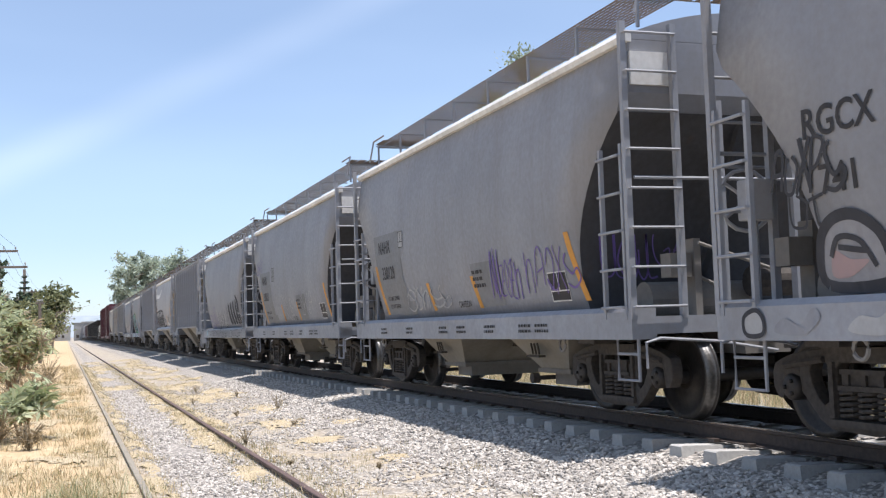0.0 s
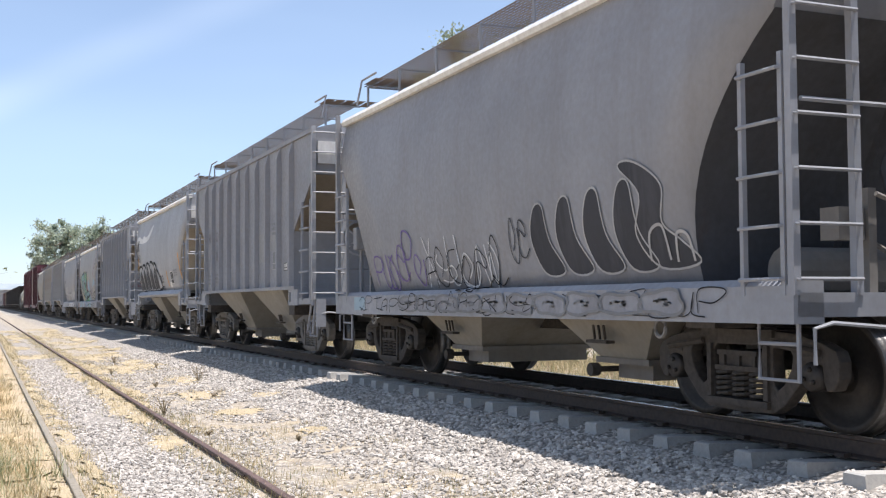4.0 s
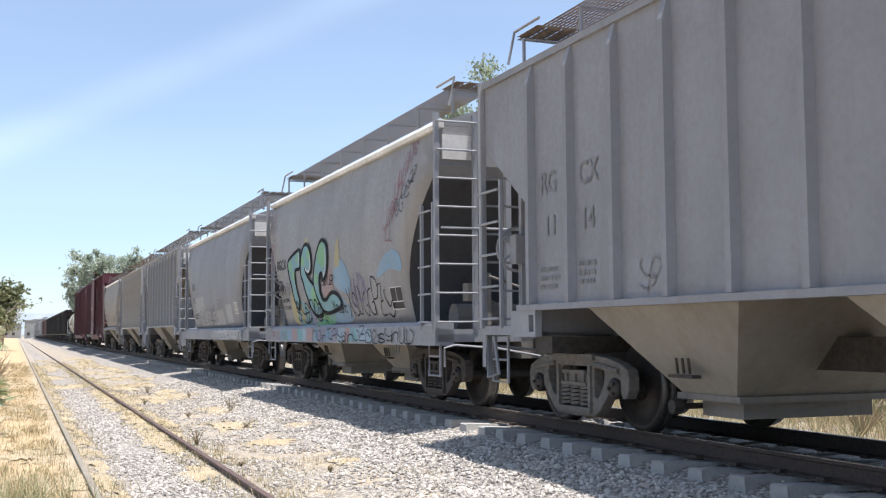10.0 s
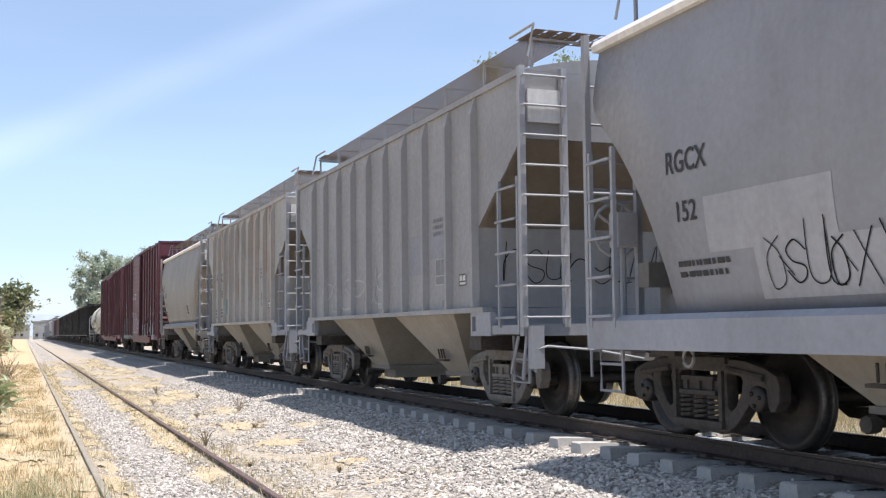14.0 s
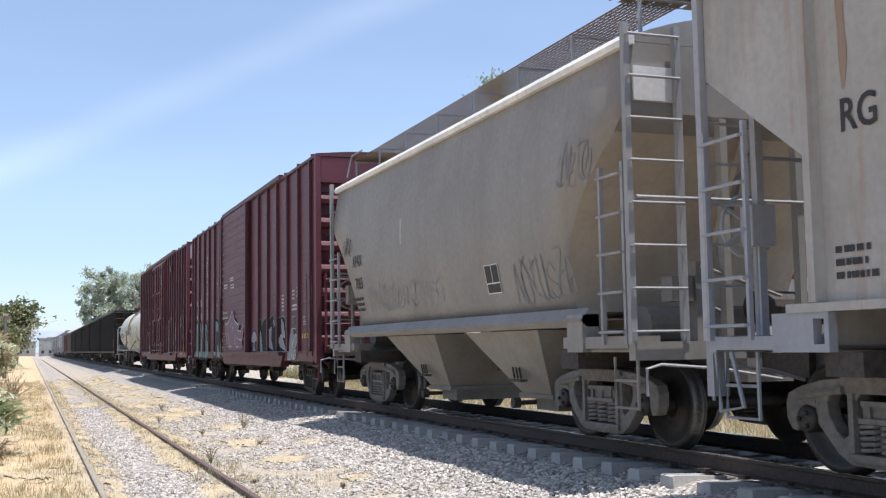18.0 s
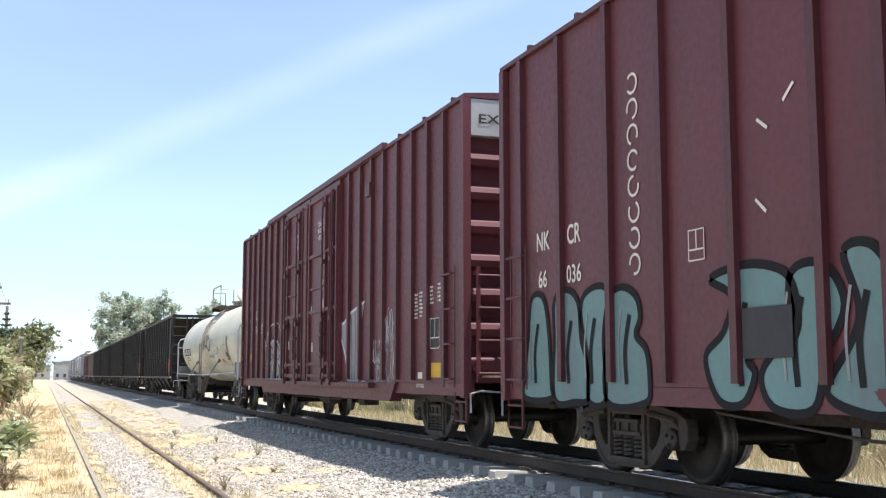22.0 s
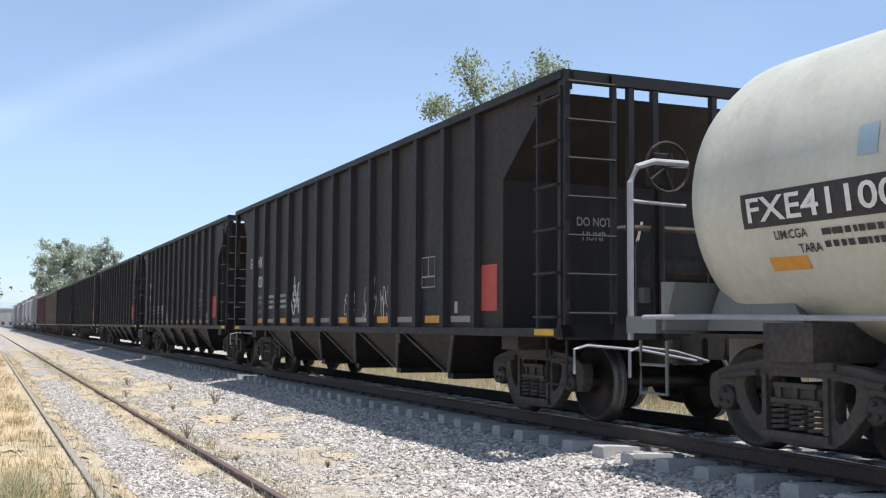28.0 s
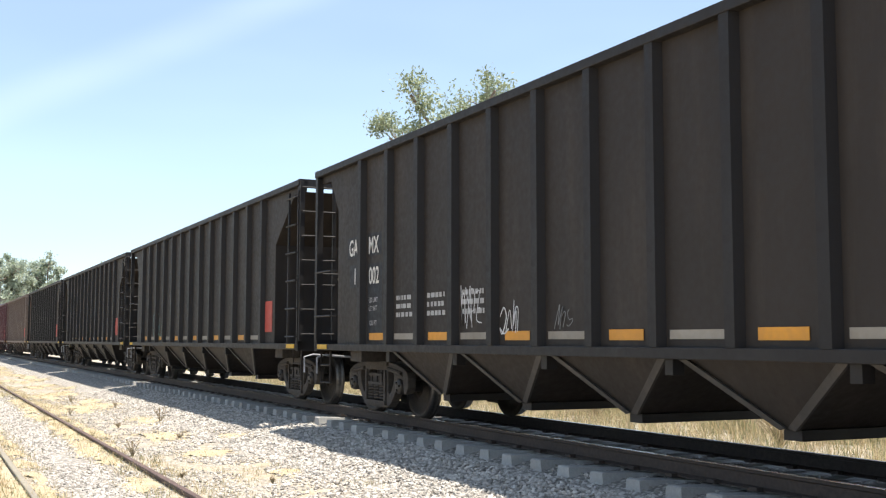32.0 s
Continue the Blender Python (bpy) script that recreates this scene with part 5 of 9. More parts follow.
    part("bottom_outlet", bx(rod(bmesh.new(), [(0, -0.2, 1.2), (0, -0.2, 0.55)], 0.12, 10), -0.25, 0.25, -0.45, 0.1, 0.5, 0.58), CAST, car)
    part("air_reservoir", rod(bmesh.new(), [(-0.5, HT - 4.1, 0.95), (-0.5, HT - 3.0, 0.95)], 0.22, 12), CAST, car)
    for e in (-1, 1):
        part("stub_sill", bx(bmesh.new(), -0.22, 0.22, min(e * HT, e * 4.9), max(e * HT, e * 4.9), 0.68, 1.0), CAST, car)
    ends(car, HT, 0.95, TANK_GREY, 1.45, wheel=0)
    for y in (-HT + 1.95, HT - 1.95):
        add_truck(car, y)
        part("body_bolster", bx(bmesh.new(), -1.2, 1.2, y - 0.3, y + 0.3, 0.8, 1.12), CAST, car)
    return car


# ---------------------------------------------------------------- lettering, panels and spray paint
TEXTS = {}


def prepare_texts(words):
    made = []
    for w in words:
        cu = bpy.data.curves.new("lettering", "FONT")
        cu.body, cu.size, cu.resolution_u, cu.offset = w, 1.0, 3, 0.014
        made.append((w, new("lettering", cu)))
    dg = bpy.context.evaluated_depsgraph_get()
    dg.update()
    for w, ob in made:
        TEXTS[w] = bpy.data.meshes.new_from_object(ob.evaluated_get(dg))
    for w, ob in made:
        bpy.data.objects.remove(ob)


class Side:
    """The camera's side of a wagon: half its length, and the wall's x at (y, z)."""
    def __init__(self, car, half, surf):
        self.car, self.half, self.surf = car, half, surf

    def at(self, l, z, lift=0.006):
        y = l - self.half
        return (self.surf(y, z) - lift, y, z)


def panel(sd, name, l0, l1, z0, z1, mat, lean=0.0, label="", lift=0.004):
    """A thin painted or glued panel that follows the wall."""
    bm = bmesh.new()
    n = 8
    g = [[bm.verts.new(sd.at(l0 + (l1 - l0) * i / n + lean * (z1 - (z0 + (z1 - z0) * j / n)), z0 + (z1 - z0) * j / n, lift)) for j in range(n + 1)] for i in range(n + 1)]
    for i in range(n):
        for j in range(n):
            bm.faces.new((g[i][j], g[i][j + 1], g[i + 1][j + 1], g[i + 1][j]))
    return part(name, bm, mat, sd.car, label)


def words(sd, text, l_left, z, h, mat, wide=1.0, lift=0.009):
    """Lettering that reads from the camera's side, its left end at l_left."""
    src = TEXTS[text]
    co = np.empty(len(src.vertices) * 3)
    src.vertices.foreach_get("co", co)
    co = co.reshape(-1, 3)
    hh = h / 0.7
    pts = [sd.at(l_left - x * hh * wide, z + y * hh, lift) for x, y, _ in co]
    me = bpy.data.meshes.new("lettering")
    me.from_pydata(pts, [], [tuple(p.vertices) for p in src.polygons])
    me.materials.append(mat)
    return part("lettering", me, None, sd.car)


def bars(sd, l_left, z, w, h, rows, mat, seed=0, lift=0.009):
    """Small print too fine to read: rows of short bars."""
    rnd = random.Random(seed)
    bm = bmesh.new()
    for r in range(rows):
        zz = z - r * h * 1.9
        u = 0.0
        while u < w:
            d = rnd.uniform(0.5, 2.2) * h
            if u + d > w:
                break
            q = [bm.verts.new(sd.at(l_left - u, zz, lift)), bm.verts.new(sd.at(l_left - u - d, zz, lift)), bm.verts.new(sd.at(l_left - u - d, zz + h, lift)), bm.verts.new(sd.at(l_left - u, zz + h, lift))]
            bm.faces.new(q)
            u += d + h * rnd.uniform(0.25, 0.8)
    print_rows = part("small_print", bm, mat, sd.car)
    print_rows["kind"] = "stuff"
    return print_rows


def smooth_line(pts, n=5):
    out = []
    for i in range(len(pts) - 1):
        p = [pts[max(0, min(len(pts) - 1, i + k))] for k in (-1, 0, 1, 2)]
        for s in range(n):
            t = s / n
            out.append(tuple(0.5 * (2 * p[1][a] + (p[2][a] - p[0][a]) * t + (2 * p[0][a] - 5 * p[1][a] + 4 * p[2][a] - p[3][a]) * t * t + (3 * p[1][a] - p[0][a] - 3 * p[2][a] + p[3][a]) * t ** 3) for a in (0, 1)))
    out.append(pts[-1])
    return out


def ribbon(bm, sd, pts, w, lift):
    prev = None
    for i, (l, z) in enumerate(pts):
        a, b = pts[max(0, i - 1)], pts[min(len(pts) - 1, i + 1)]
        d = math.hypot(b[0] - a[0], b[1] - a[1]) or 1
        nx, nz = -(b[1] - a[1]) / d * w / 2, (b[0] - a[0]) / d * w / 2
        cur = (bm.verts.new(sd.at(l + nx, z + nz, lift)), bm.verts.new(sd.at(l - nx, z - nz, lift)))
        if prev:
            bm.faces.new((prev[0], prev[1], cur[1], cur[0]))
        prev = cur


# loose pen shapes on a 9 by 9 grid, a stroke after each bar; two digits a point
PEN = ["09 03 11 31 44 47 29", "18 06 33 64 72 40 11", "01 18 39 47 41|14 45", "00 08 39 57 34 04", "49 18 05 12 41 55 34", "09 02 20 42 49|49 41 70", "00 29 41 68 60", "05 28 56 44 16 01 30 62",
       "39 06 10 41 36 09|36 62", "08 48 01 50|14 44", "22 45 28 04 11 40 63 66", "09 00 04 27 46 40", "46 28 06 14 43 41 20 02", "00 49|09 50", "29 21|07 58|21 60", "15 38 55 30 12 40 71"]


def tag(sd, l_left, l_right, z0, z1, mat, seed, n, w=0.025, lift=0.012):
    """Handwriting in spray paint: n loose looping shapes that lean and overlap."""
    rnd = random.Random(seed)
    first = None
    step = (l_left - l_right) / n
    h = z1 - z0
    slant = rnd.uniform(-0.3, 0.1)
    drift = rnd.uniform(-0.1, 0.1) * h
    for k in range(n):
        bm = bmesh.new()
        tall, wide = rnd.uniform(0.72, 1.12), rnd.uniform(0.95, 1.35)
        zo = z0 + drift * math.sin(k * 1.3) + rnd.uniform(-0.05, 0.05) * h
        for line in rnd.choice(PEN).split("|"):
            pts = []
            for q in line.split():
                u, v = int(q[0]) / 6.0, int(q[1]) / 9.0
                pts.append((l_left - (k + 0.05 + u * wide + rnd.uniform(-0.05, 0.05)) * step + slant * v * h, zo + (v * tall + rnd.uniform(-0.04, 0.04)) * h))
            ribbon(bm, sd, smooth_line(pts, 6), w * rnd.uniform(0.4, 0.62), lift)
        if first is None:
            first = part("graffiti", bm, mat, sd.car, "spray-painted scrawl")
        else:
            part("letter_stroke", bm, mat, first)
    return first


def closed_line(pts, n=5):
    m = len(pts)
    ext = smooth_line([pts[-1], *pts, pts[0], pts[1]], n)
    return ext[n:n * (m + 1)]


def shape(sd, pts, fill, edge, w=0.05, lift=0.010, under=None, curve=True, label="spray-painted letter shape with a dark outline"):
    """One closed painted letter shape that follows the wall, with its outline."""
    loop = closed_line(pts) if curve else pts
    bm = bmesh.new()
    vs = [bm.verts.new((0, l, z)) for l, z in loop]
    es = [bm.edges.new((vs[i], vs[(i + 1) % len(vs)])) for i in range(len(vs))]
    bmesh.ops.triangle_fill(bm, edges=es, use_beauty=True)
    bmesh.ops.subdivide_edges(bm, edges=bm.edges[:], cuts=3, use_grid_fill=True)
    for v in bm.verts:
        v.co = sd.at(v.co.y, v.co.z, lift)
    g = part("graffiti", bm, fill, under or sd.car, "" if under else label)
    if edge:
        bm = bmesh.new()
        ribbon(bm, sd, [*loop, loop[0]], w, lift + 0.003)
        part("outline", bm, edge, under or g)
    return g


def strokes(sd, lines, w, mat, lift=0.018, under=None):
    for pts in lines:
        bm = bmesh.new()
        ribbon(bm, sd, smooth_line(pts, 6), w, lift)
        part("letter_stroke", bm, mat, under or sd.car)


def bubble(sd, l_left, l_right, z0, z1, fill, edge, seed, n, w=0.05, lift=0.010):
    """Fat rounded letter shapes with an outline."""
    rnd = random.Random(seed)
    fb, eb = bmesh.new(), bmesh.new()
    step = (l_left - l_right) / n
    for k in range(n):
        c, zc = l_left - (k + 0.5) * step, (z0 + z1) / 2 + rnd.uniform(-0.05, 0.05) * (z1 - z0)
        ph, m = rnd.uniform(0, 6.3), rnd.choice((2, 3, 3, 4))
        loop = []
        for i in range(28):
            a = i * 2 * math.pi / 28
            r = 1 + 0.13 * math.sin(m * a + ph) + 0.07 * math.sin(5 * a + ph * 2)
            sq = (abs(math.cos(a)) ** 4 + abs(math.sin(a)) ** 4) ** -0.2
            loop.append((c + math.cos(a) * r * sq * step * 0.48, zc + math.sin(a) * r * sq * (z1 - z0) * 0.47))
        rings = [[fb.verts.new(sd.at(c + (l - c) * f, zc + (z - zc) * f, lift + k * 0.0012)) for l, z in loop] for f in (1.0, 0.66, 0.33)]
        for u, v in zip(rings, rings[1:]):
            for i in range(28):
                fb.faces.new((u[i], u[(i + 1) % 28], v[(i + 1) % 28], v[i]))
        fb.faces.new(rings[-1])
        ribbon(eb, sd, loop + [loop[0]], w, lift + 0.006 + k * 0.0012)
        inner = [(c + (l - c) * 0.3 + step * rnd.uniform(-0.1, 0.1), zc + (z - zc) * 0.25) for l, z in loop]
        ribbon(eb, sd, inner[:20], w * 0.7, lift + 0.006 + k * 0.0012)
    g = part("graffiti", fb, fill, sd.car, "fat spray-painted letter shapes")
    part("outline", eb, edge, g)
    return g


def frame_label(sd, l_left, z0, w, h, back, line):
    p = panel(sd, "stencil_panel", l_left, l_left - w, z0, z0 + h, back, lift=0.006)
    bm = bmesh.new()
    for a in ([(l_left, z0), (l_left, z0 + h), (l_left - w, z0 + h), (l_left - w, z0), (l_left, z0)], [(l_left, z0 + h * 0.35), (l_left - w, z0 + h * 0.35)], [(l_left - w * 0.5, z0 + h * 0.35), (l_left - w * 0.5, z0 + h)]):
        ribbon(bm, sd, a, 0.016, 0.011)
    part("ruling", bm, line, p)


def recolour(car, swap):
    """Give a copied wagon other paint."""
    for o in car.children_recursive:
        for s in o.material_slots:
            if s.material and s.material.name in swap:
                m = swap[s.material.name]
                s.link = "OBJECT"
                s.material = m


# ---------------------------------------------------------------- the train
prepare_texts(["RGCX", "RG", "CX", "526", "152", "837", "11", "01", "14", "741", "NAHX", "330128", "330127", "LD LMT 229900", "LT WT 56100", "APAX", "7065", "NK", "CR", "66", "036",
               "EXCESS HEIGHT CAR", "SECURE BOTH HASPS", "BEFORE MOVING CAR", "A", "OK", "90", "57", "FXE411003", "GA", "MX", "020", "002", "DO NOT", "HUMP", "3K", "C", "LIFT AND", "JACK HERE", "CAUTION",
               "CLOSE AND LOCK", "BOTH DOORS BEFORE", "MOVING CAR", "CLOSE THIS DOOR", "BEFORE CLOSING", "MAIN DOOR", "LD LMT", "LT WT", "LIM.CGA", "TARA", "CU FT", "S.L.P.", "MEX."])
NEAR = {}
CARS = []


def place(n, car, near, half):
    car.matrix_basis = pose(XM, near + half, ZR)
    NEAR[n] = near
    CARS.append((car, near + half))
    return car


smooth_a = smooth_hopper(SA, GREY, SILL, False)
smooth_b = smooth_hopper(SB, PALE, PALE, True)
ribbed = ribbed_hopper()
hopper = open_hopper()
TRAIN = {}
for n, near in ((2, 9.83), (1, -2.65), (3, 22.27), (4, 34.80), (8, 85.90), (9, 98.9)):
    TRAIN[n] = place(n, smooth_a if n == 2 else copy_thing(smooth_a, pose(0, 0, 0)), near, SA.half)
for n, near in ((6, 59.95), (12, 136.36)):
    TRAIN[n] = place(n, smooth_b if n == 6 else copy_thing(smooth_b, pose(0, 0, 0)), near, SB.half)
for n, near in ((5, 47.30), (7, 73.06), (10, 111.50), (11, 123.85)):
    TRAIN[n] = place(n, ribbed if n == 5 else copy_thing(ribbed, pose(0, 0, 0)), near, HB)
TRAIN[13] = place(13, boxcar(MAROON, MAROON_DARK, 1, (0.63, 1.72, 2.82, 3.92, 5.04, 6.2, 12.27, 13.39, 14.52, 15.58, 16.73, 17.8), (3.2, 11.75)), 148.86, LB)
TRAIN[14] = place(14, boxcar(MAROON, MAROON_DARK, 2, (0.9, 1.65, 2.4, 3.2, 4.0, 4.75, 5.5, 6.3, 12.6, 13.4, 14.2, 15.0, 15.8, 16.6, 17.4), (3.2, 15.2)), 168.57, LB)
TRAIN[15] = place(15, tank_car(), 188.25, HT)
for n, near in ((16, 205.45), (17, 222.75), (18, 240.0), (19, 257.3), (20, 274.6), (21, 291.9), (22, 309.2)):
    TRAIN[n] = place(n, hopper if n == 16 else copy_thing(hopper, pose(0, 0, 0)), near, HC)
recolour(TRAIN[8], {"grey_paint": STONE_GREY})
recolour(TRAIN[12], {"pale_grey_paint": BEIGE, "sill_paint": STONE_GREY})
recolour(TRAIN[11], {"grey_paint": RUSTY})
recolour(TRAIN[10], {"grey_paint": STONE_GREY})
for n in (21, 22):
    recolour(TRAIN[n], {"black_paint": BROWN_PAINT if n == 21 else MAROON_DARK, "black_rib_paint": BROWN_PAINT if n == 21 else MAROON_DARK})
y = 326.6
for i, src in enumerate((ribbed, smooth_a, smooth_b, smooth_a, ribbed, smooth_a, ribbed, smooth_a, smooth_b)):
    half = HB if src is ribbed else SA.half if src is smooth_a else SB.half
    TRAIN[23 + i] = place(23 + i, copy_thing(src, pose(0, 0, 0)), y, half)
    y += 2 * half + 1.6
for n, what in ((1, "grey smooth-sided covered hopper wagon with black and pink graffiti"), (2, "grey smooth-sided covered hopper wagon with purple scrawl"), (3, "grey smooth-sided covered hopper wagon with white scrawl"),
                (4, "grey smooth-sided covered hopper wagon with black letter shapes"), (5, "grey ribbed covered hopper wagon with faded lettering"), (6, "pale smooth-sided covered hopper wagon with black graffiti"),
                (7, "grey ribbed covered hopper wagon with red scrawled end"), (8, "grey smooth-sided covered hopper wagon with teal graffiti"), (9, "grey smooth-sided covered hopper wagon with scribbled sill"),
                (10, "stone-grey ribbed covered hopper wagon with faint tags"), (11, "rust-streaked ribbed covered hopper wagon"), (12, "beige dusty smooth-sided covered hopper wagon"),
                (21, "brown ribbed open-top hopper wagon on the rails"), (22, "dark red ribbed open-top hopper wagon on the rails")):
    tagged(TRAIN[n], what)

a_side = {n: Side(TRAIN[n], SA.half, SA.surf) for n in (1, 2, 3, 4, 8, 9)}
b_side = {n: Side(TRAIN[n], SB.half, SB.surf) for n in (6, 12)}
r_side = {n: Side(TRAIN[n], HB, lambda y, z: -1.52) for n in (5, 7, 10, 11)}
x_side = {n: Side(TRAIN[n], LB, lambda y, z: -1.5) for n in (13, 14)}
h_side = {n: Side(TRAIN[n], HC, lambda y, z: -1.52) for n in (16, 17, 18)}
t_side = Side(TRAIN[15], HT, lambda y, z: -math.sqrt(max(0.01, RT ** 2 - (z - ZT) ** 2)))

class EndWall(Side):
    """A wall across a wagon's near end: l runs from the far side of the train to the camera's side."""
    def __init__(self, car, y):
        self.car, self.y = car, y

    def at(self, l, z, lift=0.006):
        return (-l, self.y - lift, z)


# first wagon
s = a_side[1]
words(s, "RGCX", 9.7, 2.42, 0.23, MARK, 0.9)
words(s, "741", 9.55, 1.98, 0.22, MARK)
tag(s, 10.15, 9.35, 2.0, 2.42, SPRAY_FADED, 3, 5, 0.07)
tag(s, 9.95, 9.5, 1.72, 1.98, SPRAY_FADED, 5, 2, 0.05)
for k in range(5):
    o = k * 0.88
    g = shape(s, [(9.66 - o, 1.29), (9.66 - o, 1.6), (9.5 - o, 1.77), (9.25 - o, 1.8), (9.03 - o, 1.68), (8.95 - o, 1.5), (8.97 - o, 1.29)], SPRAY_SILVER, SPRAY_FADED, 0.09)
    rnd = random.Random(40 + k)
    j = [rnd.uniform(-0.06, 0.06) for _ in range(12)]
    shape(s, [(9.6 - o + j[0], 1.36), (9.52 - o, 1.5 + j[1]), (9.36 - o, 1.53 + j[2]), (9.2 - o + j[3], 1.46), (9.24 - o, 1.38 + j[4] * 0.5), (9.42 - o, 1.34)], SPRAY_PINK if k % 2 == 0 else PATCH_LIGHT, None, 0.05, 0.014, under=g)
    strokes(s, [[(9.56 - o, 1.5), (9.44 - o, 1.62 + j[5]), (9.22 - o, 1.6), (9.1 - o, 1.45 + j[6])], [(9.46 - o, 1.57), (9.3 - o + j[7], 1.54), (9.14 - o, 1.52)]], 0.045, SPRAY_FADED)
    if k % 2 == 0:
        shape(s, [(10.52 - o, 0.92), (10.5 - o + j[8], 1.06), (10.38 - o, 1.12), (10.28 - o, 1.04), (10.3 - o, 0.92)], PATCH_LIGHT, SPRAY_FADED, 0.04)
    shape(s, [(10.14 - o, 0.94 + j[9] * 0.3), (10.02 - o, 1.05), (9.82 - o, 1.02 + j[10] * 0.5), (9.66 - o, 1.12), (9.52 - o + j[11], 1.06), (9.64 - o, 0.98), (9.8 - o, 0.91)], SPRAY_SILVER if k % 2 == 0 else PATCH_LIGHT, None, 0.04, 0.007)
tag(s, 8.6, 5.4, 2.0, 2.6, SPRAY_FADED, 6, 6, 0.06)
# two alike wagons with renewed numbers
for n, num in ((2, "330128"), (3, "330127")):
    s = a_side[n]
    panel(s, "grey_patch", 9.6, 8.08, 1.30, 2.72, PATCH, -0.17)
    panel(s, "grey_patch", 8.35, 7.6, 1.27, 1.5, PATCH, lift=0.003)
    words(s, "NAHX", 9.3, 2.38, 0.22, MARK, 0.8)
    words(s, num, 9.18, 1.92, 0.22, MARK, 0.8)
    words(s, "LD LMT 229900", 9.08, 1.54, 0.07, MARK)
    words(s, "LT WT 56100", 9.02, 1.40, 0.07, MARK)
    frame_label(s, 8.05 if n == 2 else 7.75, 2.42, 0.22 if n == 2 else 0.36, 0.27 if n == 2 else 0.36, PATCH_LIGHT if n == 2 else PATCH, MARK)
    for l, lo, hi in ((9.6, 1.29, 2.18), (6.82, 1.31, 1.75), (1.6, 1.3, 2.1), (4.81, 1.3, 1.76)):
        panel(s, "orange_mark", l, l - 0.13, lo, hi, ORANGE, -0.32, lift=0.006)
    panel(s, "grey_patch", 4.73, 3.7, 1.32, 1.93, PATCH)
    bars(s, 4.7, 1.78, 0.45, 0.05, 3, MARK, n)
    words(s, "CAUTION", 5.5, 1.33, 0.09, MARK, 0.9)
    frame_label(s, 2.2, 1.32, 0.5, 0.34, MARK, MARK_WHITE)
    for k, l in enumerate((9.2, 7.7, 6.0, 5.2, 4.1, 2.9, 2.4)):
        bars(s, l, 1.02, 0.4, 0.035, 2, MARK, k)
tag(a_side[2], 4.05, 3.05, 1.42, 2.0, SPRAY_PURPLE, 11, 6, 0.045)
tag(a_side[2], 2.85, 1.45, 1.46, 1.98, SPRAY_PURPLE, 12, 5, 0.045)
tag(EndWall(TRAIN[2], -SA.half + 1.2), 1.3, 0.2, 1.55, 2.2, SPRAY_PURPLE, 111, 5, 0.04)
tag(a_side[2], 8.0, 5.9, 1.35, 1.75, PATCH_LIGHT, 13, 5, 0.05)
tag(a_side[3], 10.15, 9.3, 2.72, 3.12, SPRAY_PURPLE, 14, 4, 0.035)
tag(a_side[3], 6.6, 5.2, 1.4, 2.0, PATCH_LIGHT, 15, 4, 0.035)
tag(a_side[3], 4.2, 3.0, 1.45, 2.0, PATCH_LIGHT, 16, 4, 0.035)
# dark fading letters
s = a_side[4]
for k in range(4):
    o, up = k * 0.56, 0.025 * k
    shape(s, [(4.0 - o, 1.34), (4.2 - o, 1.7), (4.08 - o, 2.03 + up), (3.88 - o, 2.05 + up), (3.8 - o, 1.68), (3.58 - o, 1.36)], SPRAY_FADED, PATCH_LIGHT, 0.02)
shape(s, [(2.17, 1.65), (2.04, 2.0), (2.35, 2.28), (2.16, 2.32), (1.85, 2.19), (1.68, 2.02), (1.74, 1.73), (1.51, 1.57), (1.29, 1.37), (1.87, 1.34)], SPRAY_FADED, PATCH_LIGHT, 0.02)
strokes(s, [[(2.0, 1.4), (1.95, 1.65), (1.75, 1.7), (1.7, 1.4)], [(1.6, 1.38), (1.55, 1.62), (1.4, 1.6), (1.36, 1.38)]], 0.03, PATCH_LIGHT)
tag(s, 4.75, 4.3, 1.5, 2.0, SPRAY_FADED, 27, 2, 0.03)
tag(s, 9.3, 7.4, 1.3, 1.95, SPRAY_PURPLE, 22, 6, 0.045)
tag(s, 7.3, 5.0, 1.25, 1.85, SPRAY_WHITE, 23, 6, 0.04)
tag(s, 7.4, 5.0, 1.22, 1.8, SPRAY_BLACK, 24, 6, 0.03, 0.016)
tag(s, 9.8, 0.8, 0.92, 1.14, SPRAY_BLACK, 25, 26, 0.022)
panel(s, "blue_patch", 10.0, 9.5, 0.93, 1.13, PATCH_BLUE, lift=0.003)
bubble(s, 8.0, 1.3, 0.92, 1.13, SPRAY_SILVER, PATCH, 26, 10, 0.03, 0.005)
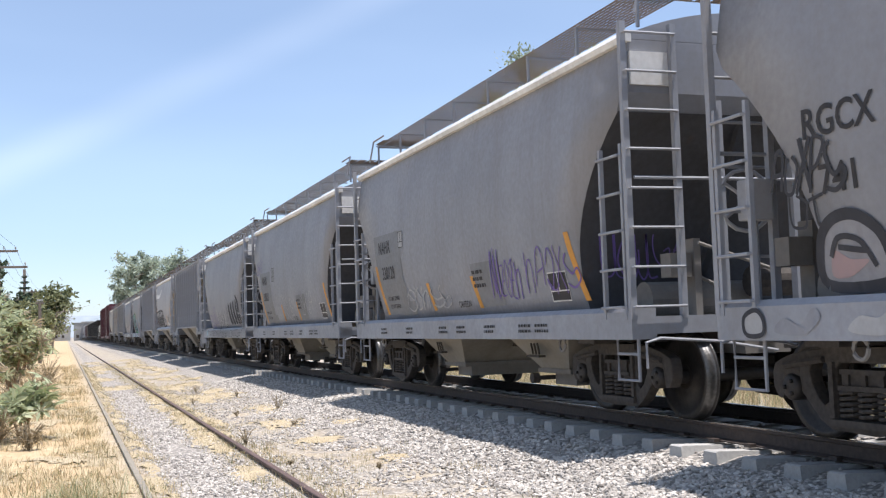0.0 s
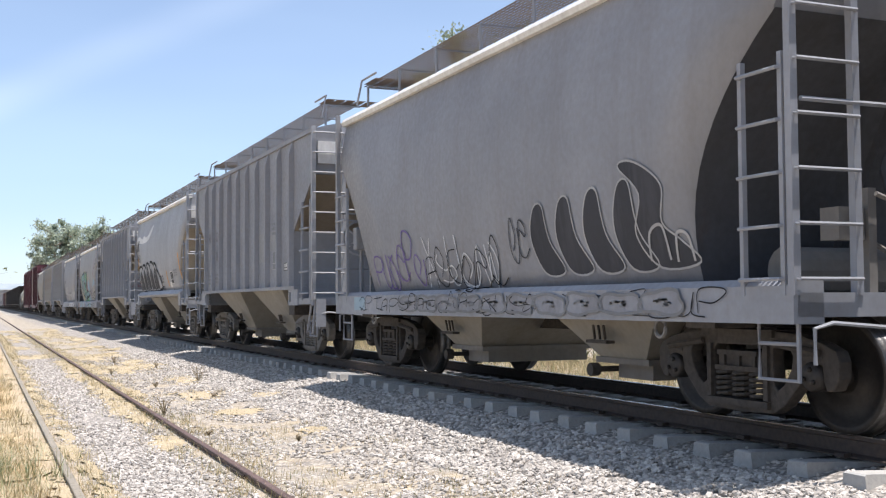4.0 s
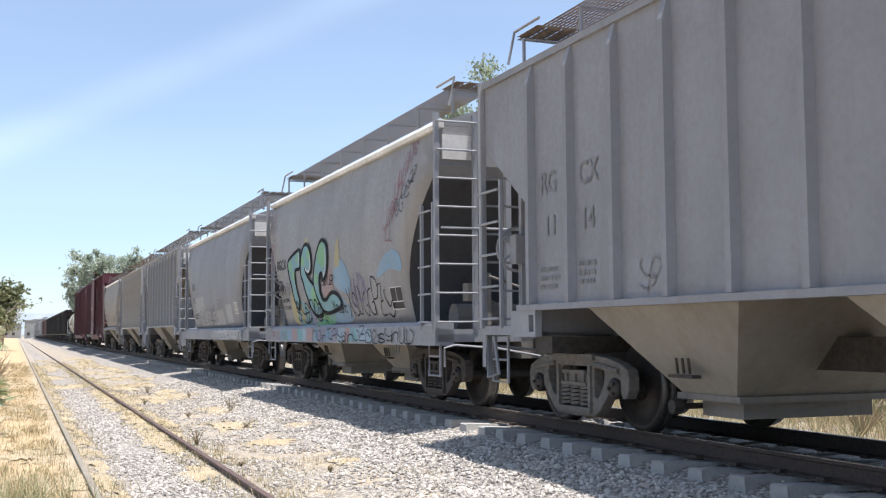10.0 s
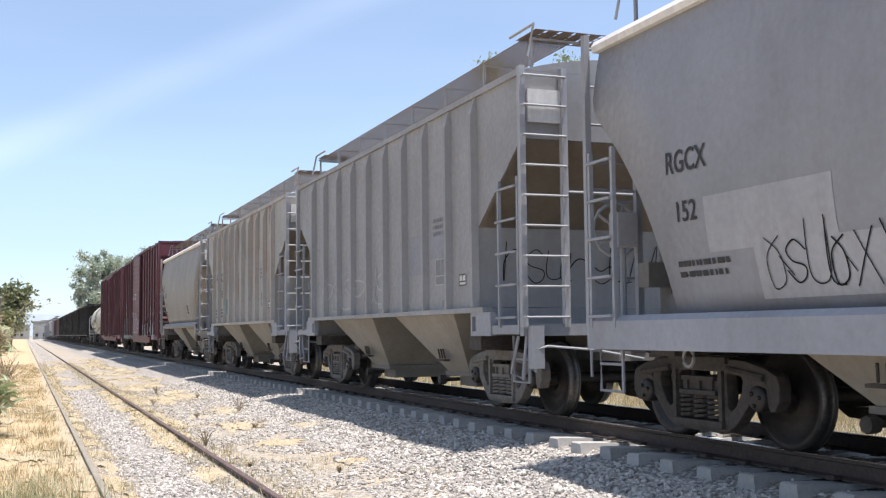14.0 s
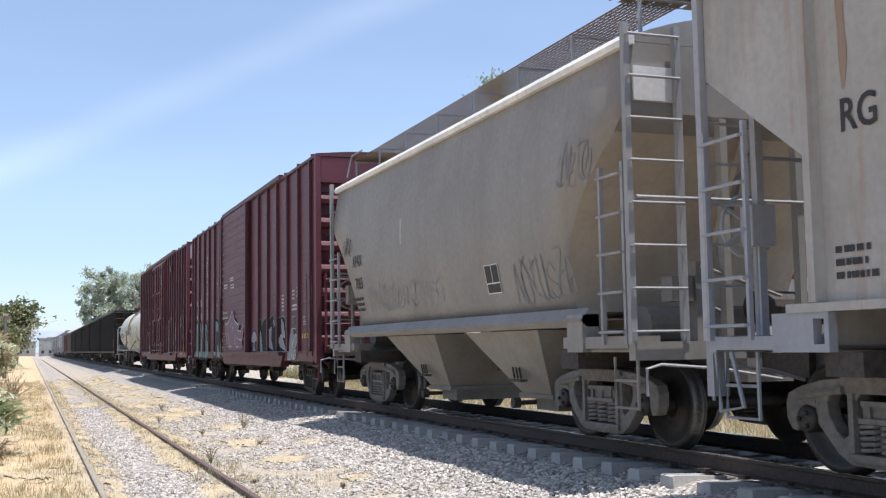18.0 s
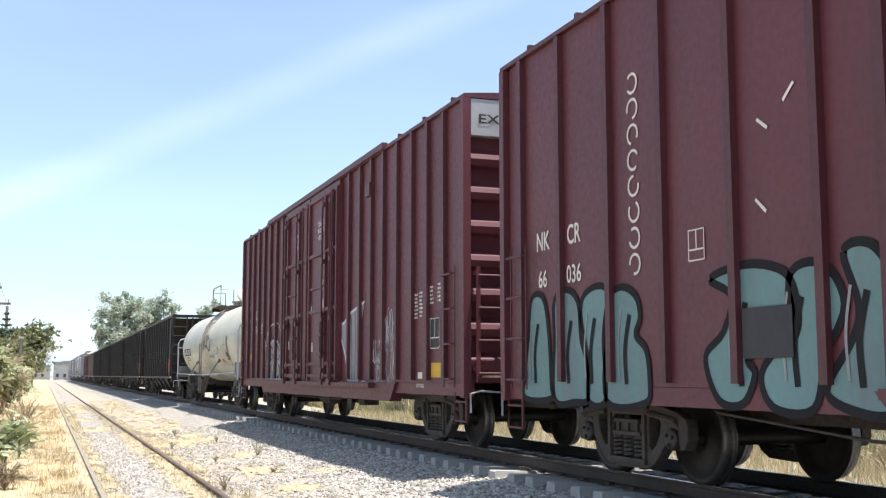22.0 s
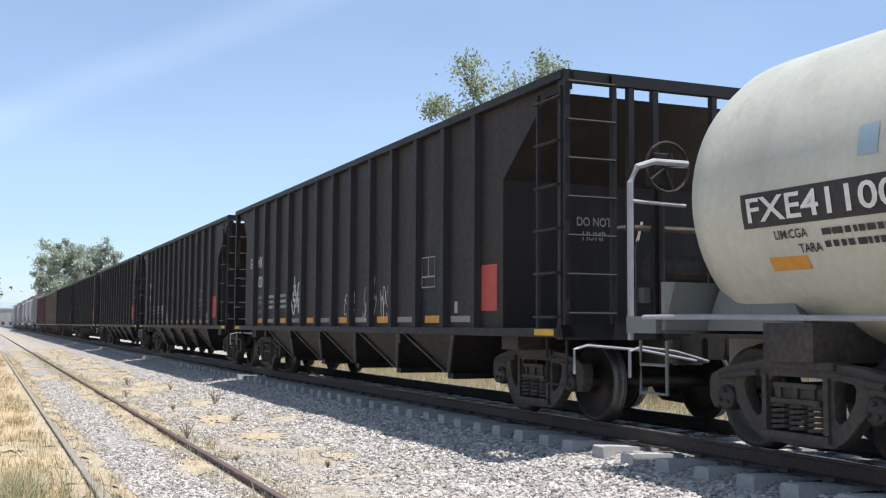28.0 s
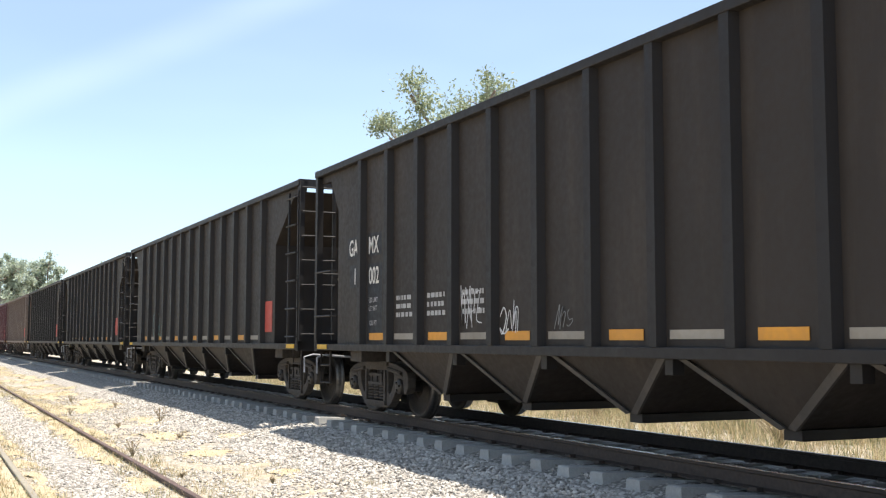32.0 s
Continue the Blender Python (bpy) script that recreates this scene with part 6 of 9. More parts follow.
# faded ribbed wagons
for n, num in ((5, ("11", "01")), (7, ("11", "14")), (10, None), (11, ("", "837"))):
    s = r_side[n]
    m = PATCH if n != 11 else MARK
    if num:
        words(s, "RG", 9.69 if n != 11 else 9.6, 2.60, 0.24, m, 0.86)
        words(s, "CX", 8.79, 2.60, 0.24, m, 0.86)
        if num[0]:
            words(s, num[0], 9.60, 2.12, 0.22, m)
        words(s, num[1], 8.74, 2.12, 0.22, m, 0.9)
        bars(s, 9.7, 1.72, 0.45, 0.05, 3, m, n)
        bars(s, 8.8, 1.74, 0.4, 0.05, 3, m, n + 50)
    frame_label(s, 2.95, 1.72, 0.42, 0.36, PATCH, PATCH_LIGHT)
    frame_label(s, 2.05, 1.68, 0.22, 0.14, WHITE, MARK)
    bars(s, 3.05, 2.62, 0.55, 0.05, 3, PATCH, n + 80)
    panel(s, "grey_patch", 2.72, 2.45, 1.40, 1.50, PATCH)
    rnd = random.Random(n)
    for k in range(2 if n != 11 else 0):
        panel(s, "pale_patch", 4.15 - k * 0.94, 3.6 - k * 0.94, 1.9 + 0.2 * k, 2.5, STONE_GREY if n != 10 else GREY, lift=0.003)
rnd = random.Random(111)
for l, z0, z1, w in ((9.55, 2.9, 4.1, 0.16), (8.65, 3.2, 4.1, 0.14), (7.75, 2.4, 4.1, 0.2), (6.85, 2.2, 4.1, 0.14), (6.2, 1.6, 4.0, 0.42), (5.05, 3.0, 4.1, 0.16), (4.1, 1.9, 4.1, 0.12), (3.2, 3.1, 4.1, 0.2), (2.3, 2.5, 4.1, 0.14), (1.9, 3.4, 4.1, 0.3)):
    pts = [(l + w * rnd.uniform(0.3, 0.5), z1), (l - w * rnd.uniform(0.3, 0.5), z1)]
    pts += [(l - w * rnd.uniform(0.1, 0.55), z1 + (z0 - z1) * k / 5) for k in range(1, 5)] + [(l, z0)] + [(l + w * rnd.uniform(0.1, 0.55), z1 + (z0 - z1) * k / 5) for k in range(4, 0, -1)]
    shape(r_side[11], pts, RUST_RUN, None, 0.02, 0.004, label="brown rust run down the side")
panel(r_side[11], "green_patch", 8.2, 7.75, 1.62, 2.05, SPRAY_TEAL)
frame_label(r_side[11], 8.12, 2.3, 0.22, 0.26, PATCH_LIGHT, MARK)
tag(r_side[10], 9.4, 5.2, 1.5, 2.1, PATCH_LIGHT, 31, 6, 0.06)
tag(r_side[7], 7.7, 7.3, 1.45, 1.85, PATCH, 32, 2, 0.03)


tag(EndWall(TRAIN[7], -HB + 1.395), 1.4, -1.2, 1.75, 2.15, SPRAY_RED, 33, 9, 0.03)
tag(EndWall(TRAIN[10], -HB + 1.395), 1.2, -1.0, 1.7, 2.2, SPRAY_BLACK, 34, 7, 0.03)
for n, half in ((2, SA.half - 0.1), (3, SA.half - 0.1), (6, SB.half - 0.1), (12, SB.half - 0.1)):
    e = EndWall(TRAIN[n], -half)
    words(e, "CAUTION", 1.38, 3.68, 0.06, RED, 1.1)
    bars(e, 1.42, 3.58, 0.42, 0.045, 1, RED, n)
# white smooth wagon
s = b_side[6]
g = shape(s, [(10.18, 1.56), (10.19, 2.21), (9.91, 2.37), (9.4, 2.39), (9.23, 2.29), (9.07, 2.43), (8.61, 2.41), (8.42, 2.3), (8.11, 2.47), (7.64, 2.42), (7.52, 2.3), (7.27, 2.48), (6.8, 2.44), (6.64, 2.34), (6.43, 2.42),
              (6.07, 2.35), (5.95, 2.18), (5.7, 2.1), (5.5, 1.89), (5.45, 1.54), (7.0, 1.54), (8.6, 1.54)], PALE, SPRAY_BLACK, 0.085)
for l0, l1, top in ((10.05, 9.25, 2.22), (9.13, 8.48, 2.27), (8.4, 7.66, 2.34), (7.56, 6.83, 2.26), (6.72, 5.9, 2.27)):
    c = (l0 + l1) / 2
    shape(s, [(l0, 1.55), (l0 + 0.02, 1.95), (c + 0.12, top), (c - 0.14, top - 0.03), (l1 + 0.02, 1.95), (l1, 1.56), (c, 1.545)], SPRAY_FADED, PATCH_LIGHT, 0.03, 0.016, g)
    strokes(s, [[(c + 0.12, 1.58), (c + 0.14, 1.85), (c, top - 0.1)]], 0.025, PATCH_LIGHT, 0.022, g)
words(s, "S.L.P.", 5.42, 1.74, 0.24, SPRAY_BLACK, 0.9)
words(s, "MEX.", 5.35, 1.50, 0.13, SPRAY_BLACK, 1.3)
# wavy white patch high on the wall
shape(s, [(10.9, 3.3), (10.7, 3.52), (10.1, 3.5), (9.5, 3.4), (9.1, 3.5), (8.8, 3.44), (8.3, 3.42), (7.9, 3.5), (7.4, 3.68), (6.9, 3.75), (7.5, 3.4), (8.2, 3.25), (9.2, 3.22), (10.2, 3.28)], WHITE, None, 0.02, 0.004, label="pale cloud-shaped patch on the wall")
panel(s, "orange_mark", 1.72, 1.6, 1.62, 2.57, ORANGE, -0.42)
words(s, "3K", 10.72, 2.98, 0.4, SPRAY_FADED, 0.9)
tag(s, 10.62, 9.8, 2.58, 2.86, SPRAY_FADED, 43, 5, 0.05)
panel(s, "white_label", 3.66, 3.39, 1.56, 1.72, WHITE)
panel(s, "grey_patch", 3.32, 3.05, 1.46, 1.53, PATCH)
panel(s, "orange_mark", 10.35, 10.2, 1.6, 2.7, ORANGE, -0.1)
panel(s, "orange_mark", 4.12, 4.0, 1.6, 2.1, ORANGE, -0.2)
frame_label(s, 3.3, 1.68, 0.42, 0.36, MARK, MARK_WHITE)
bars(s, 2.7, 2.05, 0.7, 0.04, 3, PATCH, 44)

# coloured wagon
s = a_side[8]
words(s, "RGCX", 9.89, 2.43, 0.22, MARK)
words(s, "526", 9.79, 1.98, 0.22, MARK)
words(s, "LD LMT 229900", 9.7, 1.72, 0.08, MARK)
words(s, "LT WT 56100", 9.6, 1.56, 0.08, MARK)
tag(s, 9.9, 8.7, 1.85, 2.1, SPRAY_BLACK, 51, 6, 0.025)
for pts, m in (([(8.8, 1.3), (8.7, 1.9), (8.2, 2.0), (7.9, 1.5), (8.0, 1.26)], SPRAY_YELLOW), ([(8.4, 1.25), (8.2, 1.7), (7.5, 1.6), (7.3, 1.25)], SPRAY_AQUA), ([(7.4, 1.25), (7.2, 1.75), (6.7, 1.5), (6.6, 1.25)], SPRAY_LILAC), ([(6.9, 1.24), (6.6, 1.6), (5.9, 1.55), (5.7, 1.24)], SPRAY_LIME),
               ([(5.9, 1.3), (5.6, 1.72), (5.0, 1.7), (4.6, 1.5), (4.6, 1.26)], SPRAY_BLUE), ([(6.05, 2.2), (5.75, 2.35), (5.45, 2.1), (5.5, 1.8), (6.0, 1.72), (6.2, 1.95)], SPRAY_PINK), ([(5.3, 1.95), (5.1, 2.3), (4.7, 2.35), (4.3, 2.0), (4.5, 1.75)], SPRAY_BLUE),
               ([(7.6, 2.5), (7.45, 2.9), (7.2, 2.95), (7.1, 2.7)], SPRAY_YELLOW), ([(5.2, 2.3), (5.1, 2.7), (4.95, 2.75), (4.9, 2.3)], SPRAY_YELLOW), ([(2.75, 1.95), (2.5, 2.2), (2.0, 2.35), (1.6, 2.25), (1.55, 2.0), (2.1, 2.05)], SPRAY_BLUE)):
    shape(s, pts, m, None, 0.03, 0.005, label="soft patch of coloured spray paint")
T = [(8.82, 2.54), (8.47, 2.67), (7.95, 2.76), (7.77, 2.74), (7.75, 2.56), (7.8, 2.38), (8.15, 2.36), (8.22, 2.23), (8.14, 1.95), (8.05, 1.71), (8.25, 1.54), (8.46, 1.73), (8.56, 2.01), (8.69, 2.21)]
S = [(7.53, 2.05), (7.69, 2.26), (7.65, 2.61), (7.41, 2.82), (7.13, 2.81), (6.9, 2.64), (6.82, 2.42), (6.89, 2.28), (7.08, 2.23), (7.25, 2.32), (7.34, 2.33), (7.11, 2.15), (6.75, 2.0), (6.46, 1.85), (6.33, 1.61), (6.44, 1.41), (6.93, 1.4), (7.24, 1.6)]
C = [(6.72, 2.03), (6.61, 2.31), (6.38, 2.62), (6.1, 2.81), (5.82, 2.78), (5.66, 2.63), (5.64, 2.39), (5.76, 2.16), (5.96, 2.06), (6.06, 2.08), (6.02, 2.16), (6.14, 2.19), (6.27, 2.1), (6.32, 1.86), (6.22, 1.7), (5.93, 1.69), (5.63, 1.78), (5.36, 1.8), (5.1, 1.72), (5.0, 1.55), (5.6, 1.45), (6.2, 1.45), (6.52, 1.67)]
for k, (letter, spots, shine) in enumerate(((T, [(8.6, 2.45, 0.13), (8.35, 2.25, 0.11), (8.0, 2.6, 0.12)], [(7.9, 2.7), (7.84, 2.6), (7.86, 2.46)]), (S, [(7.05, 2.6, 0.14), (7.5, 2.5, 0.12), (6.8, 1.75, 0.2)], [(6.95, 2.58), (6.9, 2.42), (6.98, 2.3), (7.15, 2.28), (7.3, 2.36)]),
                                            (C, [(6.05, 2.52, 0.26), (6.5, 2.1, 0.12)], [(5.76, 2.62), (5.74, 2.42), (5.84, 2.22), (5.96, 2.14)]))):
    g = shape(s, letter, SPRAY_AQUA, SPRAY_BLACK, 0.075, 0.014 + 0.005 * k)
    for l, z, r in spots:
        shape(s, [(l + r * 1.2, z - 0.2 * r), (l + 0.5 * r, z + r), (l - 0.6 * r, z + 0.8 * r), (l - 1.1 * r, z + 0.1 * r), (l - 0.5 * r, z - 0.9 * r), (l + 0.4 * r, z - 0.6 * r)], SPRAY_LIME, None, 0.03, 0.016 + 0.005 * k, under=g)
    strokes(s, [shine], 0.05, SPRAY_WHITE, 0.022 + 0.004 * k, g)
tag(s, 8.4, 6.2, 1.28, 1.75, SPRAY_BLACK, 54, 6, 0.06, 0.03)
tag(s, 6.1, 5.3, 1.95, 2.15, SPRAY_BLACK, 55, 4, 0.035, 0.034)
tag(s, 5.6, 4.7, 1.42, 1.62, SPRAY_BLACK, 155, 5, 0.04, 0.034)
tag(s, 4.3, 3.4, 1.55, 2.1, SPRAY_PURPLE, 156, 4, 0.035)
tag(s, 4.6, 2.2, 1.32, 1.9, SPRAY_BLACK, 56, 8, 0.04)
tag(s, 10.75, 10.25, 3.3, 3.85, SPRAY_RED, 57, 3, 0.025)
tag(s, 10.6, 10.15, 2.5, 3.25, SPRAY_RED, 157, 3, 0.025)
for k in range(7):
    tag(s, 2.35 - 0.17 * k, 2.0 - 0.17 * k, 2.5 + 0.2 * k, 2.78 + 0.2 * k, SPRAY_RED, 58 + k, 2, 0.03)
for k in range(3):
    tag(s, 1.75 - 0.25 * k, 1.4 - 0.25 * k, 2.85 + 0.22 * k, 3.12 + 0.22 * k, SPRAY_FADED, 158 + k, 2, 0.03)
frame_label(s, 2.2, 1.42, 0.55, 0.34, MARK, MARK_WHITE)
rnd = random.Random(60)
edges = [9.6 - 0.42 * k + rnd.uniform(-0.1, 0.1) for k in range(17)]
lean = [rnd.uniform(-0.2, 0.2) for k in range(17)]
for k in range(16):
    shape(s, [(edges[k], 0.9), (edges[k] + lean[k], 1.135), (edges[k + 1] + lean[k + 1], 1.135), (edges[k + 1], 0.9)], rnd.choice((PATCH_BLUE, SPRAY_BLUE, SPRAY_BLUE, SPRAY_LILAC, SPRAY_PINK, SPRAY_AQUA)), None, 0.03, 0.006, curve=False, label="soft patch of coloured spray paint")
tag(s, 10.6, 8.9, 0.92, 1.1, SPRAY_RED, 61, 7, 0.03, 0.02)
tag(s, 6.6, 0.8, 0.9, 1.13, SPRAY_BLACK, 62, 17, 0.035, 0.02)
panel(s, "orange_mark", 7.5, 7.4, 1.25, 1.6, ORANGE)
# scribbled wagon
s = a_side[9]
words(s, "RGCX", 9.45, 2.46, 0.2, MARK, 0.8)
words(s, "152", 9.35, 2.02, 0.18, MARK, 0.9)
bars(s, 9.4, 1.62, 0.8, 0.05, 2, MARK, 63)
for l, w, lo, hi in ((8.9, 1.6, 1.72, 2.2), (8.3, 2.0, 1.3, 1.75), (6.0, 1.9, 1.3, 1.72), (3.7, 0.9, 1.35, 1.85)):
    panel(s, "pale_patch", l, l - w, lo, hi, PALE, lift=0.003)
tag(s, 8.2, 5.2, 1.4, 1.85, SPRAY_BLACK, 64, 12, 0.025)
tag(s, 5.6, 3.0, 0.92, 1.15, SPRAY_BLACK, 65, 12, 0.03)
tag(s, 2.9, 0.7, 0.9, 1.15, SPRAY_BLACK, 66, 10, 0.035)
frame_label(s, 2.35, 1.58, 0.5, 0.3, PATCH_LIGHT, WHITE)
panel(s, "graffiti", 5.6, 0.9, 0.9, 1.14, SPRAY_WHITE, lift=0.005)
bars(s, 4.9, 1.98, 0.5, 0.05, 3, PATCH, 67)
# beige wagon
s = b_side[12]
words(s, "APAX", 9.75, 2.52, 0.2, MARK, 0.8)
words(s, "7065", 9.65, 2.12, 0.2, MARK, 0.8)
bars(s, 9.95, 1.92, 0.7, 0.05, 3, MARK, 70)
tag(s, 10.4, 9.8, 2.75, 3.15, SPRAY_BLACK, 71, 4, 0.025)
tag(s, 9.0, 7.0, 1.72, 2.15, SPRAY_SILVER, 72, 8, 0.045)
tag(s, 6.9, 5.4, 1.72, 2.2, SPRAY_SILVER, 73, 5, 0.03)
tag(s, 2.9, 1.3, 1.6, 2.2, PATCH, 74, 7, 0.035)
tag(s, 1.6, 0.8, 2.8, 3.3, PATCH, 75, 5, 0.03)
frame_label(s, 3.75, 1.75, 0.42, 0.36, MARK, MARK_WHITE)
panel(s, "paint_run", 7.05, 6.97, 2.7, 3.1, PATCH_LIGHT)
# first boxcar
s = x_side[13]
words(s, "NK", 17.43, 2.57, 0.22, MARK_WHITE, 0.8)
words(s, "CR", 16.61, 2.57, 0.22, MARK_WHITE, 0.8)
words(s, "66", 17.38, 2.13, 0.2, MARK_WHITE, 0.85)
words(s, "036", 16.63, 2.13, 0.2, MARK_WHITE, 0.85)
for k in range(8):
    bm = bmesh.new()
    c, zc = 15.1, 2.2 + k * 0.265
    ribbon(bm, s, [(c + 0.1 * math.cos(a * 0.45 + k), zc + 0.1 * math.sin(a * 0.45 + k)) for a in range(12)], 0.03, 0.009)
    part("maker_mark", bm, MARK_WHITE, TRAIN[13])
for l, z, d in ((13.05, 3.22, 0.1), (12.7, 3.3, -0.12), (13.1, 2.55, 0.12)):
    bm = bmesh.new()
    ribbon(bm, s, [(l, z), (l - 0.14, z - d)], 0.03, 0.009)
    part("sticker", bm, MARK_WHITE, TRAIN[13])
frame_label(s, 14.12, 2.13, 0.25, 0.28, MAROON, MARK_WHITE)
for pts in ([(17.78, 0.82), (17.78, 1.1), (17.68, 1.53), (17.6, 1.97), (17.4, 2.06), (17.21, 1.94), (17.1, 1.51), (17.06, 1.0), (17.08, 0.82)], [(16.96, 0.82), (16.96, 1.5), (16.94, 1.96), (16.6, 2.05), (16.35, 1.88), (16.29, 1.49), (16.15, 1.2), (16.15, 0.84), (16.44, 0.8)],
            [(16.13, 0.82), (16.13, 1.26), (16.28, 1.71), (16.22, 1.95), (15.9, 2.04), (15.68, 1.94), (15.78, 1.47), (15.75, 0.84)], [(15.72, 0.82), (15.72, 1.47), (15.66, 1.88), (15.37, 1.99), (15.09, 1.87), (15.02, 1.66), (15.11, 1.49), (14.92, 1.34), (14.86, 1.05), (14.95, 0.82)],
            [(13.79, 1.94), (13.25, 2.02), (12.75, 1.91), (12.6, 1.63), (12.68, 1.37), (13.26, 1.24), (13.18, 1.1), (13.36, 0.85), (13.71, 0.88), (13.89, 1.25), (13.61, 1.46), (13.48, 1.77)], [(12.67, 1.9), (12.28, 1.93), (12.07, 1.61), (12.3, 1.23), (12.46, 0.83), (12.94, 0.83), (13.09, 1.1), (12.76, 1.44)],
            [(12.06, 2.0), (11.8, 2.04), (11.6, 1.83), (11.55, 1.46), (11.64, 1.1), (11.62, 0.83), (11.95, 0.82), (12.3, 0.97), (12.0, 1.35), (11.92, 1.6)]):
    g = shape(s, pts, SPRAY_DULL_TEAL, SPRAY_BLACK, 0.075)
    c = sum(p[0] for p in pts) / len(pts)
    strokes(s, [[(c + 0.06, 1.0), (c + 0.08, 1.35), (c - 0.02, 1.7)]], 0.07, SPRAY_BLACK, 0.016, g)
    strokes(s, [[(c + 0.2, 1.05), (c + 0.22, 1.4), (c + 0.15, 1.75)]], 0.03, SPRAY_SILVER, 0.016, g)
panel(s, "square_plate", 13.31, 12.65, 1.23, 1.65, SPRAY_FADED, lift=0.03)
sd = Side(TRAIN[13], LB, lambda y, z: -1.632)
roof_line = [(10.69, 1.87), (10.57, 1.82), (10.4, 1.81), (9.96, 1.93), (9.59, 2.14), (9.45, 2.14), (9.31, 2.06), (9.18, 1.92), (8.83, 1.82), (8.55, 1.77), (8.42, 1.84), (8.43, 1.74), (8.59, 1.6), (8.4, 1.6), (8.21, 1.57), (8.02, 1.65), (7.81, 1.75), (7.84, 1.52), (7.9, 1.4), (8.01, 1.27)]
g = shape(sd, roof_line + [(8.02, 1.09), (10.2, 1.09), (10.47, 1.38), (10.66, 1.67)], SPRAY_HAZE, None, 0.03, 0.008, label="faded spray-painted roof shape with white lines")
strokes(sd, [roof_line, [(10.66, 1.67), (10.5, 1.45), (10.3, 1.25)], [(10.1, 1.55), (10.0, 1.3), (9.9, 1.1)], [(9.6, 1.85), (9.75, 1.7)], [(9.45, 1.75), (9.4, 1.6)], [(9.0, 1.5), (9.05, 1.3), (8.95, 1.2)], [(8.75, 1.45), (8.6, 1.35)], [(8.4, 1.35), (8.1, 1.34)], [(8.8, 1.15), (8.5, 1.15)], [(10.0, 1.16), (9.6, 1.17)]], 0.028, SPRAY_WHITE, 0.014, g)
tag(sd, 11.25, 10.75, 1.3, 1.5, SPRAY_SILVER, 83, 4, 0.025)
tag(sd, 11.3, 10.5, 1.06, 1.16, SPRAY_SILVER, 84, 6, 0.02)
words(sd, "SECURE BOTH HASPS", 11.15, 2.12, 0.06, MARK_WHITE)
words(sd, "BEFORE MOVING CAR", 11.15, 1.98, 0.06, MARK_WHITE)
for k, (l, z) in enumerate(((10.9, 2.95), (9.9, 3.1), (9.8, 2.9))):
    bars(sd, l, z, 0.6, 0.04, 2, MARK_WHITE, 86 + k)
g = shape(s, [(6.51, 1.82), (6.06, 1.84), (5.95, 1.68), (5.63, 1.82), (5.33, 1.88), (4.94, 1.82), (4.57, 1.91), (4.31, 1.72), (4.15, 1.57), (3.97, 1.8), (3.49, 1.84), (3.19, 1.8), (3.12, 1.53), (2.78, 1.27), (2.79, 1.02), (6.53, 1.01)], SPRAY_BLACK, SPRAY_SILVER, 0.02, curve=False)
for pts in ([(6.07, 1.56), (5.92, 1.32), (5.8, 1.03), (6.19, 1.03)], [(5.14, 1.5), (4.67, 1.62), (4.74, 1.3), (4.46, 1.05), (5.12, 1.15)], [(3.57, 1.78), (3.34, 1.67), (3.18, 1.34), (3.51, 1.35)], [(3.91, 1.29), (3.58, 1.42), (3.07, 1.03), (3.67, 1.12)], [(4.45, 1.78), (4.4, 1.6), (4.3, 1.68)]):
    shape(s, pts, SPRAY_SILVER, SPRAY_WHITE, 0.015, 0.016, g, curve=False)
shape(s, [(7.23, 1.43), (6.91, 1.57), (6.58, 1.46), (6.52, 1.29), (6.87, 1.22), (6.69, 1.03), (7.17, 1.03), (6.99, 1.22), (7.31, 1.26)], SPRAY_SILVER, SPRAY_BLACK, 0.03, 0.014)
for pts in ([(2.9, 0.86), (2.78, 1.14), (2.5, 1.51), (2.37, 1.5), (2.31, 1.32), (2.5, 1.05), (2.55, 0.86)], [(2.5, 0.9), (2.31, 1.25), (2.05, 1.4), (1.97, 1.25), (2.2, 1.05), (2.3, 0.86)], [(2.35, 0.84), (2.25, 1.0), (2.05, 1.05), (2.1, 0.9)]):
    shape(s, pts, SPRAY_SILVER, SPRAY_WHITE, 0.02, 0.018)
for l, z, rows in ((3.55, 2.3, 5), (3.05, 2.32, 5), (2.45, 2.35, 3), (2.05, 2.4, 3)):
    bars(s, l, z, 0.22, 0.045, rows, MARK_WHITE, int(l * 10))
bars(s, 2.5, 2.02, 0.7, 0.045, 2, MARK_WHITE, 99)
frame_label(s, 2.45, 1.38, 0.35, 0.42, MARK, MARK_WHITE)
frame_label(s, 1.4, 1.6, 0.18, 0.16, MARK, MARK_WHITE)
panel(s, "yellow_label", 1.6, 0.98, 1.3, 1.4, YELLOW)
for k in range(3):
    panel(s, "dark_stripe", 1.58 - 0.2 * k, 1.5 - 0.2 * k, 1.305, 1.395, MARK, 0.8, lift=0.007)
# second boxcar
s = x_side[14]
words(s, "A", 17.0, 2.62, 0.25, MARK_WHITE, 0.8)
words(s, "OK", 16.35, 2.62, 0.25, MARK_WHITE, 0.8)
words(s, "11", 17.05, 2.2, 0.25, MARK_WHITE, 0.8)
words(s, "90", 16.35, 2.2, 0.25, MARK_WHITE, 0.8)
words(s, "57", 15.55, 2.22, 0.25, MARK_WHITE, 0.8)
panel(s, "yellow_label", 17.15, 16.85, 1.5, 1.7, YELLOW)
g = shape(s, [(14.5, 0.95), (14.62, 1.5), (14.5, 1.85), (13.9, 2.05), (13.2, 2.0), (12.85, 1.8), (12.8, 1.4), (12.85, 0.95), (13.6, 0.93)], SPRAY_SILVER, SPRAY_FADED, 0.06, 0.007)
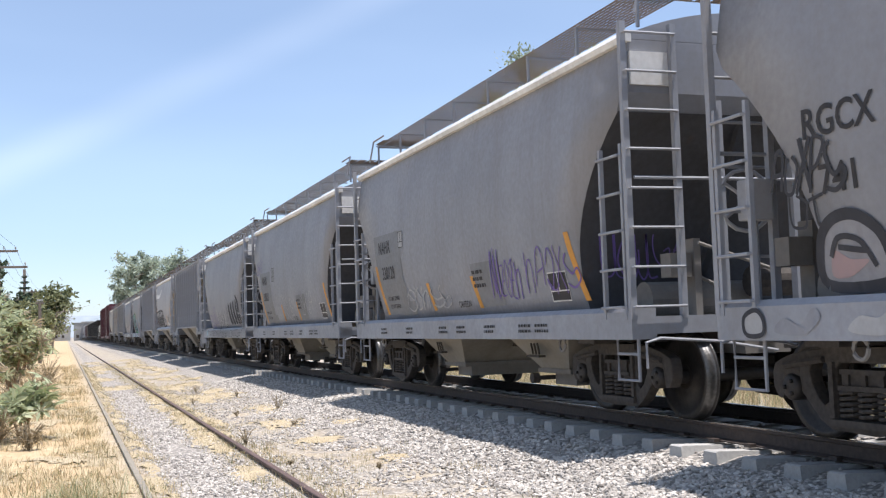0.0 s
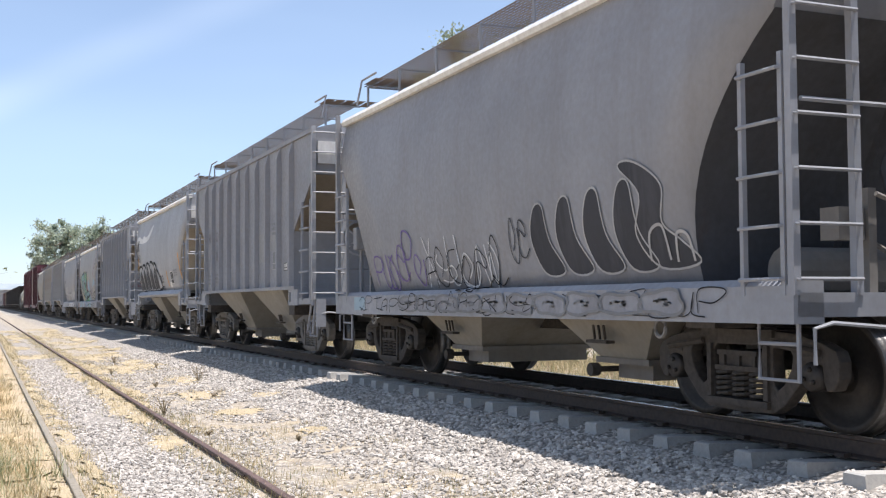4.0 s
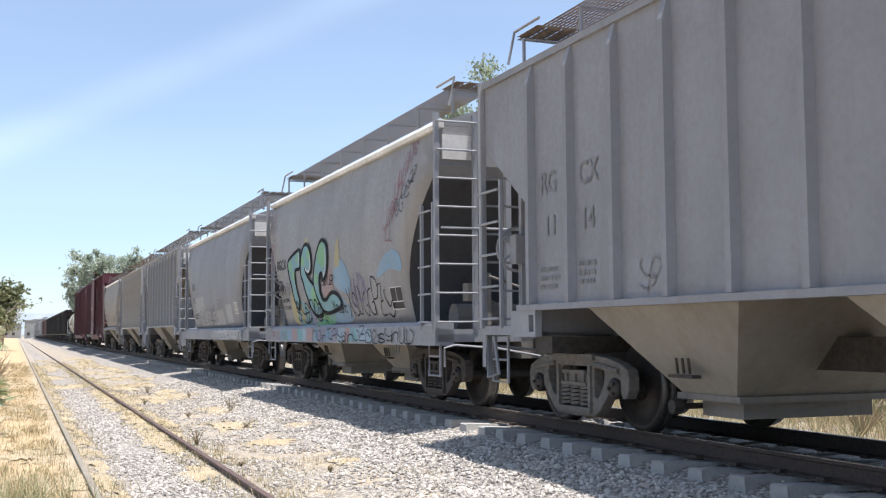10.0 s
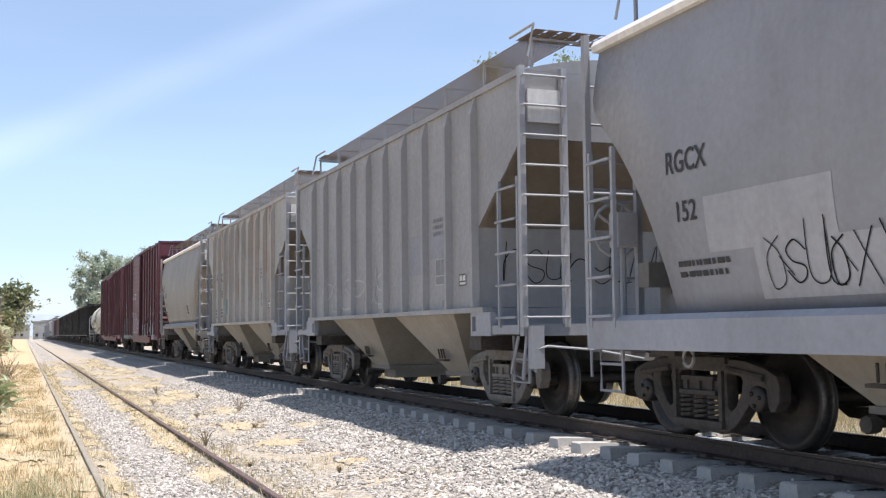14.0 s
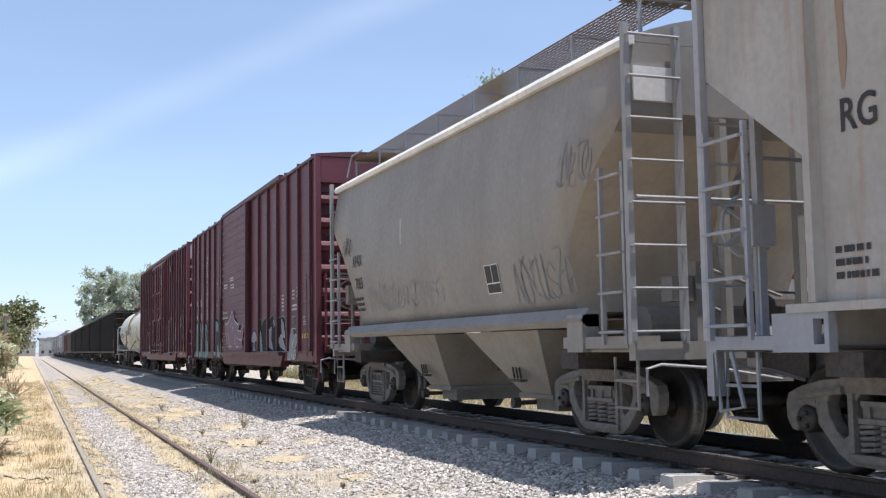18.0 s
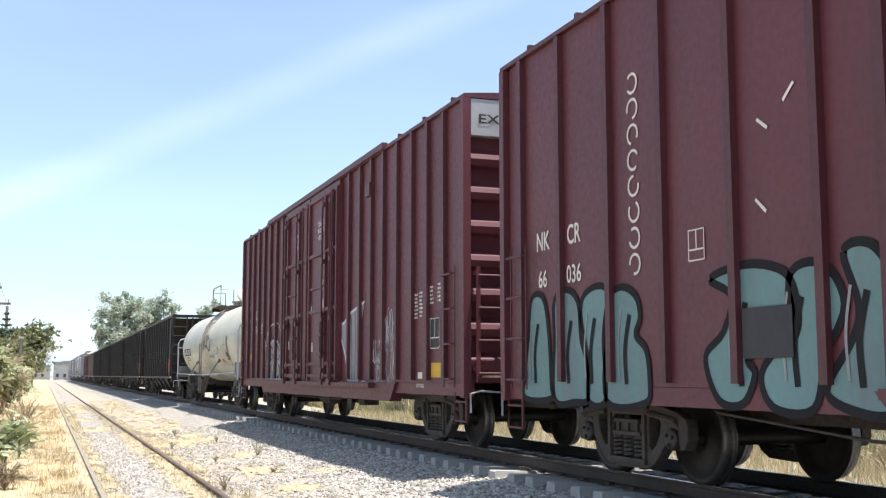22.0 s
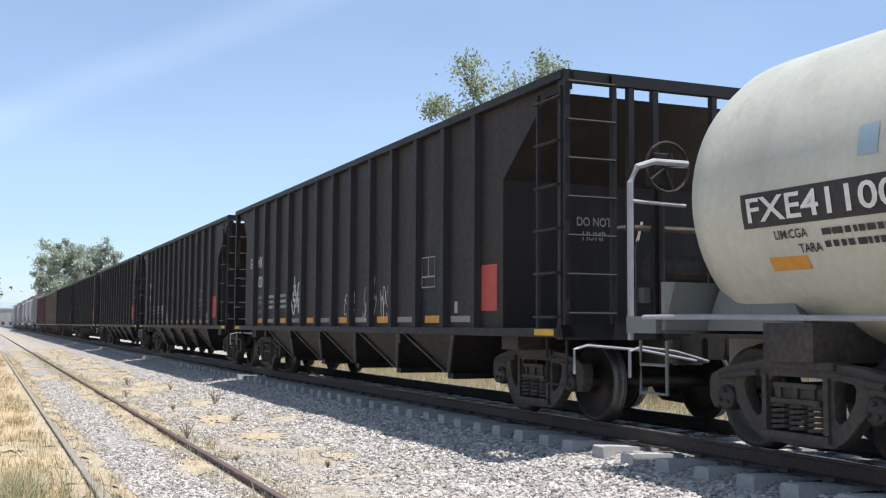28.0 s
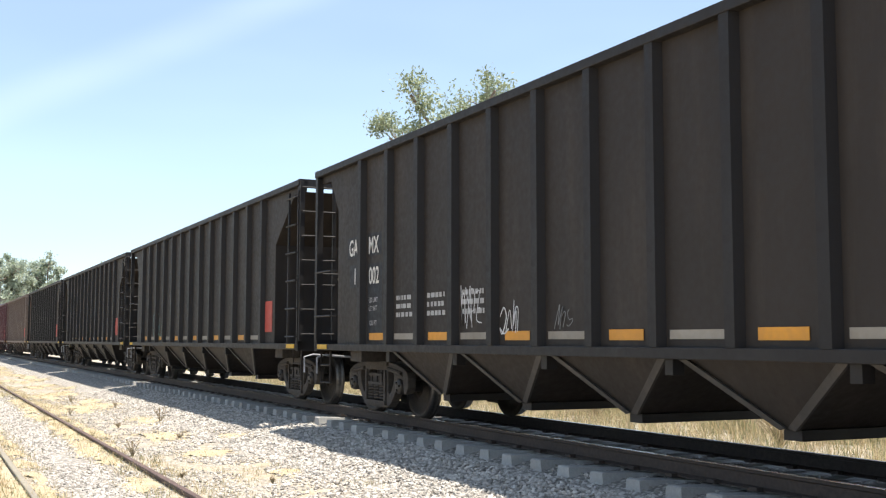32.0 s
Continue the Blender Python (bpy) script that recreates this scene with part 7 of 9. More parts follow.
tag(s, 14.4, 12.9, 1.02, 1.4, SPRAY_FADED, 101, 3, 0.09)
tag(s, 14.3, 13.0, 1.5, 1.95, SPRAY_FADED, 102, 3, 0.06)
bm = bmesh.new()
for pts in ([(14.92, 2.05), (14.7, 1.85), (14.55, 2.2), (14.1, 2.38), (13.2, 2.4), (12.85, 2.2), (12.45, 2.5), (12.55, 2.1), (12.5, 1.4), (12.3, 0.92)], [(14.92, 2.05), (14.75, 1.5), (14.7, 0.95)], [(12.2, 1.5), (12.35, 1.8), (12.5, 1.6)],
            [(14.5, 0.95), (14.4, 1.35), (14.1, 1.4), (14.0, 0.95)], [(13.9, 0.95), (13.8, 1.35), (13.5, 1.38), (13.4, 0.95)], [(13.3, 0.95), (13.2, 1.35), (12.9, 1.38), (12.75, 0.95)], [(14.2, 1.9), (13.7, 1.98), (13.2, 1.92)]):
    ribbon(bm, s, smooth_line(pts), 0.03, 0.02)
part("outline", bm, SPRAY_WHITE, TRAIN[14])
tag(s, 17.6, 17.2, 2.6, 3.3, SPRAY_WHITE, 103, 2, 0.03)
shape(s, [(7.32, 2.06), (6.7, 2.12), (6.3, 2.28), (5.25, 2.45), (5.6, 1.95), (5.7, 0.97), (6.4, 0.97), (6.62, 1.5), (6.9, 1.8)], SPRAY_SILVER, SPRAY_WHITE, 0.055, 0.010, curve=False, label="silver spray-painted wedge with a white outline")
strokes(s, [[(6.2, 2.25), (6.12, 1.7), (6.1, 1.0)], [(5.9, 2.3), (5.85, 1.7), (5.9, 1.0)]], 0.025, SPRAY_FADED, 0.016)
bubble(Side(TRAIN[14], LB, lambda y, z: -1.53), 7.0, 4.2, 0.81, 0.97, SPRAY_SILVER, SPRAY_WHITE, 107, 4, 0.03)
tag(s, 4.75, 4.1, 1.3, 1.75, SPRAY_WHITE, 104, 5, 0.03)
tag(s, 4.6, 4.05, 0.95, 1.5, SPRAY_WHITE, 108, 4, 0.022)
tag(s, 3.95, 3.4, 1.5, 2.15, SPRAY_WHITE, 105, 6, 0.026)
tag(s, 4.0, 3.45, 0.92, 1.65, SPRAY_WHITE, 109, 5, 0.022)
for l, z, rows in ((2.35, 2.35, 7), (2.1, 2.37, 7), (1.6, 2.42, 5), (1.25, 2.44, 5)):
    bars(s, l, z, 0.17, 0.032, rows, MARK_WHITE, int(l * 10))
frame_label(s, 1.58, 1.5, 0.4, 0.45, MARK, MARK_WHITE)
panel(s, "yellow_label", 1.56, 1.12, 1.06, 1.28, YELLOW)
panel(s, "white_label", 2.2, 1.98, 1.04, 1.14, MARK_WHITE)
words(s, "LIFT AND", 2.25, 0.90, 0.06, MARK_WHITE)
sd = Side(TRAIN[14], LB, lambda y, z: -1.582)
for k, line in enumerate(("CLOSE AND LOCK", "BOTH DOORS BEFORE", "MOVING CAR")):
    words(sd, line, 8.70 - 0.06 * (k == 2), 4.28 - 0.15 * k, 0.1, MARK_WHITE, 0.46)
for k, line in enumerate(("CLOSE THIS DOOR", "BEFORE CLOSING", "MAIN DOOR")):
    words(sd, line, 11.0 - 0.05 * k, 4.26 - 0.13 * k, 0.085, MARK_WHITE, 0.40)
for k, (l, z) in enumerate(((11.9, 2.35), (11.6, 1.7), (9.3, 2.4), (9.2, 1.6), (8.3, 2.9), (8.2, 2.5), (11.0, 2.2))):
    panel(sd, "white_label", l, l - 0.1, z, z + 0.2, MARK_WHITE, 0.05 * (k % 3))
words(EndWall(TRAIN[14], -LB + 0.01), "EXCESS HEIGHT CAR", 1.35, 4.68, 0.13, MARK, 1.5)
# tank
s = t_side
panel(s, "name_band", 14.5, 12.4, 1.91, 2.2, MARK)
words(s, "FXE411003", 14.45, 1.96, 0.2, MARK_WHITE, 1.42, 0.012)
words(s, "LIM.CGA", 14.15, 1.80, 0.07, MARK)
words(s, "TARA", 13.9, 1.68, 0.07, MARK)
bars(s, 13.6, 1.80, 0.8, 0.05, 2, MARK, 111)
for l, w in ((14.3, 0.45), (11.07, 0.45), (7.6, 0.45)):
    panel(s, "orange_mark", l, l - w, 1.55, 1.66, ORANGE)
for pts in ([(9.0, 2.75), (8.8, 3.2), (8.3, 3.45), (7.6, 3.5), (7.15, 3.3), (7.3, 2.95), (7.6, 2.75), (7.9, 2.9), (8.2, 2.55), (8.5, 2.8), (8.75, 2.6)], [(8.5, 2.1), (8.42, 2.5), (8.3, 2.55), (8.28, 2.0)], [(7.9, 2.2), (7.85, 2.7), (7.7, 2.75), (7.72, 2.3)]):
    shape(s, pts, TANK_RUST, None, 0.02, 0.024, label="brown rust stain under the dome")
panel(s, "blue_patch", 13.15, 12.95, 2.35, 2.58, PATCH_BLUE)
tag(s, 12.2, 9.5, 2.02, 2.38, SPRAY_YELLOW, 112, 6, 0.04)
for pts in ([(7.89, 2.44), (7.81, 2.54), (7.62, 2.55), (7.55, 2.38), (7.6, 2.22), (7.81, 2.2)], [(7.6, 2.28), (7.52, 2.56), (7.32, 2.54), (7.27, 2.24), (7.45, 2.2)], [(7.25, 2.5), (7.15, 2.56), (7.05, 2.36), (6.95, 2.47), (6.81, 2.39), (6.78, 2.13), (6.87, 2.0), (7.2, 2.16)]):
    g = shape(s, pts, TANK_RUST if len(pts) == 5 else CREAM, SPRAY_BLACK, 0.022, 0.026)
    strokes(s, [[(sum(p[0] for p in pts) / len(pts) + 0.05, 2.3), (sum(p[0] for p in pts) / len(pts), 2.42)]], 0.03, SPRAY_BLACK, 0.032, g)
strokes(s, [[(7.85, 2.19), (7.5, 2.17), (7.2, 2.1), (6.88, 1.97)]], 0.06, SPRAY_FADED, 0.03)
tag(s, 6.45, 5.2, 2.1, 2.4, PATCH, 117, 3, 0.03)
tag(s, 7.75, 6.0, 1.75, 1.86, SPRAY_BLACK, 115, 9, 0.022)
tag(s, 10.5, 8.9, 1.35, 1.75, SPRAY_RED, 116, 6, 0.02)
tag(s, 5.9, 4.8, 1.85, 2.05, SPRAY_SILVER, 118, 4, 0.03)
strokes(s, [[(4.75, 2.0), (4.7, 1.6), (4.4, 1.45), (4.15, 1.55), (4.25, 1.85), (4.0, 2.1), (3.8, 1.95), (3.75, 1.55), (3.6, 1.45), (3.5, 1.7), (3.45, 2.1), (3.3, 2.15), (3.2, 1.8), (3.1, 1.5), (2.85, 1.45), (2.65, 1.6), (2.75, 1.85), (3.0, 1.95)], [(4.8, 2.02), (4.72, 2.1), (4.65, 2.02), (4.72, 1.94), (4.8, 2.02)]], 0.02, SPRAY_BLACK, 0.03)
s = Side(TRAIN[15], HT, lambda y, z: t_side.surf(y, z) - 0.02)
panel(s, "orange_mark", 4.45, 3.95, 1.55, 1.66, ORANGE)
frame_label(s, 3.2, 1.6, 0.46, 0.28, MARK, MARK_WHITE)
panel(s, "rust_streak", 2.94, 2.72, 1.92, 2.4, TANK_RUST)
# open hoppers
for n, num in ((16, "020"), (17, "002")):
    s = h_side[n]
    for l0, l1, z0, z1 in ((15.08, 14.62, 2.34, 2.66), (14.27, 13.75, 2.33, 2.66), (15.0, 14.6, 1.9, 2.24), (14.27, 13.72, 1.1, 2.22), (4.42, 3.58, 1.12, 2.14)):
        panel(s, "dark_patch", l0, l1, z0, z1, PATCH_NAVY, lift=0.003)
    words(s, "GA", 15.02, 2.38, 0.24, MARK_WHITE, 0.75)
    words(s, "MX", 14.23, 2.37, 0.24, MARK_WHITE, 0.75)
    words(s, "11", 14.83, 1.95, 0.24, MARK_WHITE, 0.75)
    words(s, num, 14.21, 1.93, 0.24, MARK_WHITE, 0.75)
    for l in (13.2, 12.2, 11.2):
        bars(s, l, 1.66, 0.6, 0.06, 3, PATCH_LIGHT, int(l) + n)
    words(s, "LD LMT", 14.2, 1.66, 0.07, PATCH_LIGHT)
    words(s, "LT WT", 14.2, 1.54, 0.07, PATCH_LIGHT)
    words(s, "CU FT", 14.18, 1.33, 0.07, PATCH_LIGHT)
    p = frame_label(s, 4.2, 1.62, 0.48, 0.42, BLACK, PATCH_LIGHT)
    panel(s, "white_label", 3.05, 2.95, 1.25, 1.4, PATCH_LIGHT)
for n in (16, 17):
    e = EndWall(TRAIN[n], -HC + 1.615)
    words(e, "DO NOT", 0.5, 2.34, 0.11, PATCH_LIGHT, 0.8)
    words(e, "HUMP", 0.42, 2.16, 0.11, PATCH_LIGHT, 0.8)
strokes(h_side[16], [[(11.4, 1.75), (11.29, 1.52), (11.12, 1.3), (11.01, 1.51), (11.18, 1.65), (11.01, 1.77), (10.87, 1.51), (10.8, 1.85), (10.7, 1.9), (10.67, 1.75), (10.77, 1.42), (10.68, 1.29)], [(11.08, 2.05), (11.06, 1.78)], [(11.13, 1.88), (11.06, 1.78), (10.98, 1.88)]], 0.055, SPRAY_WHITE, 0.012)
tag(h_side[16], 7.8, 7.25, 1.25, 1.7, SPRAY_WHITE, 122, 4, 0.03)
tag(h_side[16], 6.85, 6.25, 1.2, 1.8, SPRAY_WHITE, 123, 5, 0.03)
tag(h_side[16], 5.9, 5.35, 1.2, 1.75, SPRAY_WHITE, 124, 5, 0.03)
tag(h_side[17], 11.2, 10.7, 1.3, 1.75, SPRAY_WHITE, 125, 4, 0.03)
tag(h_side[17], 10.3, 9.8, 1.2, 1.55, SPRAY_WHITE, 126, 3, 0.03)
tag(h_side[17], 9.1, 8.8, 1.25, 1.5, PATCH, 127, 3, 0.02)
tag(h_side[18], 13.0, 11.8, 1.2, 1.9, SPRAY_TEAL, 128, 4, 0.04)


# ---------------------------------------------------------------- ground and tracks
def height(x, y):
    """Ground height across the line: verge, siding bed, ballast shoulder, far side."""
    pts = ((-400, 0.4), (-12, 0.25), (-4, 0.12), (-1.2, 0.06), (0.3, 0.03), (0.52, 0.07), (0.92, 0.065), (1.12, 0.02), (1.75, 0.02), (2.05, 0.05), (2.42, 0.05), (2.7, 0.02), (3.5, 0.04), (4.2, 0.09), (5.3, 0.285), (5.6, 0.295), (5.9, 0.365), (8.0, 0.365), (8.35, 0.295), (8.6, 0.30), (9.9, 0.05), (14, 0.0), (60, 0.2), (400, 0.6))
    for (a, za), (b, zb) in zip(pts, pts[1:]):
        if x <= b:
            z = za + (zb - za) * (x - a) / (b - a)
            break
    else:
        z = 0.6
    rough = 0.0 if 0.4 < x < 2.4 else 0.012 if 5.3 < x < 8.6 else 0.03 if -3 < x < 12 else 0.1
    return z + rough * noise.noise((x * 0.9, y * 0.9, 3.1)) + rough * 0.5 * noise.noise((x * 3.3, y * 3.3, 1.7))


def build_ground():
    xs = [-900, -300, -100, -40, -20, -12, -8, -6] + [-4.5 + 0.25 * i for i in range(20)] + [0.4 + 0.1 * i for i in range(25)] + [2.9 + 0.25 * i for i in range(47)] + [15, 17, 20, 25, 32, 45, 80, 200, 900]
    ys = [-200, -60, -20, -8] + [-4 + 0.35 * i for i in range(140)] + [46 + 1.5 * i for i in range(40)] + [110, 125, 150, 190, 250, 350, 500, 800, 1400, 2600]
    vs = [(x, y, height(x, y)) for y in ys for x in xs]
    n = len(xs)
    fs = [(j * n + i, j * n + i + 1, (j + 1) * n + i + 1, (j + 1) * n + i) for j in range(len(ys) - 1) for i in range(n - 1)]
    me = bpy.data.meshes.new("ground")
    me.from_pydata(vs, [], fs)
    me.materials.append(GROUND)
    return tagged(new("ground", me), "pale stony ground with dry grass beside the railway", "ground", kind="structure")


build_ground()


def rail_profile(h, cx, base, wide=0.07):
    w = wide / 2
    return [(cx - 0.07, base), (cx + 0.07, base), (cx + 0.07, base + 0.012), (cx + 0.012, base + 0.03), (cx + 0.012, base + h - 0.04), (cx + w, base + h - 0.03), (cx + w, base + h - 0.006), (cx + w - 0.008, base + h),
            (cx - w + 0.008, base + h), (cx - w, base + h - 0.006), (cx - w, base + h - 0.03), (cx - 0.012, base + h - 0.04), (cx - 0.012, base + 0.03), (cx - 0.07, base + 0.012)]


main_track = thing("main_track", "railway track on concrete ties and pale ballast", "railway track", kind="structure")
for s in (-1, 1):
    part("rail", prism_y(bmesh.new(), rail_profile(0.17, XM + s * 0.7525, ZR - 0.17)[::-1], -60, 900), RAIL, main_track, "rusty rail")
    part("railhead", bx(bmesh.new(), XM + s * 0.7525 - 0.026, XM + s * 0.7525 + 0.026, -60, 900, ZR - 0.002, ZR + 0.002), SHINE, main_track, "polished running surface")
siding = thing("siding_track", "disused rusty siding half buried in gravel and grass", "railway track", kind="structure")
for x, m in ((0.72, RAIL_PALE), (2.225, RAIL_SIDING)):
    part("rail", prism_y(bmesh.new(), rail_profile(0.15, x, -0.03)[::-1], -60, 260), m, siding, "dull siding rail")
bm = bmesh.new()
bx(bm, 2.245, 2.275, 9.9, 10.6, 0.0, 0.085)
for y in (10.0, 10.18, 10.34, 10.5):
    rod(bm, [(2.20, y, 0.045), (2.31, y, 0.045)], 0.016, 6)
bx(bm, 2.175, 2.205, 9.9, 10.6, 0.0, 0.085)
part("joint_bar", bm, RAIL, siding)

# concrete ties, each one its own piece near the camera
bm = bmesh.new()
sec = [(-0.14, 0.18), (0.14, 0.18), (0.105, 0.43), (-0.105, 0.43)]
a = [bm.verts.new((-1.3, y, z - 0.012)) for y, z in sec]
b = [bm.verts.new((-1.28, y * 0.93, z) if z > 0.3 else (-1.28, y, z)) for y, z in sec]
c = [bm.verts.new((-0.3, y * 0.93, z - (0.05 if z > 0.3 else 0))) for y, z in sec]
d = [bm.verts.new((0.3, y * 0.93, z - (0.05 if z > 0.3 else 0))) for y, z in sec]
e = [bm.verts.new((1.28, y * 0.93, z) if z > 0.3 else (1.28, y, z)) for y, z in sec]
f = [bm.verts.new((1.3, y, z - 0.012)) for y, z in sec]
for u, v in ((a, b), (b, c), (c, d), (d, e), (e, f)):
    for i in range(4):
        bm.faces.new((u[i], u[(i + 1) % 4], v[(i + 1) % 4], v[i]))
bm.faces.new(a)
bm.faces.new(f)
bmesh.ops.recalc_face_normals(bm, faces=bm.faces[:])
TIE = mesh_of("tie", bm, CONCRETE)
CLIP = bmesh.new()
for s in (-1, 1):
    for o in (-0.1, 0.1):
        bx(CLIP, s * 0.7525 + o - 0.035, s * 0.7525 + o + 0.035, -0.05, 0.05, 0.432, 0.465)
CLIP = mesh_of("rail_clip", CLIP, RAIL)
rnd = random.Random(5)
for i in range(150):
    y = -6.0 + 0.6 * i
    t = part("tie", TIE, None, main_track, at=pose(XM + rnd.uniform(-0.015, 0.015), y, 0.006 - rnd.uniform(0, 0.014), 0, 0, rnd.uniform(-0.6, 0.6)))
    if i < 70:
        part("rail_clip", CLIP, None, t)
src = np.array([v.co[:] for v in TIE.vertices])
polys = [tuple(p.vertices) for p in TIE.polygons]
vs, fs = [], []
for i in range(900):
    y = 84.0 + 0.6 * i
    k = len(vs)
    vs += [(x + XM, yy + y, z) for x, yy, z in src]
    fs += [tuple(q + k for q in p) for p in polys]
me = bpy.data.meshes.new("far_ties")
me.from_pydata(vs, [], fs)
me.materials.append(CONCRETE)
part("far_ties", me, None, main_track)["kind"] = "stuff"


def scatter(name, label, category, mats, shapes, places, mat_pick=None):
    """Many small pieces joined in one object."""
    vs, fs, ms = [], [], []
    k = 0
    for n, (p, sc, rot) in enumerate(places):
        v, f = shapes[n % len(shapes)]
        R = np.array(Euler(rot).to_matrix())
        w = (v * sc) @ R.T + np.array(p)
        vs.append(w)
        fs += [tuple(q + k for q in t) for t in f]
        ms += [(n % len(mats) if mat_pick is None else mat_pick(n))] * len(f)
        k += len(v)
    me = bpy.data.meshes.new(name)
    me.from_pydata(np.concatenate(vs).tolist(), [], fs)
    for m in mats:
        me.materials.append(m)
    me.polygons.foreach_set("material_index", ms)
    return tagged(new(name, me), label, category, kind="stuff")


def stone_shape(seed):
    r = np.random.RandomState(seed)
    bm = bmesh.new()
    bmesh.ops.create_icosphere(bm, subdivisions=1, radius=1.0)
    if seed % 2:
        bmesh.ops.dissolve_limit(bm, angle_limit=0.9, verts=bm.verts[:], edges=bm.edges[:])
    v = np.array([q.co[:] for q in bm.verts]) * r.uniform(0.7, 1.25, (len(bm.verts), 1)) * np.array([1.0, 0.75, 0.55])
    bm.verts.index_update()
    f = [tuple(q.index for q in p.verts) for p in bm.faces]
    bm.free()
    return v, f


rnd = random.Random(9)
shapes = [stone_shape(i) for i in range(8)]
spots = []
while len(spots) < 52000:
    y = 4.5 + 30 * rnd.random() ** 1.5
    x = rnd.choice((rnd.uniform(3.2, 5.62), rnd.uniform(4.0, 5.62), rnd.uniform(4.0, 5.62), rnd.uniform(0.85, 2.1), rnd.uniform(0.95, 1.85), rnd.uniform(2.3, 4.2)))
    if 2.2 < x < 4.0 and noise.noise((x * 1.3, y * 0.8, 8.0)) < -0.15:
        continue
    if x < 2.2 and noise.noise((x * 1.6, y * 0.6, 2.0)) < -0.35:
        continue
    s = rnd.uniform(0.016, 0.04) * (1.0 if x > 3.6 else 0.85)
    spots.append(((x, y, height(x, y) + s * 0.25), s, (rnd.uniform(-0.5, 0.5), rnd.uniform(-0.5, 0.5), rnd.uniform(0, 6.3))))
for i in range(5000):
    x, y = rnd.uniform(5.6, 8.4), 4.5 + 24 * rnd.random() ** 1.4
    s = rnd.uniform(0.016, 0.034)
    spots.append(((x, y, height(x, y) + s * 0.2), s, (rnd.uniform(-0.5, 0.5), rnd.uniform(-0.5, 0.5), rnd.uniform(0, 6.3))))
scatter("ballast_stones", "loose pale grey ballast stones beside the rails", "gravel", [STONES], shapes, spots)


def blade(bend, w):
    v = np.array([(-w, 0, 0), (w, 0, 0), (-w * 0.7, bend * 0.3, 0.5), (w * 0.7, bend * 0.3, 0.5), (0, bend, 1.0)])
    return v, [(0, 1, 3, 2), (2, 3, 4)]


blades = [blade(b, w) for b, w in ((0.2, 0.03), (0.5, 0.025), (0.9, 0.03), (0.35, 0.04))]


def tufts(count, seed, pick, size):
    r = random.Random(seed)
    out = []
    while len(out) < count:
        x, y, dens = pick(r)
        for k in range(r.randint(6, 14)):
            s = r.uniform(*size)
            out.append(((x + r.gauss(0, 0.06), y + r.gauss(0, 0.06), height(x, y) - 0.01), s, (r.gauss(0, 0.25), r.gauss(0, 0.25), r.uniform(0, 6.3))))
    return out


def along_rails(r):
    y = 6 + 60 * r.random() ** 1.6
    x = r.choice((0.72 + r.gauss(0.2, 0.12), 2.225 - abs(r.gauss(0.2, 0.12)), 2.225 + abs(r.gauss(0.15, 0.12)), 0.5 - abs(r.gauss(0, 0.35))))
    return x, y, 1


def middle_strip(r):
    while True:
        y, x = 7 + 60 * r.random() ** 1.5, r.uniform(2.4, 4.3)
        if noise.noise((x * 0.9, y * 0.5, 5.0)) > 0.08:
            return x, y, 1


def left_verge(r):
    while True:
        y, x = 7 + 55 * r.random() ** 1.5, r.uniform(-4.5, 0.55)
        if noise.noise((x * 0.8, y * 0.5, 11.0)) > -0.12:
            return x, y, 1


def far_bank(r):
    while True:
        y, x = -2 + 70 * r.random() ** 1.3, r.uniform(13.4, 18.5)
        if noise.noise((x * 0.5, y * 0.35, 21.0)) > -0.1:
            return x, y, 1


def far_verge(r):
    y = 2 + 45 * r.random() ** 1.4
    return 10.2 + 4.4 * r.random() ** 0.8, y, 1


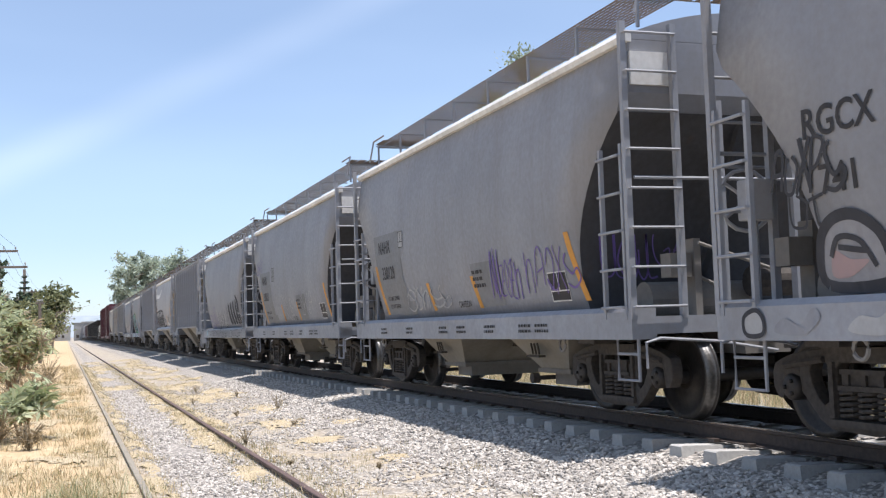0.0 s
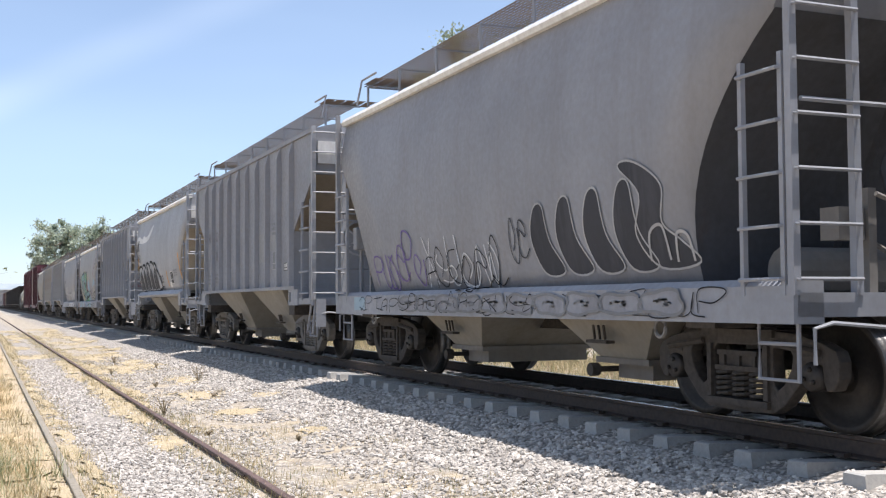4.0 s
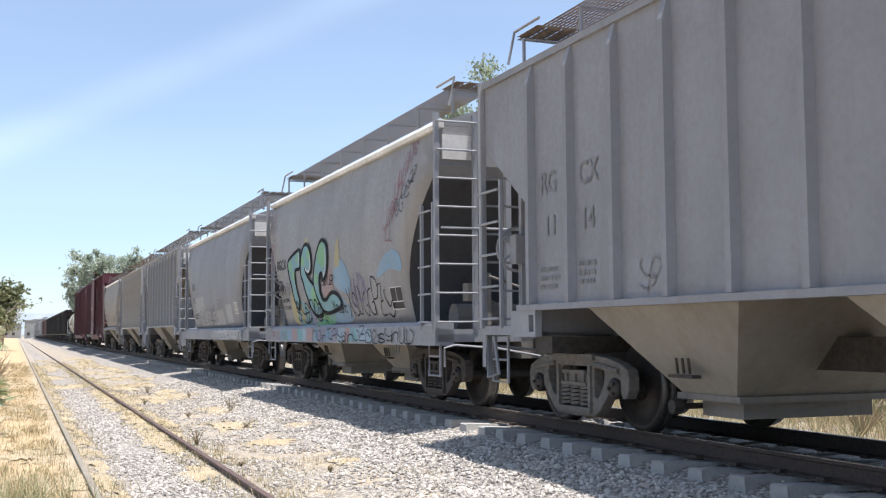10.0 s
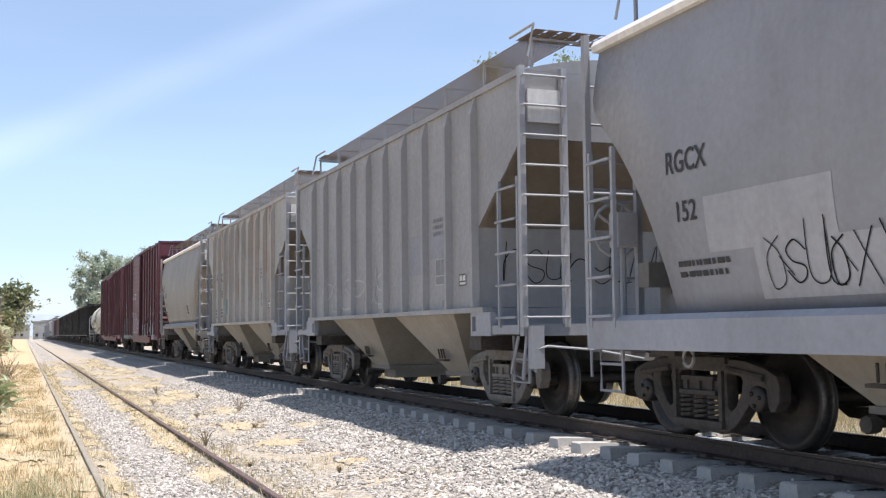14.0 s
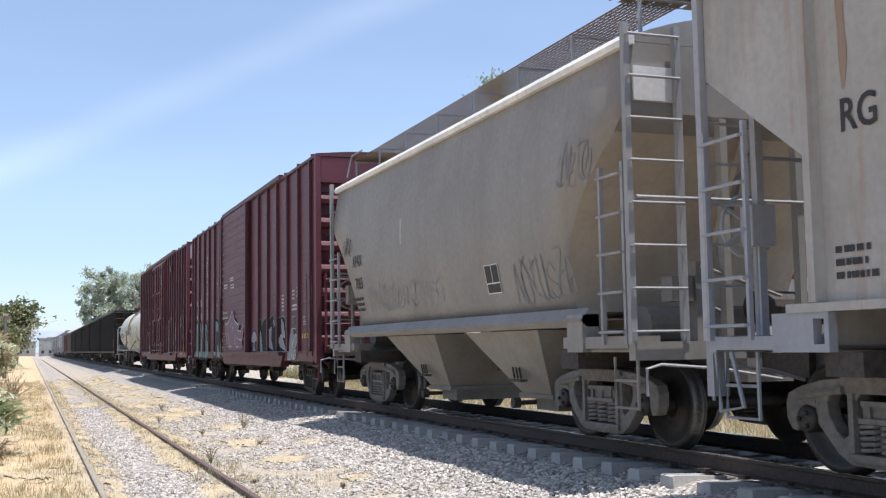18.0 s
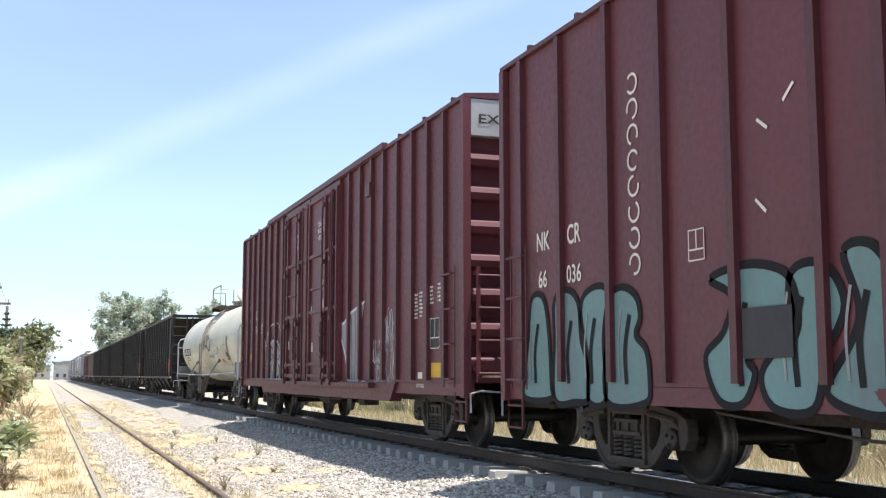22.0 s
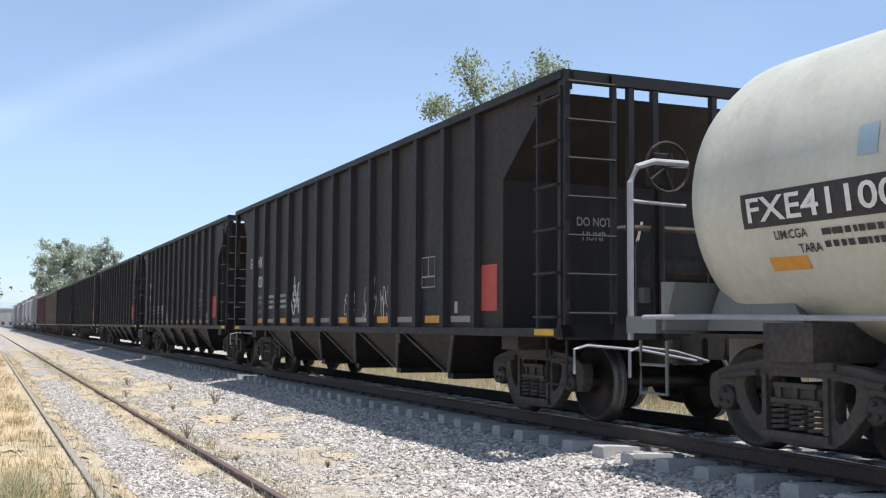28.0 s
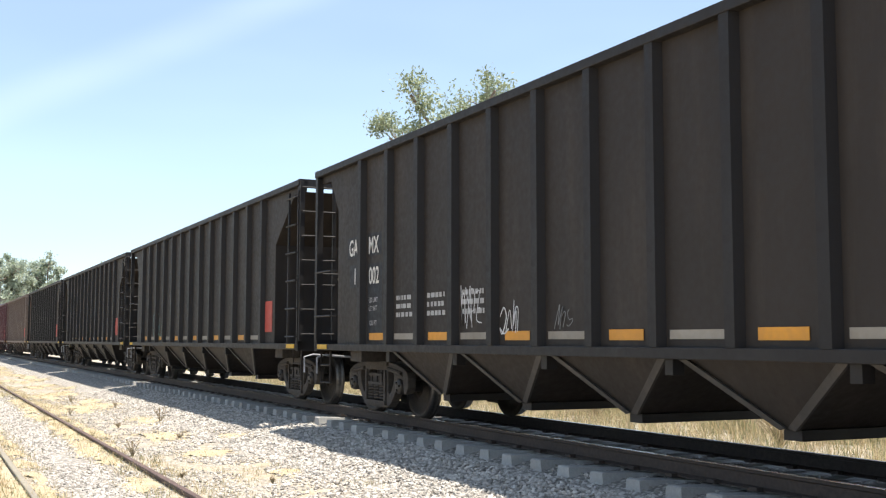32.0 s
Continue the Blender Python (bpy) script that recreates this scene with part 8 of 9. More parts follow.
def thatch():
    """Low matted pads of dead grass lying on the gravel, ragged at the edge."""
    r = random.Random(77)
    pads = [(1.98, 12.9, 0.26, 0.75), (3.5, 19.3, 0.5, 1.1), (3.85, 23.0, 0.45, 1.3), (3.3, 28.0, 0.7, 2.2), (3.0, 34.0, 0.6, 3.0), (3.45, 16.0, 0.45, 0.6), (4.35, 17.9, 0.3, 0.6), (3.75, 13.1, 0.3, 0.35), (2.55, 20.5, 0.2, 1.4)]
    pads += [(2.0 + r.gauss(0, 0.05), 15.6 + k * 1.25, 0.2 + r.uniform(0, 0.12), 1.0) for k in range(14)]
    pads += [(2.38 + r.gauss(0, 0.04), 18 + k * 2.1, 0.14, 1.1) for k in range(10)]
    pads += [(0.93 + r.gauss(0, 0.03), 9.5 + k * 1.5, 0.13 + r.uniform(0, 0.08), 0.95) for k in range(34)]
    pads += [(r.uniform(2.5, 4.2), r.uniform(26, 75), r.uniform(0.2, 0.5), r.uniform(0.6, 2.2)) for k in range(46)]
    pads += [(r.uniform(1.1, 1.9), r.uniform(34, 80), r.uniform(0.2, 0.4), r.uniform(0.8, 2.5)) for k in range(22)]
    pads += [(r.uniform(-2.4, 0.45), r.uniform(9, 40), r.uniform(0.3, 0.6), r.uniform(0.4, 1.3)) for k in range(46)]
    vs, fs = [], []
    for n, (cx, cy, rx, ry) in enumerate(pads):
        k0, rings, seg = len(vs), 8, 48
        for i in range(rings):
            f = (i + 1) / rings
            for j in range(seg):
                a = j * 2 * math.pi / seg
                w = 1 + 0.38 * noise.noise((math.cos(a) * 1.6, math.sin(a) * 1.6, n * 3.1)) + 0.3 * noise.noise((math.cos(a) * 5, math.sin(a) * 5, n * 1.7))
                x, y = cx + math.cos(a) * rx * w * f, cy + math.sin(a) * ry * w * f
                vs.append((x, y, height(x, y) + 0.022 * (1 - f ** 3) + 0.012 * noise.noise((x * 9, y * 9, 0)) - (0.015 if i == rings - 1 else 0)))
        vs.append((cx, cy, height(cx, cy) + 0.025))
        for i in range(rings - 1):
            for j in range(seg):
                x, y, _ = vs[k0 + i * seg + j]
                if noise.noise((x * 8, y * 5, 4.4)) < 0.75 - 1.25 * (i / rings):
                    fs.append((k0 + i * seg + j, k0 + i * seg + (j + 1) % seg, k0 + (i + 1) * seg + (j + 1) % seg, k0 + (i + 1) * seg + j))
        fs += [(k0 + rings * seg, k0 + j, k0 + (j + 1) % seg) for j in range(seg)]
    me = bpy.data.meshes.new("matted_grass")
    me.from_pydata(vs, [], fs)
    me.materials.append(THATCH)
    tagged(new("matted_grass", me), "matted pads of dead yellow grass over the gravel", "grass", kind="stuff")
    return pads


PADS = thatch()
PAD_SUM = np.cumsum([p[2] * p[3] / (1 + p[1] * 0.03) for p in PADS])


def on_pads(r):
    q = r.random() * PAD_SUM[-1]
    cx, cy, rx, ry = PADS[min(len(PADS) - 1, int(np.searchsorted(PAD_SUM, q)))]
    a, d = r.uniform(0, 6.3), r.random() ** 0.5 * 1.15
    return cx + math.cos(a) * rx * d, cy + math.sin(a) * ry * d, 1


scatter("pad_grass", "short upright blades in the matted dry grass", "grass", [STRAW, STRAW, STRAW, STRAW_GREEN], blades, tufts(42000, 8, on_pads, (0.025, 0.085)))
scatter("dry_grass", "short straw-coloured dry grass along the siding", "grass", [STRAW, STRAW, STRAW_GREEN], blades, tufts(26000, 3, along_rails, (0.04, 0.12)) + tufts(9000, 4, middle_strip, (0.03, 0.1)))
scatter("verge_grass", "dry yellow grass on the verge", "grass", [STRAW, STRAW, STRAW_GREEN, STRAW, STRAW, CASTOR_DRY], blades, tufts(44000, 5, left_verge, (0.05, 0.17)))
scatter("green_grass", "fresh green grass tuft at the edge of the siding", "grass", [STRAW_GREEN, CASTOR, STRAW], [blade(b, w * 0.5) for b, w in ((0.2, 0.03), (0.6, 0.025), (1.0, 0.03))], tufts(1500, 18, lambda r: (r.gauss(0.02, 0.22), r.gauss(11.0, 0.8), 1), (0.1, 0.3)))
scatter("tall_weeds", "tall dry grass and weeds behind the track", "weeds", [STRAW, CASTOR_DRY, STRAW_GREEN, STRAW, STRAW, OLIVE], [blade(b, w * 0.45) for b, w in ((0.2, 0.03), (0.5, 0.025), (0.9, 0.03), (0.35, 0.04))], tufts(48000, 6, far_verge, (0.08, 0.42)))
scatter("bank_weeds", "tall half-green weeds along the fence behind the track", "weeds", [STRAW_GREEN, OLIVE, CASTOR_DRY, STRAW, OLIVE], [blade(b, w * 0.6) for b, w in ((0.2, 0.03), (0.5, 0.025), (0.9, 0.03), (0.35, 0.04))], tufts(26000, 16, far_bank, (0.35, 1.0)))


def weed(x, y, h, seed):
    r = random.Random(seed)
    w = thing("weed", "small dry brown weed growing in the gravel", "weed", "weeds in the gravel")
    bm = bmesh.new()
    for k in range(9):
        a, t = r.uniform(0, 6.3), r.uniform(0.2, 0.9)
        p = [(0, 0, 0), (math.cos(a) * t * h * 0.3, math.sin(a) * t * h * 0.3, h * 0.5), (math.cos(a) * t * h * 0.6, math.sin(a) * t * h * 0.6, h * r.uniform(0.7, 1.0))]
        rod(bm, p, 0.006, 4)
        for q in range(4):
            f = r.uniform(0.4, 1)
            c = Vector(p[2]) * f
            d = Vector((r.uniform(-1, 1), r.uniform(-1, 1), r.uniform(-0.3, 0.8))) * 0.05
            e = Vector((r.uniform(-1, 1), r.uniform(-1, 1), 0)) * 0.03
            bm.faces.new([bm.verts.new(c), bm.verts.new(c + d * 0.5 + e), bm.verts.new(c + d)])
    part("stem", bm, CASTOR_DRY, w)
    w.matrix_basis = pose(x, y, height(x, y) - 0.01)


for k, (x, y, h) in enumerate(((2.43, 16.1, 0.26), (3.1, 21.5, 0.12), (4.04, 22.3, 0.36), (2.76, 26.1, 0.16), (3.6, 18.5, 0.1), (3.3, 30.5, 0.22), (2.5, 13.2, 0.08), (3.9, 27.0, 0.16), (3.4, 12.4, 0.08))):
    weed(x, y, h, k)


# ---------------------------------------------------------------- plants
def castor_leaf():
    """A palmate leaf with seven broad pointed lobes, slightly cupped."""
    vs, fs = [(0, 0, 0)], []
    n = 7
    for k in range(n):
        a = radians(-150 + 300 * k / (n - 1))
        long = 1.0 - 0.35 * abs(k - 3) / 3
        for da, r, z in ((-0.25, 0.42, 0.02), (-0.20, 0.66 * long, -0.02), (0, long, -0.12), (0.20, 0.66 * long, -0.02), (0.25, 0.42, 0.02)):
            vs.append((math.sin(a + da) * r, math.cos(a + da) * r, z))
        b = 1 + k * 5
        fs += [(0, b, b + 1, b + 2), (0, b + 2, b + 3, b + 4)]
    return np.array(vs), fs


LEAF = castor_leaf()
LEAF_MESH = bpy.data.meshes.new("leaf")
LEAF_MESH.from_pydata(LEAF[0].tolist(), [], LEAF[1])
LEAF_MESH.materials.append(CASTOR)


def castor(x, y, h, spread, seed, leaves, size=0.3, own=False, dry=0.15):
    r = random.Random(seed)
    pl = thing("castor_bean_plant", "pale green castor bean bush with palmate leaves beside the track", "shrub", "castor bushes by the track")
    bm = bmesh.new()
    tips = []
    for k in range(max(4, int(leaves / 28))):
        a, q = r.uniform(0, 6.3), r.random() ** 0.6 * spread
        top = (math.cos(a) * q, math.sin(a) * q, h * r.uniform(0.45, 1.0))
        mid = (top[0] * 0.35, top[1] * 0.35, top[2] * 0.55)
        rod(bm, [(top[0] * 0.1, top[1] * 0.1, -0.05), mid, top], 0.018 + 0.006 * h, 5)
        tips.append((mid, top))
    part("stem", bm, DRY_STEM, pl)
    spots = []
    for k in range(leaves):
        mid, top = r.choice(tips)
        f = r.random() ** 0.5
        c = Vector(mid).lerp(Vector(top), f) + Vector((r.gauss(0, 0.22), r.gauss(0, 0.22), r.gauss(0.05, 0.16))) * (0.5 + 0.35 * spread)
        c.z = max(0.12, c.z)
        spots.append((tuple(c), size * r.uniform(0.6, 1.3), (r.gauss(0.45, 0.4), r.gauss(0, 0.4), r.uniform(0, 6.3))))
    if own:
        for c, s, e in spots:
            part("leaf", LEAF_MESH, None, pl, at=Matrix.LocRotScale(c, Euler(e), (s, s, s)))
    else:
        vs, fs, ms, k = [], [], [], 0
        for n, (c, s, e) in enumerate(spots):
            vs.append((LEAF[0] * s) @ np.array(Euler(e).to_matrix()).T + np.array(c))
            fs += [tuple(q + k for q in t) for t in LEAF[1]]
            ms += [1 if r.random() < dry else 0] * len(LEAF[1])
            k += len(LEAF[0])
        me = bpy.data.meshes.new("foliage")
        me.from_pydata(np.concatenate(vs).tolist(), [], fs)
        me.materials.append(CASTOR)
        me.materials.append(CASTOR_DRY)
        me.polygons.foreach_set("material_index", ms)
        part("foliage", me, None, pl)
    pl.matrix_basis = pose(x, y, height(x, y))


castor(-0.72, 18.9, 0.95, 0.42, 1, 70, 0.27, own=True)
castor(-1.75, 20.2, 1.2, 0.6, 12, 70, 0.26)
castor(-1.9, 22.8, 1.7, 0.8, 13, 150, 0.3)
castor(-2.6, 21.2, 1.6, 0.8, 14, 110, 0.28, dry=0.4)
for k, (x, y, h, sp, n) in enumerate(((-2.0, 25.5, 2.3, 0.9, 190), (-1.6, 29.5, 2.5, 1.0, 260), (-2.6, 31.0, 3.5, 1.2, 330), (-1.3, 34.0, 2.2, 0.9, 240), (-2.4, 37.0, 3.4, 1.3, 330), (-1.5, 42.0, 2.4, 1.0, 260),
                                    (-2.8, 45.0, 3.6, 1.4, 300), (-1.6, 50.0, 2.3, 1.1, 240), (-2.6, 55.0, 3.0, 1.4, 260), (-1.5, 60.0, 2.2, 1.2, 220), (-1.7, 70.0, 2.3, 1.4, 220), (-1.8, 82.0, 2.4, 1.6, 220), (-1.9, 96.0, 2.5, 1.8, 200))):
    castor(x - 0.25, y, h * 0.86, sp * 0.92, 20 + k, int(n * 0.85), 0.36, dry=0.2 if k % 3 else 0.4)


def dry_shrub(x, y, h, seed):
    r = random.Random(seed)
    pl = thing("dry_shrub", "dead brown leafless shrub under the castor bushes", "shrub")
    bm = bmesh.new()
    for k in range(46):
        a, q = r.uniform(0, 6.3), r.uniform(0.2, 1.0)
        top = Vector((math.cos(a) * q * h * 0.8, math.sin(a) * q * h * 0.8, h * r.uniform(0.35, 1)))
        rod(bm, [(0, 0, 0), tuple(top * 0.5 + Vector((0, 0, 0.08))), tuple(top)], 0.006, 4)
        for j in range(5):
            c = top * r.uniform(0.5, 1)
            d = Vector((r.uniform(-1, 1), r.uniform(-1, 1), r.uniform(-1, 1))) * 0.07
            e = Vector((r.uniform(-1, 1), r.uniform(-1, 1), 0)) * 0.04
            bm.faces.new([bm.verts.new(c), bm.verts.new(c + d * 0.5 + e), bm.verts.new(c + d)])
    part("twig", bm, CASTOR_DRY, pl)
    pl.matrix_basis = pose(x, y, height(x, y))


for k, (x, y, h) in enumerate(((-0.55, 17.3, 0.42), (-1.05, 18.3, 0.6), (-1.4, 24.0, 0.7), (-0.9, 27.0, 0.9), (-0.75, 31.5, 0.9), (-0.6, 37.0, 0.8), (-0.7, 44.0, 1.0), (12.2, 13.5, 1.3), (12.6, 19.5, 1.4), (13.0, 9.5, 1.1), (12.5, 26.0, 1.2))):
    dry_shrub(x, y, h, 200 + k)


def tree(name, label, x, y, h, crown, seed, leaf, leaves, size, trunk=0.3, lean=0.0, bare=0.0, base=0.35, limbs=9):
    """A tapered trunk, forking limbs and many small leaf clumps gathered round the limb ends."""
    r = random.Random(seed)
    tr = thing(name, label, "tree")
    bm = bmesh.new()
    top = Vector((lean, 0, h * 0.82))
    for k in range(5):
        a, b = top * (k / 5), top * ((k + 1) / 5)
        rod(bm, [tuple(a), tuple(b)], trunk * (1 - k * 0.17), 8)
    part("trunk", bm, BARK, tr)
    bm = bmesh.new()
    centres = []
    for k in range(limbs):
        f = base + (1 - base) * (k + 0.5) / limbs
        a = k * 2.4 + r.uniform(-0.4, 0.4)
        reach = crown * math.sin(math.pi * min(0.95, 0.2 + 0.75 * (1 - (f - base) / (1 - base)) + 0.1)) * r.uniform(0.7, 1.1)
        s = top * f
        e = s + Vector((math.cos(a) * reach, math.sin(a) * reach, h * r.uniform(0.08, 0.22)))
        m = s.lerp(e, 0.5) + Vector((0, 0, -0.02 * h))
        rod(bm, [tuple(s), tuple(m), tuple(e)], trunk * 0.22, 5)
        for q in range(6):
            c = m.lerp(e, r.uniform(0.2, 1.15)) + Vector((r.gauss(0, crown * 0.2), r.gauss(0, crown * 0.2), r.gauss(0.02 * h, crown * 0.15)))
            rod(bm, [tuple(m.lerp(e, 0.6)), tuple(c)], trunk * 0.08, 4)
            centres.append((c, crown * r.uniform(0.10, 0.21)))
    centres.append((top + Vector((0, 0, h * 0.08)), crown * 0.3))
    part("limb", bm, BARK, tr)
    if leaves:
        n = int(leaves)
        vs = np.empty((n * 4, 3))
        rr = np.random.RandomState(seed)
        for k in range(n):
            c, rad = centres[k % len(centres)]
            p = np.array(c) + rr.normal(size=3) * rad * np.array([0.72, 0.72, 0.62]) - np.array([0, 0, rad * 0.5 * rr.random_sample() ** 2])
            u = rr.normal(size=3)
            u /= np.linalg.norm(u)
            w = np.cross(u, rr.normal(size=3))
            w /= np.linalg.norm(w) + 1e-6
            s = size * rr.uniform(0.6, 1.4)
            vs[k * 4:k * 4 + 4] = [p - u * s, p + w * s * 0.45, p + u * s, p - w * s * 0.45]
        me = bpy.data.meshes.new("crown")
        me.from_pydata(vs.tolist(), [], [(4 * k, 4 * k + 1, 4 * k + 2, 4 * k + 3) for k in range(n)])
        me.materials.append(leaf)
        part("crown", me, None, tr)
    tr.matrix_basis = pose(x, y, height(x, y))
    return tr


tree("eucalyptus_tree", "tall eucalyptus tree with open grey-green crown behind the train", 19.1, 40.0, 12.8, 2.45, 31, EUCA, 15000, 0.085, 0.28, base=0.5, limbs=14)
tree("eucalyptus_tree", "slim eucalyptus tree with a thin top", 23.6, 42.5, 10.4, 1.5, 2, EUCA, 1400, 0.17, 0.2, base=0.6, limbs=6)
tree("bare_tree", "leafless dry branches beside the eucalyptus", 15.6, 39.0, 7.9, 2.0, 3, EUCA, 60, 0.12, 0.14, base=0.45, limbs=8)
tree("eucalyptus_tree", "small green tree top behind the train", 14.3, 44.0, 7.7, 1.6, 4, EUCA, 1300, 0.16, 0.16, base=0.5, limbs=6)
# far trees, with haze put into their leaf colour
tree("eucalyptus_tree", "broad grey-green eucalyptus far along the line", 16.6, 280.0, 20.6, 5.4, 5, EUCA_HAZE, 16000, 0.36, 0.6, base=0.1, limbs=20)
tree("eucalyptus_tree", "tall grey-green eucalyptus far along the line", 22.0, 285.0, 22.3, 4.9, 6, EUCA_HAZE, 12000, 0.36, 0.5, base=0.1, limbs=18)
tree("eucalyptus_tree", "slender grey-green eucalyptus far along the line", 27.5, 282.0, 22.8, 3.7, 7, EUCA_HAZE, 9000, 0.34, 0.5, base=0.1, limbs=16)
tree("eucalyptus_tree", "distant small eucalyptus beyond the wagons", 34.0, 250.0, 18.0, 3.2, 8, EUCA_HAZE, 1800, 0.6, 0.4, base=0.4, limbs=9)
tree("round_tree", "dense olive-green tree behind the bushes", -1.6, 118.0, 6.8, 2.4, 9, OLIVE, 3400, 0.26, 0.3, base=0.3, limbs=11)
tree("round_tree", "olive-green spreading tree behind the bushes", -4.2, 104.0, 4.4, 2.4, 10, OLIVE, 2800, 0.25, 0.3, base=0.3, limbs=11)
tree("bare_tree", "half-bare grey shrub tree leaning over the line", -1.3, 112.0, 5.0, 2.4, 11, OLIVE, 350, 0.18, 0.12, lean=0.5, base=0.25, limbs=14)
tree("cypress_tree", "dark narrow cypress behind the bushes", -6.3, 100.0, 9.5, 1.3, 12, CONIFER, 2600, 0.2, 0.2, base=0.1, limbs=16)
tree("cypress_tree", "dark bushy conifer behind the bushes", -5.0, 110.0, 6.0, 1.6, 13, CONIFER, 2400, 0.22, 0.2, base=0.15, limbs=14)


def tiered_pine(x, y, h):
    """A conifer with flat, even whorls of branches."""
    tr = thing("norfolk_pine", "dark green tiered pine with flat whorls of branches", "tree")
    part("trunk", rod(bmesh.new(), [(0, 0, 0), (0, 0, h)], 0.14, 8), BARK, tr)
    r = random.Random(4)
    for k in range(11):
        f = k / 10
        z, reach = h * (0.28 + 0.7 * f), 1.9 * (1 - f) + 0.12
        bm = bmesh.new()
        for j in range(10):
            a = j * 0.628 + k
            e = Vector((math.cos(a) * reach, math.sin(a) * reach, 0.12 * reach))
            w = Vector((-math.sin(a), math.cos(a), 0)) * 0.16 * (0.4 + reach * 0.5)
            v = [bm.verts.new(p) for p in ((0, 0, -0.05), e * 0.5 + w - Vector((0, 0, 0.1)), e, e * 0.5 - w - Vector((0, 0, 0.1)))]
            bm.faces.new(v)
            u = [bm.verts.new(p) for p in ((0, 0, 0.05), e * 0.55 + Vector((0, 0, 0.12)), e, e * 0.55 - Vector((0, 0, 0.16)))]
            bm.faces.new(u)
        part("branch_whorl", bm, CONIFER, tr, at=pose(0, 0, z))
    tr.matrix_basis = pose(x, y, height(x, y))


tiered_pine(-3.95, 120.0, 8.6)


# ---------------------------------------------------------------- lineside
def pole(x, y, h, arms):
    p = thing("utility_pole", "old wooden utility pole with two crossarms", "utility pole", "poles along the line")
    bm = lathe(bmesh.new(), [(-0.1, 0.13), (h, 0.09)], 10, "z")
    part("pole", bm, WOOD, p)
    for z, w, off in arms:
        arm = part("crossarm", box(-w / 2 + off, w / 2 + off, -0.06, 0.06, z - 0.06, z + 0.06, 0.01), WOOD, p)
        for k in range(4):
            xx = off - w / 2 + 0.12 + k * (w - 0.24) / 3
            part("insulator", lathe(bmesh.new(), [(z + 0.06, 0.02), (z + 0.14, 0.02), (z + 0.14, 0.05), (z + 0.24, 0.035)], 8, "z"), BLOCK, arm, at=pose(xx, 0, 0))
    p.matrix_basis = pose(x, y, height(x, y))


pole(-3.35, 62.0, 6.35, ((6.2, 1.95, 0.0), (5.35, 2.7, 0.1)))
pole(-3.2, 118.0, 6.4, ((6.2, 1.9, 0.0), (5.6, 2.4, 0.0)))
pole(-1.55, 74.0, 3.9, ((3.8, 0.5, 0.0),))
wires = thing("overhead_wires", "thin dark overhead wires between the poles", "wire")
for k, x in enumerate((-0.85, -0.3, 0.3, 0.85)):
    pts = []
    for i in range(25):
        f = i / 24
        y = 62 - 66 * f
        pts.append((-3.35 + x - 3.2 * f, y, 6.55 + 1.6 * f - 1.3 * 4 * f * (1 - f) * 0.35))
    part("wire", rod(bmesh.new(), pts, 0.007, 4), CAST, wires)
    pts = [(-3.35 + x + 0.15 * f, 62 + 56 * f, 6.55 + 0.05 * f - 0.6 * 4 * f * (1 - f)) for f in [i / 12 for i in range(13)]]
    part("wire", rod(bmesh.new(), pts, 0.008, 4), CAST, wires)

fence = thing("wire_fence", "rusty post-and-rail fence in the weeds behind the track", "fence")
for k in range(22):
    part("post", box(-0.03, 0.03, -0.03, 0.03, -0.05, 1.55, 0.004), RAIL, fence, at=pose(14.6 + 0.05 * (k % 3), 2 + k * 2.6, height(14.6, 2 + k * 2.6), 0, random.uniform(-2, 2), 0))
for z in (0.75, 1.1, 1.45):
    part("rail", rod(bmesh.new(), [(14.62, 1.5, z), (14.62, 58, z)], 0.018, 6), RAIL, fence)
wall = thing("block_wall", "grey concrete block wall with faint scrawl", "wall")
for j in range(6):
    for i in range(7):
        part("block", box(-0.09, 0.09, 0.0, 0.385, 0.0, 0.185, 0.004), BLOCK, wall, at=pose(0, i * 0.395 + (0.19 if j % 2 else 0), j * 0.195))
wall.matrix_basis = pose(16.2, 15.5, 0.0)
for x, y in ((16.6, 13.9), (16.7, 14.6), (17.3, 14.2)):
    b = thing("barrel", "blue plastic barrel standing by the block wall", "barrel", "blue barrels")
    part("drum", lathe(bmesh.new(), [(0, 0.27), (0.03, 0.29), (0.3, 0.29), (0.32, 0.305), (0.34, 0.29), (0.6, 0.29), (0.62, 0.305), (0.64, 0.29), (0.88, 0.28), (0.9, 0.26)], 20, "z"), BARREL_BLUE, b, smooth=True)
    part("lid", lathe(bmesh.new(), [(0.9, 0.25), (0.92, 0.25)], 16, "z"), CAST, b)
    b.matrix_basis = pose(x, y, height(x, y))


def house(x, y, w, d, h, mat, band, seed, turn=0, label="pale plastered flat-roofed house"):
    hs = thing("house", label, "house", "houses beyond the line")
    part("wall", box(-w / 2, w / 2, -d / 2, d / 2, -0.2, h, 0.02), mat, hs)
    part("roof", box(-w / 2 - 0.15, w / 2 + 0.15, -d / 2 - 0.15, d / 2 + 0.15, h + 0.003, h + 0.25, 0.02), band, hs)
    r = random.Random(seed)
    for k in range(max(2, int(w / 2.6))):
        xx = -w / 2 + 1.3 + k * 2.6
        wn = part("window", box(xx - 0.5, xx + 0.5, -d / 2 - 0.03, -d / 2 + 0.02, 1.1, 2.2), CAST, hs)
        part("sill", box(xx - 0.6, xx + 0.6, -d / 2 - 0.1, -d / 2 + 0.02, 1.02, 1.095), BLOCK, wn)
        wn = part("window", box(-w / 2 - 0.03, -w / 2 + 0.02, -0.5, 0.5, 1.1, 2.2), CAST, hs) if k == 0 else wn
    hs.matrix_basis = pose(x, y, height(x, y), 0, 0, turn)
    return hs


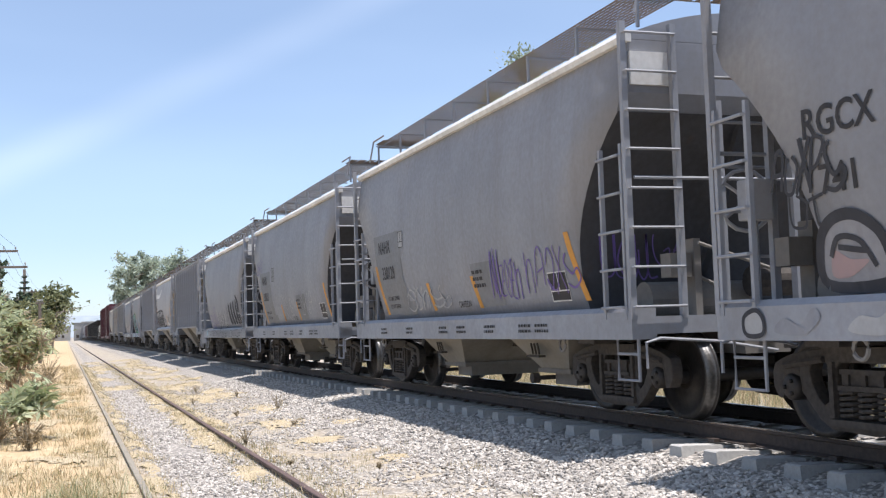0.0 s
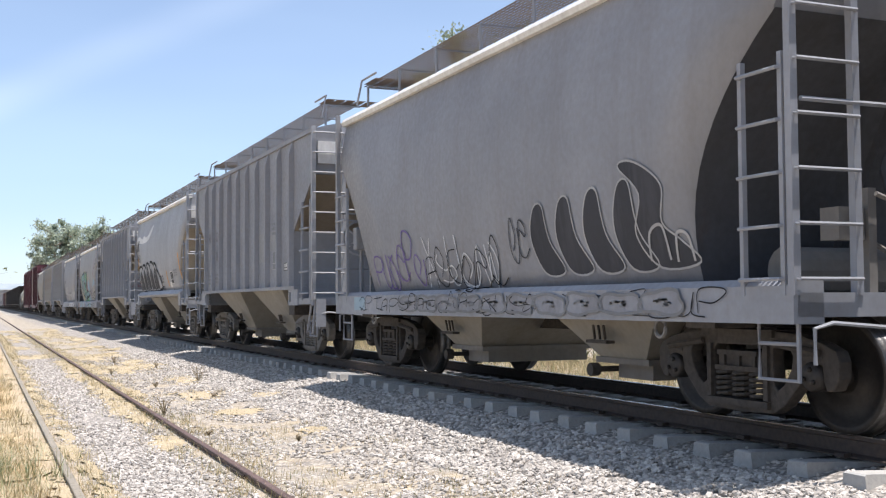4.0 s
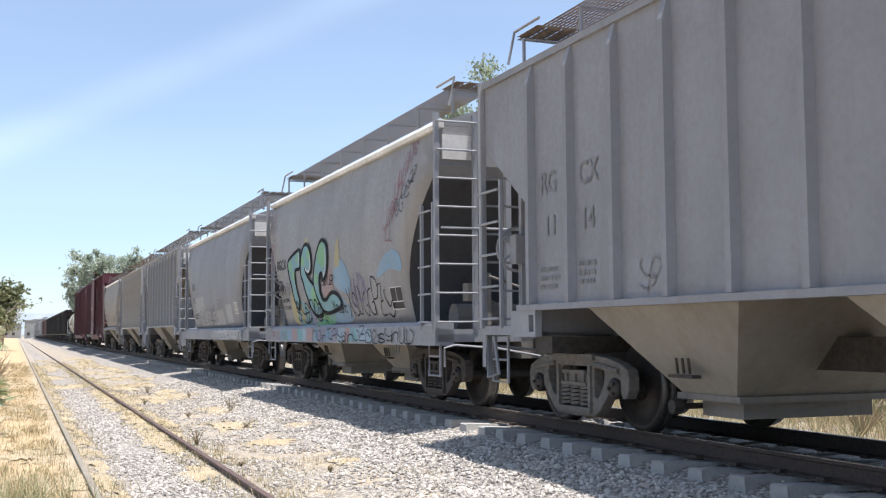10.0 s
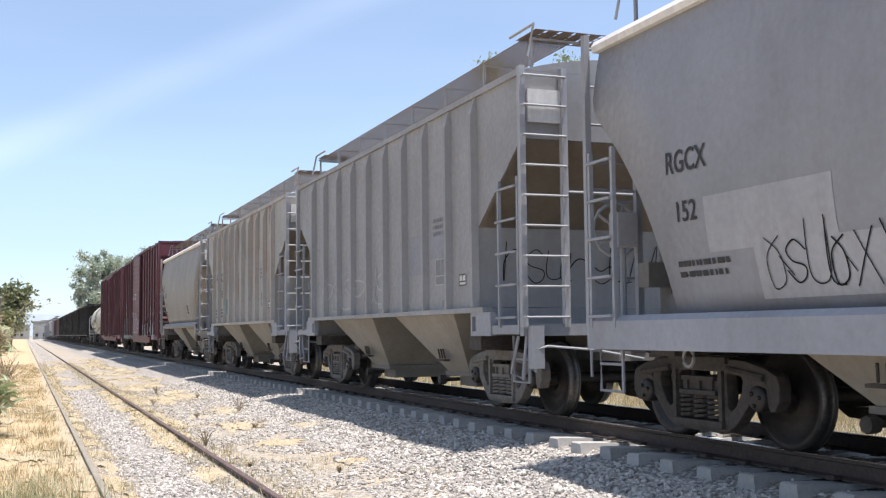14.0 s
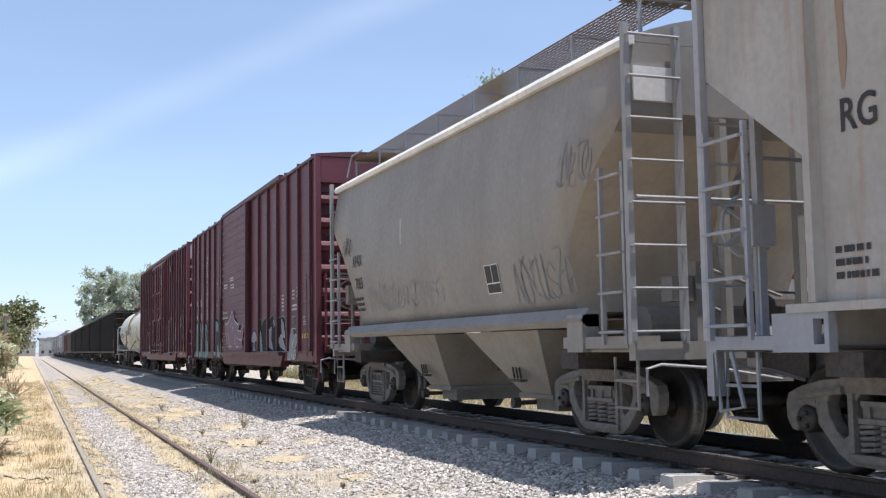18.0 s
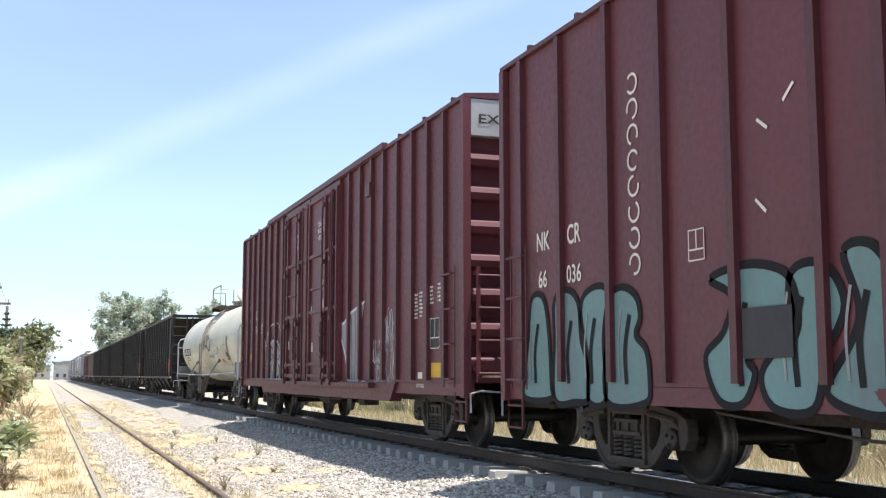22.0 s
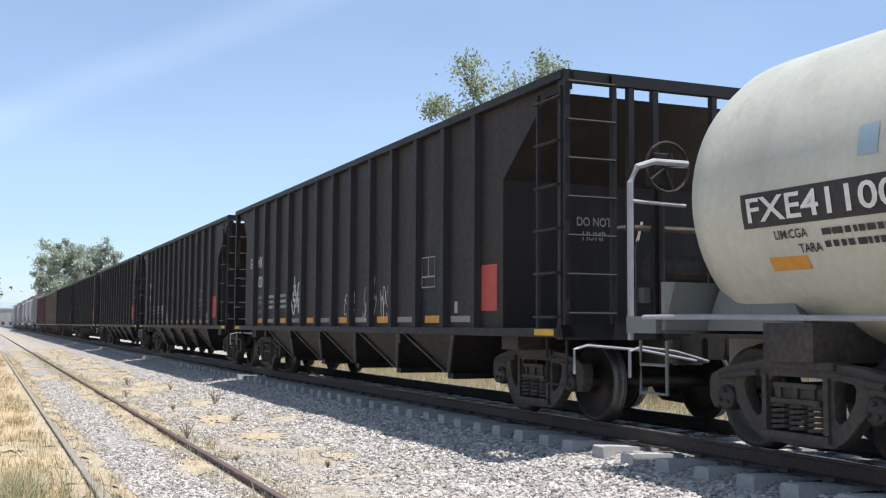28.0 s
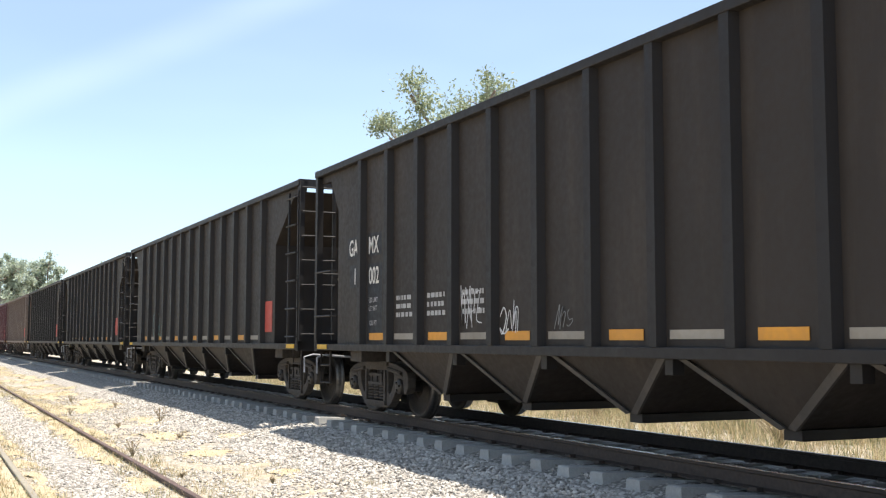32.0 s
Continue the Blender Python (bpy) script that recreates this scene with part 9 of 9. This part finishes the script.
house(27.5, 27.0, 9.0, 8.0, 4.9, PLASTER, ROOF_RED, 1, 0, "cream house with a red roof band behind the fence")
part("roof_band", box(-4.6, 4.6, -4.1, 4.1, 3.6, 4.9), ROOF_RED, bpy.data.objects["house"])
house(33.0, 60.0, 12, 9, 4.0, PLASTER, PLASTER, 2)
house(30.0, 90.0, 10, 9, 4.5, PLASTER, BLOCK, 3)
house(10.0, 430.0, 14, 8, 6.5, BLOCK, BLOCK, 4, 0, "grey flat-roofed building in the haze")
house(-4.0, 470.0, 12, 8, 5.5, BLOCK, BLOCK, 5, 0, "grey flat-roofed building in the haze")
house(18.0, 520.0, 22, 8, 8.0, BLOCK, BLOCK, 6, 0, "grey flat-roofed building in the haze")
house(-20.0, 380.0, 14, 8, 5.0, BLOCK, BLOCK, 7, 0, "grey flat-roofed building in the haze")

# far hills in the haze
bm = bmesh.new()
prev = None
for i in range(81):
    a = radians(-70 + 140 * i / 80)
    R = 1900
    hh = 26 + 22 * noise.noise((i * 0.13, 0.4, 0)) + 8 * noise.noise((i * 0.6, 2.0, 0))
    cur = (bm.verts.new((math.sin(a) * R, math.cos(a) * R, -2)), bm.verts.new((math.sin(a) * R * 1.04, math.cos(a) * R * 1.04, hh)))
    if prev:
        bm.faces.new((prev[0], cur[0], cur[1], prev[1]))
    prev = cur
tagged(new("backdrop", mesh_of("backdrop", bm, HAZE_HILL)), "low hazy blue-grey hills on the horizon", "hills", kind="structure")


# ---------------------------------------------------------------- movement
def motions():
    times = [i * 0.5 for i in range(65)]
    for car, y0 in CARS:
        walk(car, [(t, pose(XM, y0 - run(t), ZR)) for t in times])
    # every wheelset turns as far as its wagon rolls; alike ones share the keys
    shared = {}
    for car, _ in CARS:
        for tr in car.children:
            if not tr.name.startswith("truck"):
                continue
            for ws in tr.children:
                if not ws.name.startswith("wheelset"):
                    continue
                key = ws.matrix_basis.translation.y > 0
                if key not in shared:
                    yy = AXLE if key else -AXLE
                    walk(ws, [(k / 15, pose(0, yy, WR, math.degrees(run(min(32.0, k / 15)) / WR) % 360, 0, 0)) for k in range(481)])
                    shared[key] = ws
                else:
                    first = shared[key].animation_data
                    ws.rotation_mode = "QUATERNION"
                    ws.animation_data_create()
                    ws.animation_data.action = first.action
                    ws.animation_data.action_slot = first.action_slot


motions()
